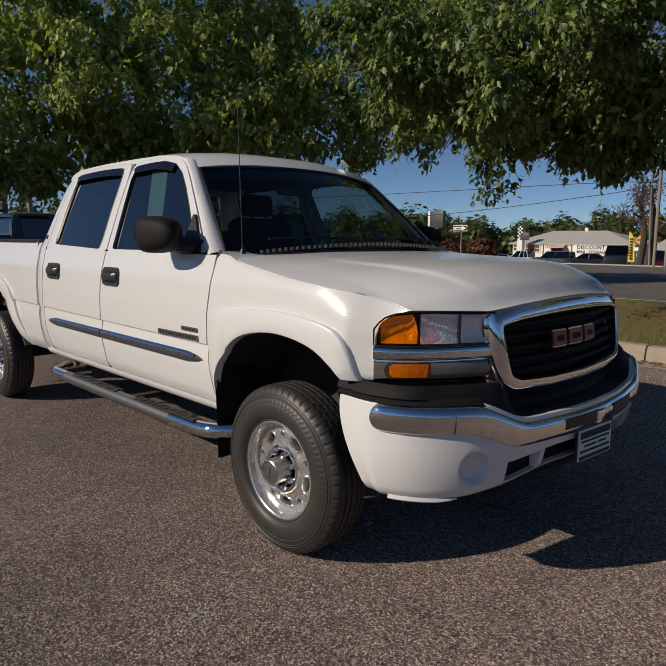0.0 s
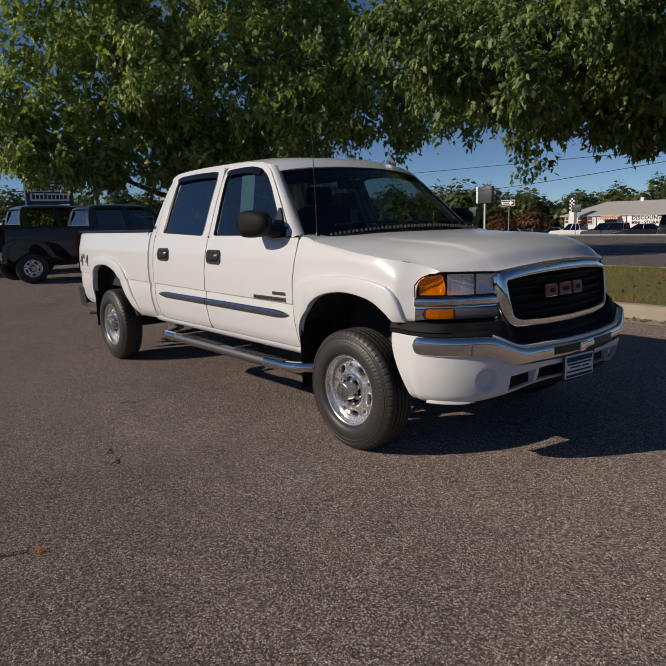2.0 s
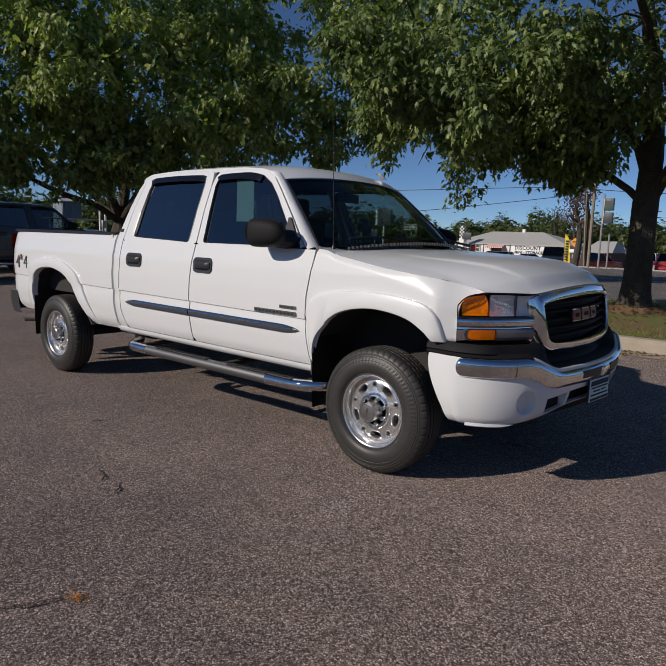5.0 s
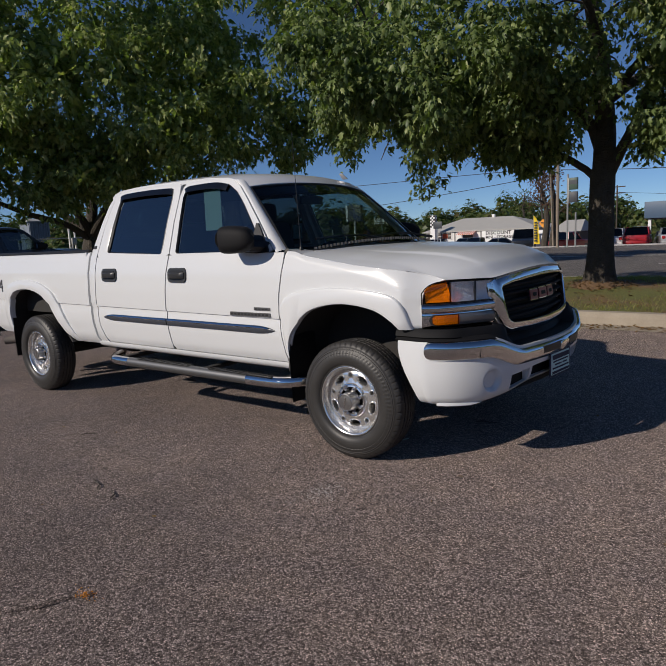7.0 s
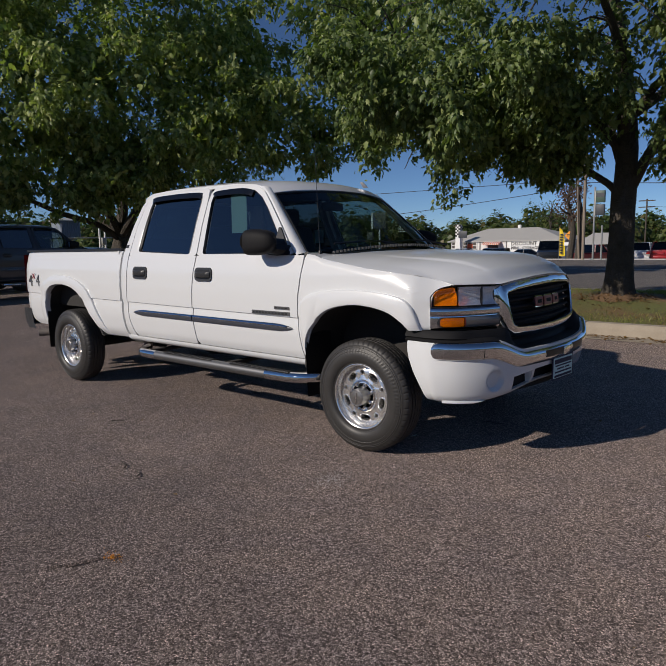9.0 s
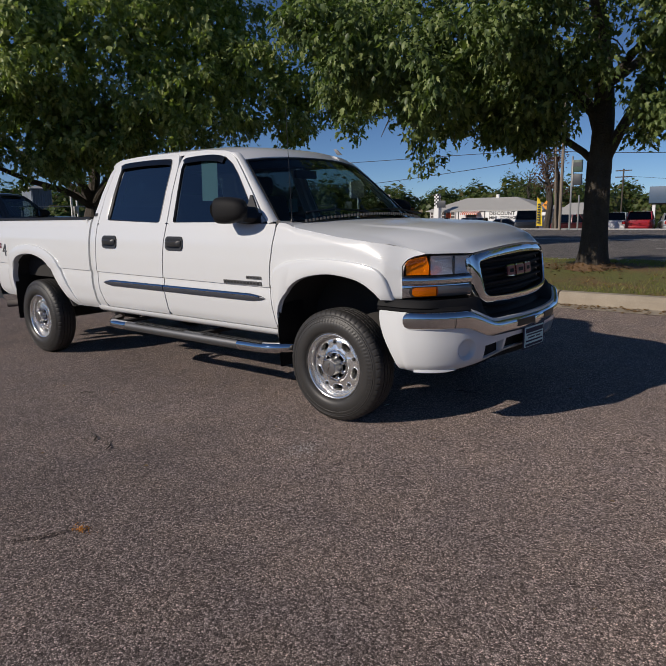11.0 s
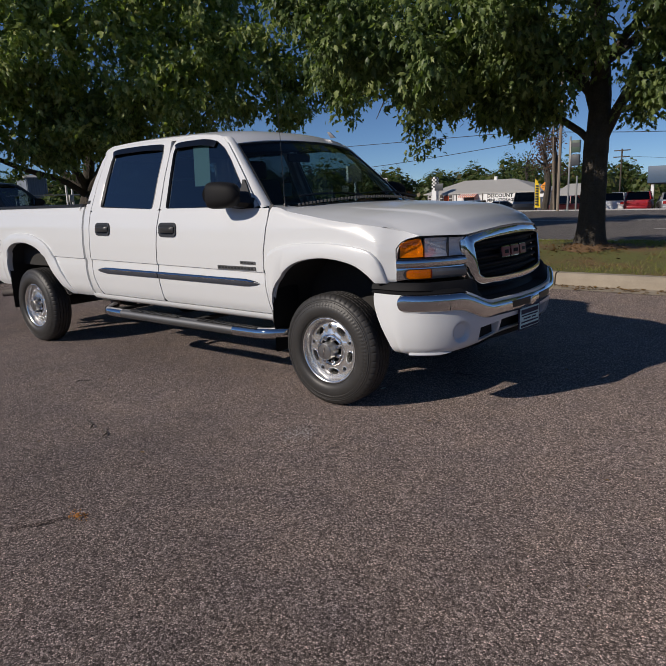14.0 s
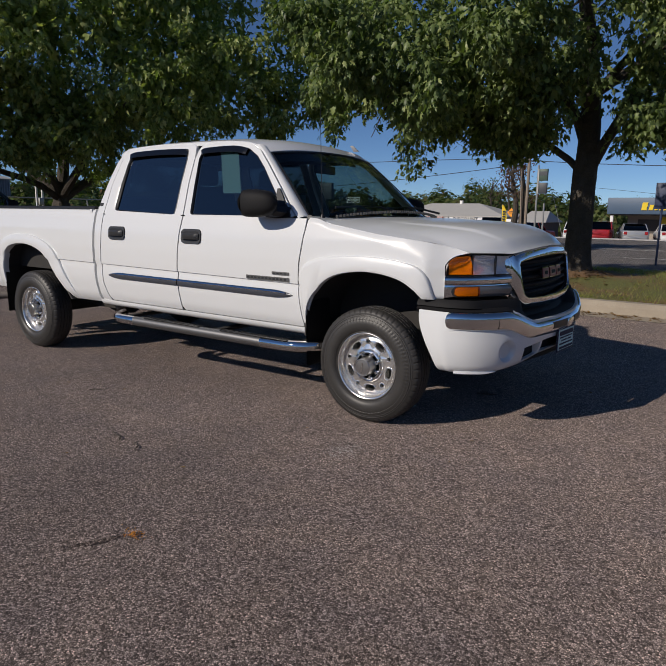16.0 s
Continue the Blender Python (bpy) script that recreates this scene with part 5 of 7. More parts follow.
LEAVES = leaf_material("tree_leaves", [(0.0, (0.066, 0.098, 0.034)), (0.35, (0.122, 0.176, 0.058)), (0.75, (0.206, 0.270, 0.088)), (1.0, (0.36, 0.41, 0.15))], 0.36)
OLIVE = leaf_material("olive_tree_leaves", [(0.0, (0.140, 0.188, 0.060)), (0.4, (0.240, 0.305, 0.098)), (0.8, (0.41, 0.465, 0.16)), (1.0, (0.55, 0.55, 0.23))], 0.46)
WOODS = leaf_material("far_leaves", [(0.0, (0.055, 0.090, 0.028)), (0.5, (0.092, 0.135, 0.038)), (0.9, (0.15, 0.17, 0.055)), (1.0, (0.20, 0.13, 0.07))])
RUSSET = leaf_material("russet_leaves", [(0.0, (0.12, 0.045, 0.025)), (1.0, (0.18, 0.09, 0.045))])


def land(y):
    """Height of the ground: level on the lot, falling gently across the road."""
    return float(np.interp(y, [38.5, 45.0, 66.0, 76.0, 900.0], [0.0, -0.35, -1.42, -1.7, -2.2]))


def verge_soil():
    m = bpy.data.materials.new("verge_soil")
    m.use_nodes = True
    nt = m.node_tree
    b = nt.nodes["Principled BSDF"]
    tc = nt.nodes.new("ShaderNodeTexCoord")
    n1 = node(nt, "ShaderNodeTexNoise", Scale=0.9, Detail=6.0)
    n2 = node(nt, "ShaderNodeTexNoise", Scale=40.0, Detail=4.0)
    for n in (n1, n2):
        nt.links.new(tc.outputs["Object"], n.inputs["Vector"])
    r = ramp(nt, n1.outputs["Fac"], [(0.38, (0.22, 0.12, 0.06)), (0.5, (0.17, 0.15, 0.05)), (0.62, (0.15, 0.16, 0.045))])
    r2 = ramp(nt, n2.outputs["Fac"], [(0.3, (0.6, 0.6, 0.6)), (0.7, (1.3, 1.25, 1.2))])
    mul = nt.nodes.new("ShaderNodeMix")
    mul.data_type, mul.blend_type = "RGBA", "MULTIPLY"
    mul.inputs[0].default_value = 1.0
    nt.links.new(r.outputs[0], mul.inputs[6])
    nt.links.new(r2.outputs[0], mul.inputs[7])
    nt.links.new(mul.outputs[2], b.inputs["Base Color"])
    b.inputs["Roughness"].default_value = 0.95
    bp = node(nt, "ShaderNodeBump", Strength=0.8, Distance=0.03)
    nt.links.new(n2.outputs["Fac"], bp.inputs["Height"])
    nt.links.new(bp.outputs[0], b.inputs["Normal"])
    return m


SOIL = verge_soil()
YS = [-400, -60, -20, 0, 8, 14, 24, 38.5, 45, 55, 66, 76, 120, 300, 900]
XS = [-900, -300, -100, -40, 0, 40, 100, 300, 900]
mesh_object("ground", [(x, y, land(y)) for y in YS for x in XS], grid_faces(len(YS), len(XS)), ASPHALT)
tagged(bpy.data.objects["ground"], "worn brown-grey asphalt lot with coarse stones", "ground", kind="structure")


def strip(name, ys, x0, x1, lift, mat, label, category):
    xs = np.linspace(x0, x1, 12)
    ob = mesh_object(name, [(x, y, land(y) + lift) for y in ys for x in xs], grid_faces(len(ys), 12), mat)
    return tagged(ob, label, category, kind="structure")


strip("road", [12.8, 20, 30, 38.2], -300, 300, 0.006, ROADTAR, "grey asphalt road with pale lane lines", "road")
for y, w in ((13.6, 0.12), (24.9, 0.12), (25.2, 0.12), (37.4, 0.15)):
    strip("road_line", [y, y + w], -200, 200, 0.012, LINEPAINT, "pale painted road line", "road line")
for k in range(22):
    x = -110 + 9 * k
    mesh_object("road_line", [(x, 19.0, land(19) + 0.012), (x + 3, 19.0, land(19) + 0.012), (x + 3, 19.13, land(19) + 0.012), (x, 19.13, land(19) + 0.012)], [(0, 1, 2, 3)], LINEPAINT, smooth=0)
    tagged(bpy.context.scene.collection.objects[-1], "short pale lane dash", "road line", kind="structure")
far_kerb = mesh_object("far_kerb", [(x, 38.3 + dy, land(38.3) + dz) for x in (-300, 300) for dy, dz in ((0, -0.05), (0.02, 0.03), (0.6, 0.05), (1.6, 0.02), (1.6, -0.2))], grid_faces(2, 5), PALECONC, smooth=0)
tagged(far_kerb, "pale concrete kerb across the road", "kerb", kind="structure")
far_field = strip("far_field", [98, 120, 300, 890], -880, 880, 0.02, SOIL, "dull green field far behind", "field")


def kerb_y(x):
    """Front of the kerb: straight along the verge, drawn back where the far lot begins."""
    return 5.10 + 3.0 * np.clip((-10.0 - np.asarray(x)) / 3.0, 0, 1)


# kerb of cast lengths with open joints
kerb = empty("kerb", None, "weathered tan concrete kerb with open joints", "kerb", kind="structure")
prof = [(0.0, -0.03), (0.02, 0.12), (0.035, 0.165), (0.06, 0.19), (0.18, 0.195), (0.20, 0.185), (0.20, -0.03)]
bm = loft([[(x, dy, dz) for dy, dz in prof] for x in np.linspace(-1.52, 1.52, 6)], close=True, caps=True)
me = bpy.data.meshes.new("kerb_stone")
bm.to_mesh(me)
bm.free()
me.materials.append(CONCRETE)
for k in range(-3, 9):
    x = -0.55 + 1.53 + 3.06 * k
    ob = new("kerb_stone", me)
    ob.parent = kerb
    ob.location = (x, kerb_y(x), 0.003 * ((k * 7) % 3 - 1))
gutter = mesh_object("gutter", [(x, kerb_y(x) + dy, dz) for x in np.linspace(-9.7, 26, 30) for dy, dz in ((-0.34, 0.006), (-0.17, 0.010), (0.02, 0.016))], grid_faces(30, 3, True), CONCRETE)
tagged(gutter, "stained concrete gutter beside the kerb", "gutter", kind="structure")


def verge_z(x, y):
    y0 = kerb_y(x) + 0.19
    t = (y - y0) / (12.6 - y0)
    return float(np.interp(t, [0, 0.05, 0.3, 0.5, 0.8, 1.0], [0.175, 0.19, 0.33, 0.33, 0.18, 0.01])) + 0.03 * noise.noise((x * 0.7, y * 0.7, 0)) * min(1, t * 8) * min(1, (1 - t) * 4)


vx = np.concatenate([np.linspace(-60, -12, 20), np.linspace(-11, 8, 60), np.linspace(9, 40, 14)])
rows = [[(x, kerb_y(x) + 0.19 + (12.6 - kerb_y(x) - 0.19) * t, verge_z(x, kerb_y(x) + 0.19 + (12.6 - kerb_y(x) - 0.19) * t)) for x in vx] for t in np.linspace(0, 1, 30)]
verge = part("verge", loft(rows), SOIL, None)
tagged(verge, "patchy grass verge with bare brown soil", "verge", kind="structure")


def scatter_mesh(name, base, tris, places, turns, sizes, mat, label, category, kind="stuff", parent=None):
    """Many copies of one small leaf in one mesh. places n x 3, turns n x 3 x 3, sizes n."""
    base = np.array(base, float)
    n, k = len(places), len(base)
    v = np.einsum("nij,kj->nki", turns, base) * np.asarray(sizes)[:, None, None] + np.asarray(places)[:, None, :]
    f = (np.array(tris)[None] + (np.arange(n) * k)[:, None, None]).reshape(-1, 3)
    me = bpy.data.meshes.new(name)
    me.vertices.add(n * k)
    me.vertices.foreach_set("co", v.reshape(-1).astype(np.float32))
    me.loops.add(f.size)
    me.loops.foreach_set("vertex_index", f.reshape(-1).astype(np.int32))
    me.polygons.add(len(f))
    me.polygons.foreach_set("loop_start", np.arange(0, f.size, 3, dtype=np.int32))
    me.update(calc_edges=True)
    me.validate()
    me.materials.append(mat)
    ob = new(name, me)
    if parent:
        ob.parent = parent
        tagged(ob, label)
        return ob
    return tagged(ob, label, category, kind=kind)


def frames_from(normals, tips):
    """Rotation matrices with z along normals and y near tips."""
    z = normals / np.linalg.norm(normals, axis=1, keepdims=True)
    x = np.cross(tips, z)
    x /= np.linalg.norm(x, axis=1, keepdims=True) + 1e-9
    y = np.cross(z, x)
    return np.stack([x, y, z], 2)


LEAF = [(0, 0.02, 0), (0.34, 0.36, -0.09), (0.17, 0.48, 0.03), (0.29, 0.80, -0.10), (0.13, 0.78, 0.02), (0, 1.22, -0.16), (-0.13, 0.78, 0.02), (-0.29, 0.80, -0.10), (-0.17, 0.48, 0.03), (-0.34, 0.36, -0.09)]
LEAF_TRIS = [(0, 1, 2), (0, 2, 8), (0, 8, 9), (2, 3, 4), (2, 4, 6), (2, 6, 8), (8, 6, 7), (4, 5, 6)]
CHIP = [(-0.5, -0.4, 0), (0.4, -0.5, 0), (0.55, 0.35, 0.06), (-0.3, 0.5, 0.04)]
CHIP_TRIS = [(0, 1, 2), (0, 2, 3)]
rng = np.random.default_rng(7)


def grass(name, n, x0, x1, y0, y1, height, seed):
    r = np.random.default_rng(seed)
    pts = []
    while len(pts) < n:
        x, y = r.uniform(x0, x1), r.uniform(y0, y1)
        bare = math.hypot((x + 0.85) / 1.7, (y - 7.3) / 1.5)
        if bare < r.uniform(0.6, 1.3):
            continue
        if noise.noise((x * 0.9, y * 0.9, 3)) + 0.25 > r.uniform(-0.5, 0.6) and y > kerb_y(x) + 0.21:
            pts.append((x, y, verge_z(x, y) - 0.005))
    pts = np.array(pts)
    az = r.uniform(0, math.tau, len(pts))
    lean = np.stack([np.cos(az) * 0.5, np.sin(az) * 0.5, np.ones(len(pts))], 1)
    nrm = np.stack([-np.sin(az), np.cos(az), np.zeros(len(pts))], 1)
    blade = [(-0.05, 0, 0), (0.05, 0, 0), (0.035, 0.55, 0.06), (-0.035, 0.55, 0.06), (0.0, 1.0, 0.22)]
    return scatter_mesh(name, blade, [(0, 1, 2), (0, 2, 3), (3, 2, 4)], pts, frames_from(nrm, lean), r.uniform(0.5, 1.3, len(pts)) * height, BLADES, "patchy short grass with dry blades", "grass")


grass("grass", 26000, -7, 4.5, 5.2, 11.5, 0.07, 3)

# leaf litter on the gutter, the verge and the lot
n = 900
px = rng.uniform(-7, 5, n)
py = kerb_y(px) - np.abs(rng.normal(0, 0.16, n)) + 0.0
lit = np.stack([px, py, np.full(n, 0.022)], 1)
n2 = 240
px2, py2 = rng.normal(-0.8, 1.1, n2), rng.normal(7.3, 0.8, n2)
lit2 = np.array([(x, y, verge_z(x, y) + 0.012) for x, y in zip(px2, py2) if y > kerb_y(x) + 0.25])
n3 = 120
lit3 = np.stack([rng.uniform(-9, 5, n3), rng.uniform(-2.5, 4.9, n3), np.full(n3, 0.008)], 1)
pts = np.vstack([lit, lit2, lit3])
nr = np.stack([rng.normal(0, 0.35, len(pts)), rng.normal(0, 0.35, len(pts)), np.ones(len(pts))], 1)
tp = np.stack([rng.normal(0, 1, len(pts)), rng.normal(0, 1, len(pts)), np.zeros(len(pts))], 1)
sz = np.concatenate([rng.uniform(0.03, 0.07, n), rng.uniform(0.03, 0.08, len(lit2)), rng.uniform(0.012, 0.035, n3)])
scatter_mesh("leaf_litter", LEAF, LEAF_TRIS, pts, frames_from(nr, tp), sz, LITTER, "brown fallen leaves along the gutter", "leaves")
# dark damp streak and a pale worn patch in the asphalt
DAMP = asphalt_material("damp_asphalt", (0.04, 0.032, 0.03), (0.17, 0.132, 0.116), (0.42, 0.34, 0.30), 145.0, 1.0)


def patch(name, x, y, a, b, turn, mat, label):
    bm = bmesh.new()
    vs = []
    for k in range(40):
        t = k * math.tau / 40
        r = 1 + 0.28 * math.sin(3 * t + x) + 0.16 * math.sin(7 * t + 1) + 0.10 * math.sin(11 * t + 2)
        u, v = a * r * math.cos(t), b * r * math.sin(t)
        vs.append(bm.verts.new((x + u * math.cos(turn) - v * math.sin(turn), y + u * math.sin(turn) + v * math.cos(turn), 0.004)))
    bm.faces.new(vs)
    return tagged(part(name, bm, mat, smooth=0), label, "stain", kind="structure")


patch("stain", -0.09, -2.99, 0.12, 0.016, 1.05, DAMP, "dark damp streak in the asphalt")
# small orange tuft and a pale scrap on the lot
n = 70
pts = np.stack([rng.normal(0.0, 0.03, n), rng.normal(-2.86, 0.016, n), rng.uniform(0.004, 0.02, n)], 1)
nr, tp = rng.normal(0, 1, (n, 3)) + np.array((0, 0, 0.7)), rng.normal(0, 1, (n, 3))
scatter_mesh("orange_debris", LEAF, LEAF_TRIS, pts, frames_from(nr, tp), rng.uniform(0.005, 0.012, n), ORANGE, "small clump of orange debris on the asphalt", "debris")

n = 260
pts = np.stack([rng.normal(0.165, 0.055, n), rng.normal(-1.52, 0.085, n), np.full(n, 0.004)], 1)
nr = np.stack([rng.normal(0, 0.2, n), rng.normal(0, 0.2, n), np.ones(n)], 1)
scatter_mesh("scuff", CHIP, CHIP_TRIS, pts, frames_from(nr, rng.normal(0, 1, (n, 3))), rng.uniform(0.003, 0.008, n), PALECONC, "pale scuff of bruised stones in the asphalt", "scuff")


def twig(x, y, length, turn):
    pts = [(x + math.cos(turn) * length * t, y + math.sin(turn) * length * t + 0.02 * math.sin(t * 5), 0.008 + 0.004 * math.sin(t * 9)) for t in np.linspace(0, 1, 7)]
    ob = part("twig", tube_bm(pts, [0.003, 0.004, 0.004, 0.004, 0.003, 0.003, 0.002], 6), BARK)
    return tagged(ob, "thin dry twig lying on the asphalt", "twig", "twigs on the lot")


for x, y, l, a in ((-2.10, -1.66, 0.14, 0.9), (-1.0, -2.2, 0.20, 2.6), (-0.8, -2.24, 0.16, 2.4), (0.35, 0.10, 0.18, 0.4), (-1.6, 4.7, 0.5, 0.2), (-0.4, 4.85, 0.6, 0.1)):
    twig(x, y, l, a)
scrap = part("paper_scrap", slab_bm([(0.095, -0.515), (0.125, -0.505), (0.12, -0.48), (0.10, -0.49)], lambda a, b, d: (a, b, 0.004 + d + (a - 0.1) * 0.3), 0.003), PAPER)
tagged(scrap, "small pale scrap lying on the asphalt", "litter")


# ---- trees ----
def limb(points, r0, r1, seg=10, n=14):
    p = spline(points, n)
    return tube_bm(p, list(np.linspace(r0, r1, n)), seg)


def crown(name, root, lumps, leaf, shape, mat, seed, centre, share, spread, gaps, core):
    """Leaf tufts at twig ends over a set of lumps (x, y, z, rx, ry, rz, tufts), thinned to gaps by a coarse noise, with sparse inner leaves."""
    r = np.random.default_rng(seed)
    P, N, T, S = [], [], [], []
    up = np.array((0, 0, 1.0))
    for x, y, z, rx, ry, rz, count in lumps:
        mid, axes = np.array((x, y, z)), np.array((rx, ry, rz))
        n = max(6, int(count * share))
        d = r.normal(0, 1, (n, 3))
        d /= np.linalg.norm(d, axis=1, keepdims=True)
        c = mid + d * (r.uniform(0.15, 1.0, n) ** 0.5)[:, None] * axes * 1.06
        for q, dd in zip(c, d):
            if noise.noise(Vector(q) * 0.85) + 0.55 * noise.noise(Vector(q) * 2.1) < gaps:
                continue
            out = q - np.array(centre)
            out = 0.5 * out / (np.linalg.norm(out) + 1e-6) + 0.6 * dd
            head = out + r.normal(0, 0.5, 3) - 0.25 * up
            head /= np.linalg.norm(head)
            k, length, fat = int(r.integers(44, 84)), r.uniform(0.15, 0.42) * spread, r.uniform(0.75, 1.2)
            t = r.uniform(0, 1, (k, 1)) ** 0.6
            fan = r.normal(0, 1, (k, 3)) * np.array((0.105, 0.105, 0.092)) * spread * fat
            P.append(q + head * length * t - up * 0.25 * length * t * t + fan)
            fan /= np.linalg.norm(fan, axis=1, keepdims=True) + 1e-6
            N.append(r.normal(0, 0.5, (k, 3)) + up * 0.38 + fan * 0.55 + out * 0.35)
            T.append(fan * 0.6 + r.normal(0, 0.35, (k, 3)) + head * 0.3 - up * 0.85)
            S.append(r.uniform(0.65, 1.25, k) * leaf)
        n = int(count * core)
        if n:
            d = r.normal(0, 1, (n, 3))
            d /= np.linalg.norm(d, axis=1, keepdims=True)
            P.append(mid + d * (r.uniform(0, 0.75, n) ** 0.4)[:, None] * axes)
            N.append(r.normal(0, 1, (n, 3)))
            T.append(r.normal(0, 0.6, (n, 3)) - up)
            S.append(r.uniform(1.3, 1.8, n) * leaf)
    P, N, T, S = np.vstack(P), np.vstack(N), np.vstack(T), np.concatenate(S)
    keep = P[:, 2] > 1.85
    return scatter_mesh(name, *shape, P[keep], frames_from(N[keep], T[keep]), S[keep], mat, "dense green lobed leaves", "", parent=root)


def trunk_bm(x, y, z0, r, top, lean=(0, 0)):
    rows = []
    r2 = np.random.default_rng(int(abs(x * 10)) + 1)
    ph = r2.uniform(0, 6, 4)
    for z in np.concatenate([np.linspace(-0.15, 0.6, 8), np.linspace(0.75, top, 12)]):
        flare = 1 + 0.48 * math.exp(-max(z, 0) / 0.24)
        row = []
        for a in np.linspace(0, math.tau, 24, endpoint=False):
            rr = r * flare * (1 - 0.05 * z) * (1 - 0.45 * smooth(top - 0.7, top, z)) * (1 + 0.06 * math.sin(3 * a + ph[0]) + 0.05 * math.sin(5 * a + ph[1] + z * 0.6) * (1 + math.exp(-z * 3)) + 0.025 * math.sin(9 * a + ph[2] + z * 2))
            row.append((x + lean[0] * z + rr * math.cos(a), y + lean[1] * z + rr * math.sin(a), z0 + z))
        rows.append(row)
    return loft(rows, close=True, caps=True)


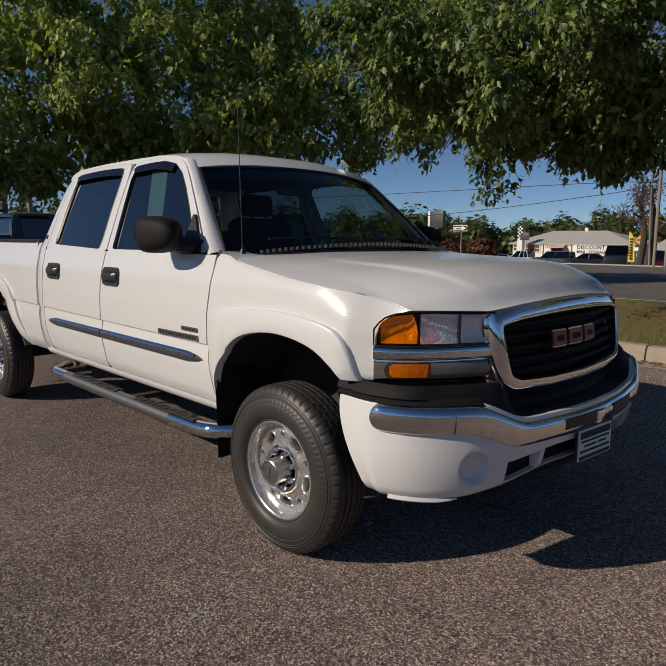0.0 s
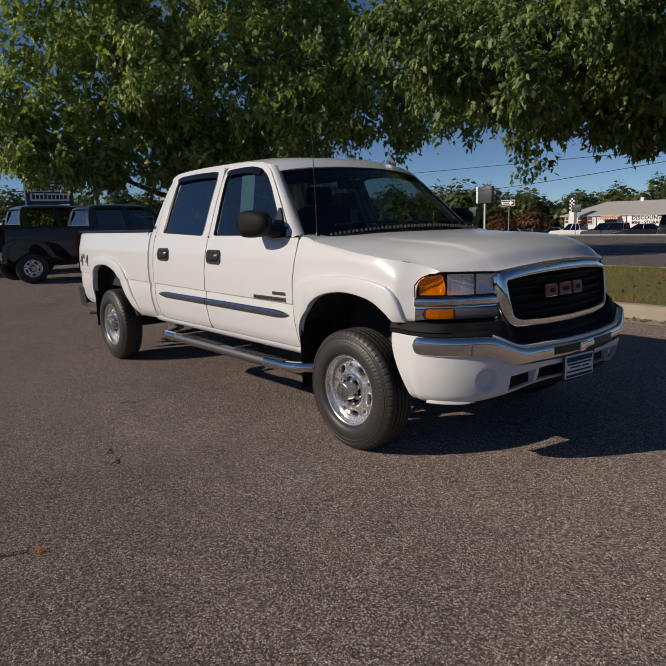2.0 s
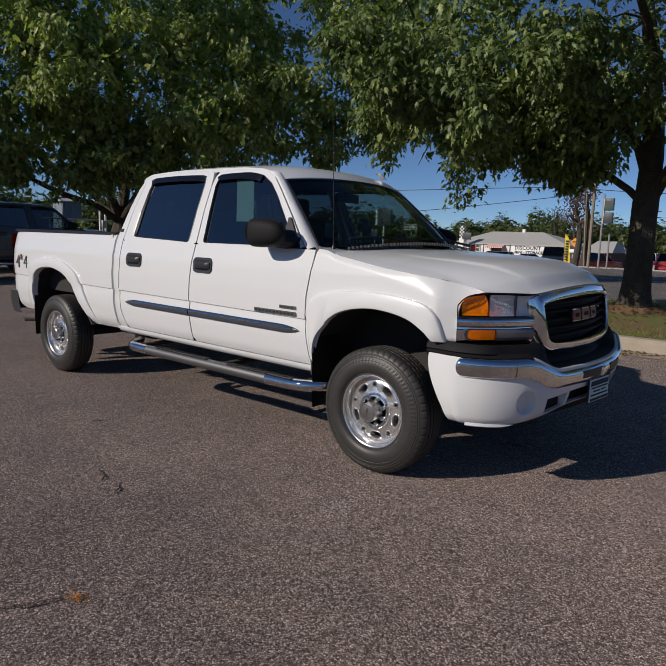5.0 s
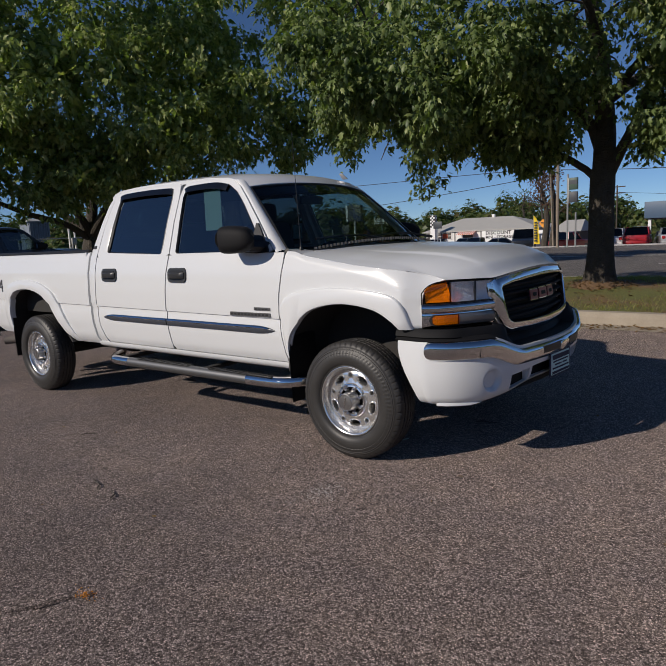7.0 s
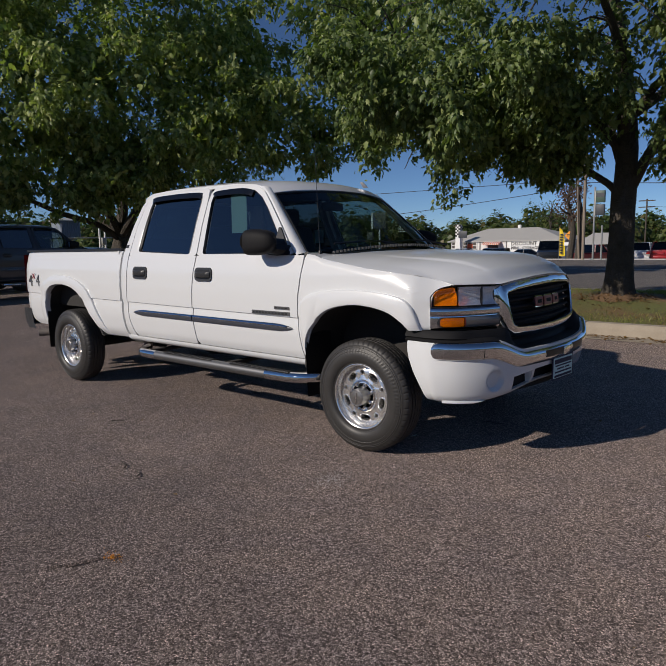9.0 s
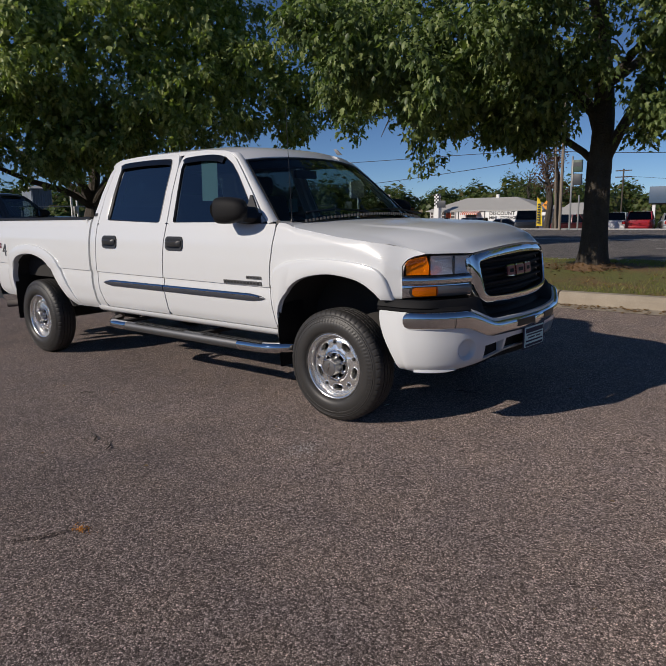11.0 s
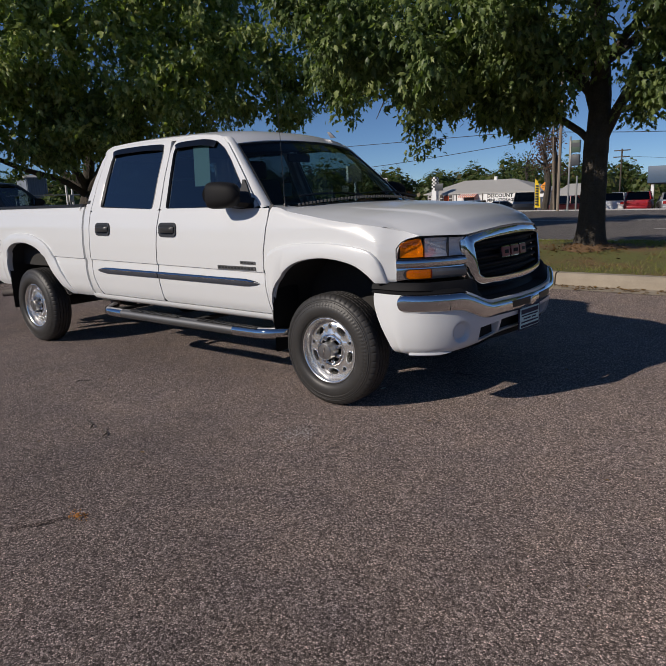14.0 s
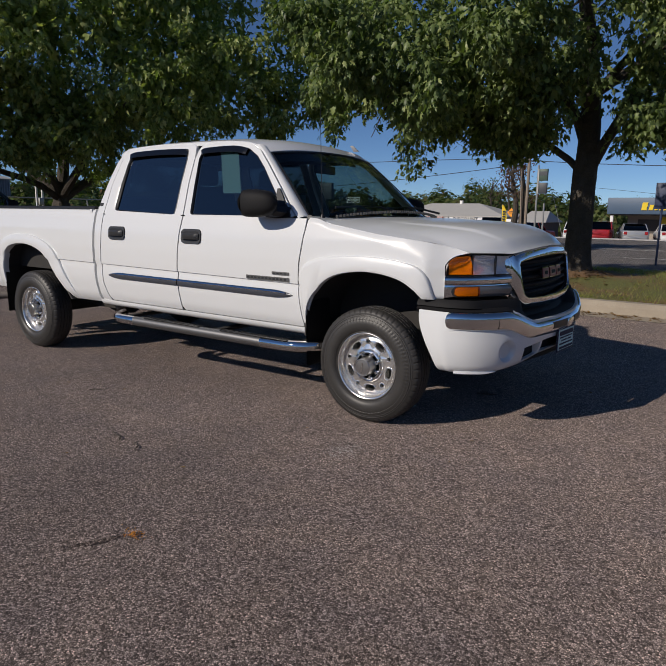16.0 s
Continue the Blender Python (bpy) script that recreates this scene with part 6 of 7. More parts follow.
def near_tree():
    x, y, z0 = -0.84, 7.8, 0.33
    t = empty("shade_tree", Matrix.Identity(4), "large shade tree with lobed green leaves on a grass verge", "tree")
    part("trunk", trunk_bm(x, y, z0, 0.226, 2.5, (0.012, 0.0)), BARK, t, "thick dark furrowed trunk")
    starts = [((x + 0.02, y, 2.10), (x - 0.28, y - 0.02, 2.40), (x - 1.0, y - 0.3, 2.85), (x - 2.8, y - 1.0, 3.5), (x - 4.6, y - 1.6, 3.8), 0.066, 0.02),
              ((x + 0.02, y, 1.95), (x + 0.22, y, 2.50), (x + 0.62, y - 0.1, 3.2), (x + 1.4, y - 0.2, 5.0), (x + 1.9, y, 6.6), 0.105, 0.03),
              ((x + 0.02, y, 2.0), (x + 0.03, y + 0.03, 3.2), (x - 0.15, y + 0.1, 4.6), (x - 0.4, y, 6.2), (x - 0.5, y, 8.2), 0.205, 0.03),
              ((x, y, 2.9), (x - 0.7, y - 0.3, 3.7), (x - 2.0, y - 0.8, 4.6), (x - 3.4, y - 1.4, 5.2), (x - 4.8, y - 1.8, 5.6), 0.10, 0.02),
              ((x + 0.05, y, 3.5), (x + 1.0, y - 0.6, 4.2), (x + 2.3, y - 1.3, 4.6), (x + 3.6, y - 2.0, 4.7), (x + 4.6, y - 2.4, 4.4), 0.07, 0.02),
              ((x, y, 3.2), (x + 0.2, y - 0.9, 4.0), (x + 0.2, y - 2.0, 4.8), (x, y - 3.2, 5.4), (x - 0.2, y - 4.2, 5.5), 0.09, 0.02),
              ((x, y, 2.6), (x - 0.5, y + 0.9, 3.4), (x - 1.2, y + 2.2, 4.2), (x - 2.0, y + 3.4, 4.8), (x - 2.6, y + 4.2, 5.0), 0.10, 0.02),
              ((x + 0.05, y, 3.5), (x + 0.8, y + 0.9, 4.2), (x + 2.0, y + 1.8, 4.6), (x + 3.0, y + 2.6, 5.0), (x + 3.8, y + 3.2, 5.2), 0.09, 0.02)]
    rr = np.random.default_rng(5)
    for *pts, a, b in starts:
        part("limb", limb(pts, a, b), BARK, t)
        line = spline(pts, 12)
        bm = bmesh.new()
        for k in (4, 5, 6, 7, 8, 9, 10):
            for s in (0, 1):
                d = np.array((rr.normal(0, 1), rr.normal(0, 1), rr.normal(0.25, 0.5)))
                d = d / np.linalg.norm(d) * rr.uniform(0.8, 1.7)
                p = line[k]
                bm = join_bm(bm, limb([p, p + d * 0.5 + np.array((0, 0, 0.1)), p + d + np.array((0, 0, -0.1))], 0.022, 0.006, 5, 6))
        tagged(part("twig_spray", bm, BARK, t), kind="stuff")
    lumps = [(-4.2, 6.0, 3.5, 1.6, 1.2, 1.0, 150), (-5.45, 5.8, 3.5, 1.15, 1.0, 1.0, 110), (-3.0, 5.2, 3.4, 1.1, 1.0, 0.9, 90), (-4.9, 5.1, 4.8, 1.5, 1.3, 1.0, 125),
             (-5.7, 5.9, 5.4, 1.2, 1.4, 1.0, 100), (-1.9, 4.5, 5.1, 1.5, 1.2, 0.9, 75), (-3.8, 6.5, 6.3, 2.1, 1.7, 0.9, 105), (-1.6, 6.6, 6.4, 2.0, 1.8, 1.1, 130), (-0.6, 4.9, 4.4, 1.2, 1.0, 0.8, 70),
             (0.7, 5.6, 4.4, 1.4, 1.2, 0.9, 110), (2.0, 5.2, 4.0, 1.3, 1.0, 0.9, 90), (0.2, 7.8, 5.4, 1.6, 1.6, 1.0, 60), (2.2, 7.2, 5.4, 1.7, 1.6, 1.1, 60), (-0.5, 7.6, 7.6, 2.2, 2.0, 1.2, 80),
             (-3.4, 8.2, 4.6, 1.6, 1.5, 0.9, 40), (-4.4, 10.2, 5.0, 1.8, 1.6, 1.1, 40), (-2.6, 8.0, 8.6, 2.6, 2.2, 1.2, 90), (1.6, 9.9, 5.6, 1.9, 1.6, 1.2, 40), (-1.9, 6.9, 3.35, 0.9, 0.6, 0.35, 26),
             (-5.1, 7.1, 2.75, 1.2, 0.9, 0.6, 80), (-3.6, 7.6, 3.1, 0.9, 0.7, 0.6, 50), (3.6, 5.0, 3.5, 1.0, 0.9, 0.8, 60), (4.4, 5.6, 4.6, 1.4, 1.3, 1.1, 80), (-3.55, 4.1, 3.3, 1.0, 0.8, 0.6, 50), (-2.6, 4.6, 3.5, 0.9, 0.8, 0.6, 45), (-0.45, 7.1, 3.4, 0.9, 0.9, 0.6, 55), (-1.6, 6.6, 3.3, 0.9, 0.8, 0.55, 55), (0.6, 6.6, 3.5, 1.0, 0.9, 0.6, 50), (-3.35, 6.5, 2.65, 0.9, 0.7, 0.45, 65), (-2.45, 6.3, 2.72, 0.8, 0.7, 0.45, 45), (-4.3, 6.4, 2.7, 0.8, 0.7, 0.45, 55), (-0.75, 6.6, 2.65, 0.5, 0.5, 0.35, 22), (-1.55, 6.4, 4.85, 1.2, 1.0, 0.8, 62), (-0.9, 7.4, 5.3, 1.2, 1.1, 0.8, 45)]
    lumps = [(a + 1.05, b + 0.3, c + 0.15 + (0.40 if c < 3.55 else 0.28 if c < 4.5 else 0.0), *rest[:3], int(rest[3] * (0.8 if c < 4.5 else 0.62))) for a, b, c, *rest in lumps]
    lumps += [(0.30, 7.15, 3.05, 0.5, 0.4, 0.35, 24), (-0.75, 7.1, 3.35, 0.7, 0.5, 0.35, 40), (-1.85, 7.1, 2.95, 0.6, 0.5, 0.35, 30), (-2.6, 7.0, 2.95, 0.6, 0.5, 0.35, 34), (-3.6, 6.9, 2.9, 0.7, 0.5, 0.4, 36),
              (-3.4, 5.4, 3.25, 0.7, 0.4, 0.35, 24), (-2.2, 5.6, 3.15, 0.7, 0.4, 0.35, 22), (-4.4, 5.6, 3.35, 0.7, 0.4, 0.35, 24), (-1.2, 5.8, 3.25, 0.6, 0.4, 0.3, 16), (-2.6, 4.0, 3.35, 0.7, 0.6, 0.45, 34), (-3.3, 3.5, 3.9, 0.7, 0.6, 0.45, 28)]
    crown("crown", t, lumps, 0.112, (LEAF, LEAF_TRIS), LEAVES, 11, (-0.9, 7.8, 4.4), 1.25, 1.0, 0.10, 1)
    return t


def left_tree():
    x, y, z0 = -18.5, 8.5, 0.25
    t = empty("shade_tree", Matrix.Identity(4), "wide spreading shade tree with a short thick trunk and low limbs", "tree")
    part("trunk", trunk_bm(x, y, z0, 0.36, 1.75), BARK, t, "short thick dark trunk")
    starts = [((x, y, 1.7), (x + 0.2, y - 1.0, 2.25), (x + 0.4, y - 2.4, 2.6), (x + 0.8, y - 4.2, 3.2), (x + 1.0, y - 6.0, 3.7), 0.12, 0.03),
              ((x, y, 1.8), (x + 0.2, y - 0.5, 2.6), (x + 0.5, y - 1.5, 3.6), (x + 1.0, y - 2.8, 5.0), (x + 1.4, y - 4.0, 6.4), 0.18, 0.03),
              ((x, y, 1.8), (x, y + 0.2, 3.0), (x + 0.1, y + 0.2, 4.4), (x, y, 6.4), (x, y, 9.0), 0.22, 0.03),
              ((x, y, 1.7), (x + 0.2, y + 0.8, 2.3), (x + 0.6, y + 2.2, 3.0), (x + 1.0, y + 3.8, 4.0), (x + 1.2, y + 5.0, 5.0), 0.18, 0.03),
              ((x, y, 1.8), (x + 1.0, y, 2.6), (x + 2.4, y - 0.3, 3.4), (x + 4.0, y - 0.6, 4.2), (x + 5.4, y - 0.8, 4.6), 0.16, 0.03),
              ((x, y, 1.8), (x - 1.0, y - 0.6, 2.8), (x - 2.4, y - 1.4, 3.8), (x - 4.0, y - 2.0, 4.8), (x - 5.2, y - 2.4, 5.4), 0.15, 0.03)]
    for *pts, a, b in starts:
        part("limb", limb(pts, a, b), BARK, t)
    lumps = [(-15.6, 2.6, 3.9, 1.8, 1.8, 1.2, 150), (-15.2, 4.6, 3.8, 1.8, 1.6, 1.2, 150), (-14.6, 6.6, 4.0, 1.8, 1.6, 1.3, 150), (-13.6, 8.4, 4.2, 1.8, 1.6, 1.4, 140), (-12.6, 9.8, 4.6, 1.8, 1.6, 1.5, 130), (-12.0, 7.4, 4.6, 1.6, 1.6, 1.4, 120),
             (-14.4, 3.6, 5.8, 2.0, 1.8, 1.4, 160), (-13.4, 5.8, 6.2, 2.0, 1.8, 1.5, 160), (-12.6, 8.2, 6.6, 2.0, 1.8, 1.5, 150), (-13.0, 10.6, 6.8, 2.2, 2.0, 1.8, 130),
             (-15.9, 1.9, 5.2, 1.5, 1.5, 1.2, 90), (-15.6, 3.0, 7.8, 2.4, 2.2, 1.6, 170), (-14.4, 6.0, 8.4, 2.6, 2.4, 1.6, 180), (-13.6, 9.0, 8.8, 2.6, 2.4, 1.8, 170), (-16.8, 6.6, 5.6, 2.4, 2.2, 1.6, 120),
             (-15.6, 3.4, 10.2, 2.4, 2.4, 1.4, 100), (-14.6, 7.0, 10.6, 2.6, 2.6, 1.4, 110), (-16.2, 11.6, 5.6, 2.0, 2.0, 1.6, 110), (-11.0, 9.6, 5.4, 1.2, 1.4, 1.3, 90), (-14.2, 5.6, 3.2, 1.6, 2.0, 0.7, 90), (-14.6, 8.6, 2.6, 1.4, 1.6, 0.5, 40), (-15.2, 5.2, 2.75, 1.3, 1.5, 0.55, 50), (-11.2, 11.6, 4.3, 1.6, 1.5, 0.9, 95), (-10.4, 12.4, 5.8, 1.6, 1.5, 1.2, 110), (-10.2, 12.0, 7.6, 1.8, 1.7, 1.3, 120), (-11.0, 11.4, 9.4, 2.0, 1.8, 1.3, 110), (-9.3, 12.8, 4.8, 1.0, 1.0, 0.8, 50), (-9.2, 13.0, 6.6, 1.2, 1.2, 1.0, 60), (-8.6, 13.4, 8.4, 1.4, 1.4, 1.2, 70),
             (-15.9, 1.0, 6.6, 1.2, 1.1, 1.1, 60), (-16.0, 0.6, 8.4, 1.2, 1.1, 1.0, 50)]
    lumps = [(a - 1.3, b + 0.9, c + 0.35, *rest[:3], int(rest[3] * 0.72)) for a, b, c, *rest in lumps]
    lumps += [(-16.5, 1.5, 4.5, 0.9, 0.8, 1.1, 60), (-16.5, 2.1, 3.6, 1.0, 0.8, 0.6, 56), (-16.4, 3.5, 3.5, 1.0, 0.9, 0.6, 50), (-15.3, 6.4, 4.1, 0.8, 1.1, 0.9, 60), (-18.5, 5.5, 8.0, 2.5, 2.5, 2.0, 110), (-17.5, 10.0, 8.0, 2.5, 2.5, 2.0, 110), (-15.5, 12.5, 7.5, 2.0, 2.0, 2.0, 90)]
    crown("crown", t, lumps, 0.165, (LEAF, LEAF_TRIS), OLIVE, 12, (-17.3, 7.4, 4.5), 0.62, 1.40, -0.05, 4)
    return t


near_tree()
left_tree()
mound = part("mulch_mound", loft([[(-0.84 + (0.10 + q) * math.cos(a) * (1 + 0.12 * math.sin(3 * a)), 7.75 + (0.10 + q) * math.sin(a) * (1 + 0.1 * math.sin(2 * a + 1)), 0.30 + 0.15 * math.exp(-(q / 0.38) ** 2) - 0.05 * q + 0.012 * math.sin(9 * a + 7 * q)) for a in np.linspace(0, math.tau, 28, endpoint=False)] for q in (0.0, 0.15, 0.3, 0.42, 0.55, 0.66, 0.75)], close=True), MULCH)
tagged(mound, "low mound of brown mulch and soil round the trunk", "mulch")
r = np.random.default_rng(61)
n = 420
q, a = 0.28 + 0.55 * r.uniform(0, 1, n) ** 0.9, r.uniform(0, math.tau, n)
pts = np.stack([-0.84 + q * np.cos(a), 7.75 + q * np.sin(a), 0.325 + 0.15 * np.exp(-(q / 0.42) ** 2)], 1)
nr = r.normal(0, 0.35, (n, 3)) + np.array((0, 0, 1.0))
scatter_mesh("mulch_leaves", LEAF, LEAF_TRIS, pts, frames_from(nr, r.normal(0, 1, (n, 3))), r.uniform(0.03, 0.07, n), LITTER, "brown fallen leaves heaped round the trunk", "leaves")


def far_woods(name, spots, leaf, mat, seed, label, dense=480):
    """Far trees as drifts of leaf clumps: spots of (x, y, ground, height, half width)."""
    r = np.random.default_rng(seed)
    P, N, S = [], [], []
    for x, y, z, h, w in spots:
        for k, lo, hi, size in ((int(dense * w), 0.35, 1.0, 1.0), (int(dense * w * 0.30), 0.0, 0.85, 5.0)):
            d = r.normal(0, 1, (k, 3))
            d /= np.linalg.norm(d, axis=1, keepdims=True)
            u = r.uniform(lo, hi, (k, 1)) ** 0.6
            lump = 1 + 0.24 * np.sin(d[:, :1] * 5 + x) * np.cos(d[:, 1:2] * 4 + y) + 0.10 * np.sin(d[:, 2:] * 9 + x * 3)
            P.append(np.array((x, y, z + h * 0.52)) + d * u * lump * np.array((w, w, h * 0.47)))
            N.append(d + r.normal(0, 0.33, (k, 3)) + np.array((0, 0, 0.4)))
            S.append(r.uniform(0.6, 1.3, k) * max(leaf, min(leaf * size, 0.9)))
    P, N = np.vstack(P), np.vstack(N)
    T = r.normal(0, 1, P.shape) - np.array((0, 0, 0.6))
    return scatter_mesh(name, [(0, 0, 0), (0.42, 0.45, 0.05), (0, 1.0, -0.05), (-0.42, 0.5, 0.05)], [(0, 1, 2), (0, 2, 3)], P, frames_from(N, T), np.concatenate(S), mat, label, "woods")


r = np.random.default_rng(21)
spots = []
for k in range(140):
    a = 80 + 122 * k / 139 + r.uniform(-0.7, 0.7)
    d = r.uniform(100, 128)
    x, y = d * math.cos(radians(a)), d * math.sin(radians(a))
    tall = float(np.interp(a, [80, 100, 104, 111, 116, 140, 160, 205], [5.4, 5.9, 6.6, 7.6, 8.6, 8.6, 7.2, 6.2]))
    spots.append((x, y, land(y), tall * r.uniform(0.6, 1.2) * d / 105, r.uniform(2.4, 4.4)))
    if k % 2:
        spots.append((x * 0.96, y * 0.96, land(y), tall * r.uniform(0.4, 0.65), r.uniform(2.5, 4)))
far_woods("woods", spots, 0.18, WOODS, 22, "dark green woods behind the road", 640)
# Unseen trees behind the camera, added to cut sky fill and feed reflections.
spots = []
for k in range(110):
    a = 204 + 234 * k / 109 + r.uniform(-0.8, 0.8)
    d = r.uniform(85, 110)
    spots.append((d * math.cos(radians(a)), d * math.sin(radians(a)), 0.0, r.uniform(7, 11), r.uniform(3.5, 5.5)))
far_woods("woods", spots, 1.1, WOODS, 25, "unseen ring of dark green trees added around the lot", 60)
spots = [(-45.5 - k * 1.9 + r.uniform(-0.6, 0.6), 72 + r.uniform(-2, 2), land(72), r.uniform(2.6, 3.6), r.uniform(1.2, 2.0)) for k in range(4)]
far_woods("russet_shrubs", spots, 0.4, RUSSET, 23, "russet shrubs beside the storage building")
spots = [(-44 + r.uniform(-2, 2), 22.5 + k * 2.6, 0.0, r.uniform(2.0, 3.2), r.uniform(1.6, 2.4)) for k in range(6)]
far_woods("shrubs", spots, 0.3, WOODS, 24, "round green shrubs on a far lot")


# ---- parked vehicles ----
# Two long pale lines flat on the ground under the dark pickups.
for x in (-16.5, -20.1):
    mesh_object("bay_line", [(x - 0.06, 1.4, 0.006), (x + 0.06, 1.4, 0.006), (x + 0.06, 7.0, 0.006), (x - 0.06, 7.0, 0.006)], [(0, 1, 2, 3)], LINEPAINT, smooth=0)
    tagged(bpy.context.scene.collection.objects[-1], "long pale line on the ground under a dark pickup", "bay line", kind="structure")
dark_truck = truck("pickup_truck", pose(-16.3, 5.86, 0, 0, 0, 90) @ Matrix.Scale(1.07, 4), DARKGREY, "dark grey long-bed pickup parked side-on beyond the lot", False)
# its bed is half a metre longer
for ob in dark_truck.children_recursive:
    if ob.type == "EMPTY" and ob.location.x < -3:
        ob.location.x -= 0.5
    elif ob.type == "MESH" and ob.parent.location.x > -3:
        for v in ob.data.vertices:
            if v.co.x < -3.15:
                v.co.x -= 0.5
second = copy_thing(dark_truck, pose(-20.6, 5.3, 0, 0, 0, 90) @ Matrix.Scale(1.07, 4))
tagged(second, "dark grey pickup parked behind another dark pickup")


def car(name, m, paint, label, category, length, width, height, belt, hood_end, roof0, roof1, tail, bed=False):
    """A far parked car: painted body, glass cabin, roof, four wheels, lamps. Nose towards +x, middle at the origin."""
    root = empty(name, m, label, category)
    L, W = length / 2, width / 2
    xs = [-L, -L + 0.04, -L + 0.25, tail, hood_end, L - 0.35, L - 0.06, L]
    hs = [belt - 0.12, belt - 0.03, belt, belt, belt, belt - 0.09, belt - 0.2, belt - 0.35]
    ws = [0.86, 0.94, 0.99, 1, 1, 0.98, 0.92, 0.82]
    rows = []
    for x, h, w in zip(xs, hs, ws):
        rows.append([(x, W * w * a, z) for a, z in ((-0.9, 0.28), (-1, 0.40), (-1.0, 0.62), (-0.98, h - 0.10), (-0.88, h), (0.88, h), (0.98, h - 0.10), (1.0, 0.62), (1, 0.40), (0.9, 0.28))])
    part("body", loft(rows, close=True, caps=True), paint, root)
    lo, hi = belt - 0.01, height - 0.05
    base = [(tail + 0.05, lo), (hood_end, lo), (roof1, hi), (roof0, hi)]
    part("cabin_glass", loft([[(x, s * W * (0.90 if z < height - 0.1 else 0.76), z) for x, z in base] for s in (-1, 1)], close=True, caps=True), GREYGLASS, root, "dark window glass")
    part("roof", loft([[(x, W * v * 0.79, height - 0.06 + 0.05 * (1 - v * v)) for v in np.linspace(-1, 1, 7)] for x in (roof0 - 0.05, roof0 + 0.1, (roof0 + roof1) / 2, roof1 - 0.1, roof1 + 0.05)]), paint, root)
    for s in (-1, 1):
        for a, b in (((tail + 0.05), roof0), (hood_end, roof1), ((tail * 0.45 + hood_end * 0.55), (roof0 * 0.45 + roof1 * 0.55))):
            part("pillar", tube_bm([(a, s * W * 0.905, lo), (b, s * W * 0.77, hi)], 0.035, 6), paint, root)
        for x in (-L * 0.62, L * 0.62):
            w = part("wheel", lathe_bm([(0.0, s * W * 0.98), (0.18, s * W * 0.985), (0.21, s * W * 0.97), (0.23, s * W), (0.32, s * W), (0.34, s * W * 0.96), (0.34, s * W * 0.78)], 22), RUBBER, root)
            w.location = (x, 0, 0.34)
            part("rim", lathe_bm([(0.0, s * (W + 0.004)), (0.19, s * (W + 0.002)), (0.205, s * (W - 0.01))], 18), ALLOY, w)
        part("headlight", box_bm(L - 0.12, L + 0.01, *sorted((s * W * 0.5, s * W * 0.86)), belt - 0.34, belt - 0.20, 0.02), LENS, root)
        part("tail_light", box_bm(-L - 0.012, -L + 0.08, *sorted((s * W * 0.62, s * W * 0.88)), belt - 0.30, belt - 0.08, 0.02), REDLENS, root)
    part("front_bumper", box_bm(L - 0.1, L + 0.05, -W * 0.85, W * 0.85, 0.30, 0.48, 0.03), PLASTIC, root)
    part("rear_bumper", box_bm(-L - 0.05, -L + 0.1, -W * 0.85, W * 0.85, 0.32, 0.52, 0.03), paint, root)
    if bed:
        part("bed_rail", box_bm(-L + 0.05, tail, -W * 0.97, W * 0.97, belt + 0.002, belt + 0.03, 0.01), PLASTIC, root)
    return root


SUV = dict(length=5.1, width=2.0, height=1.88, belt=1.12, hood_end=1.05, roof0=-2.25, roof1=0.35, tail=-2.4)
SEDAN = dict(length=4.8, width=1.85, height=1.45, belt=0.95, hood_end=0.95, roof0=-1.0, roof1=0.25, tail=-1.75)
CROSS = dict(length=4.5, width=1.85, height=1.58, belt=0.98, hood_end=1.0, roof0=-1.45, roof1=0.3, tail=-2.05)
PICK = dict(length=5.7, width=2.0, height=1.88, belt=1.12, hood_end=1.15, roof0=-0.75, roof1=0.45, tail=-1.0, bed=True)
OFFWHITE = material("white_far_paint", (0.72, 0.72, 0.71), 0.35, spread=0.03, scale=2.0, coat=0.5)
zc = land(66.0)
car("pickup_truck", pose(-35.8, 66, zc, 0, 0, 186), OFFWHITE, "white pickup parked before the storage building", "pickup truck", **PICK)
car("suv", pose(-32.1, 66, zc, 0, 0, 184), DARKGREY, "dark sport utility vehicle parked before the storage building", "suv", **SUV)
car("pickup_truck", pose(-18.5, 50, land(50), 0, 0, -70), BLACKPAINT, "black pickup parked beside the yellow flag", "pickup truck", **PICK)
car("sedan", pose(-39.6, 68, land(68), 0, 0, 180), BLACKPAINT, "black sedan parked in a row", "sedan", **SEDAN)
car("suv", pose(-45.5, 68, land(68), 0, 0, 180), BLACKPAINT, "black wagon parked near the shrubs", "suv", **SEDAN)
car("sedan", pose(-24.6, 58, land(58), 0, 0, 200), BLACKPAINT, "low black sedan parked beside a black pickup", "sedan", **SEDAN)
car("pickup_truck", pose(-18.0, 60, land(60), 0, 0, 72), REDPAINT, "red pickup parked behind the poles", "pickup truck", **PICK)
car("hatchback", pose(-8.85, 48, land(48), 0, 0, 99), REDPAINT, "red hatchback seen from behind on the rental lot", "hatchback", **CROSS)
car("suv", pose(-10.85, 49, land(49), 0, 0, 99), OFFWHITE, "white crossover on the rental lot", "suv", **CROSS)
car("sedan", pose(-6.55, 48, land(48), 0, 0, 104), SILVER, "silver sedan on the rental lot", "sedan", **SEDAN)
car("sedan", pose(-4.1, 48.5, land(48), 0, 0, 104), OFFWHITE, "white sedan on the rental lot", "sedan", **SEDAN)
car("sedan", pose(-7.9, 54.0, land(54), 0, 0, 104), BLACKPAINT, "black sedan on the rental lot", "sedan", **SEDAN)


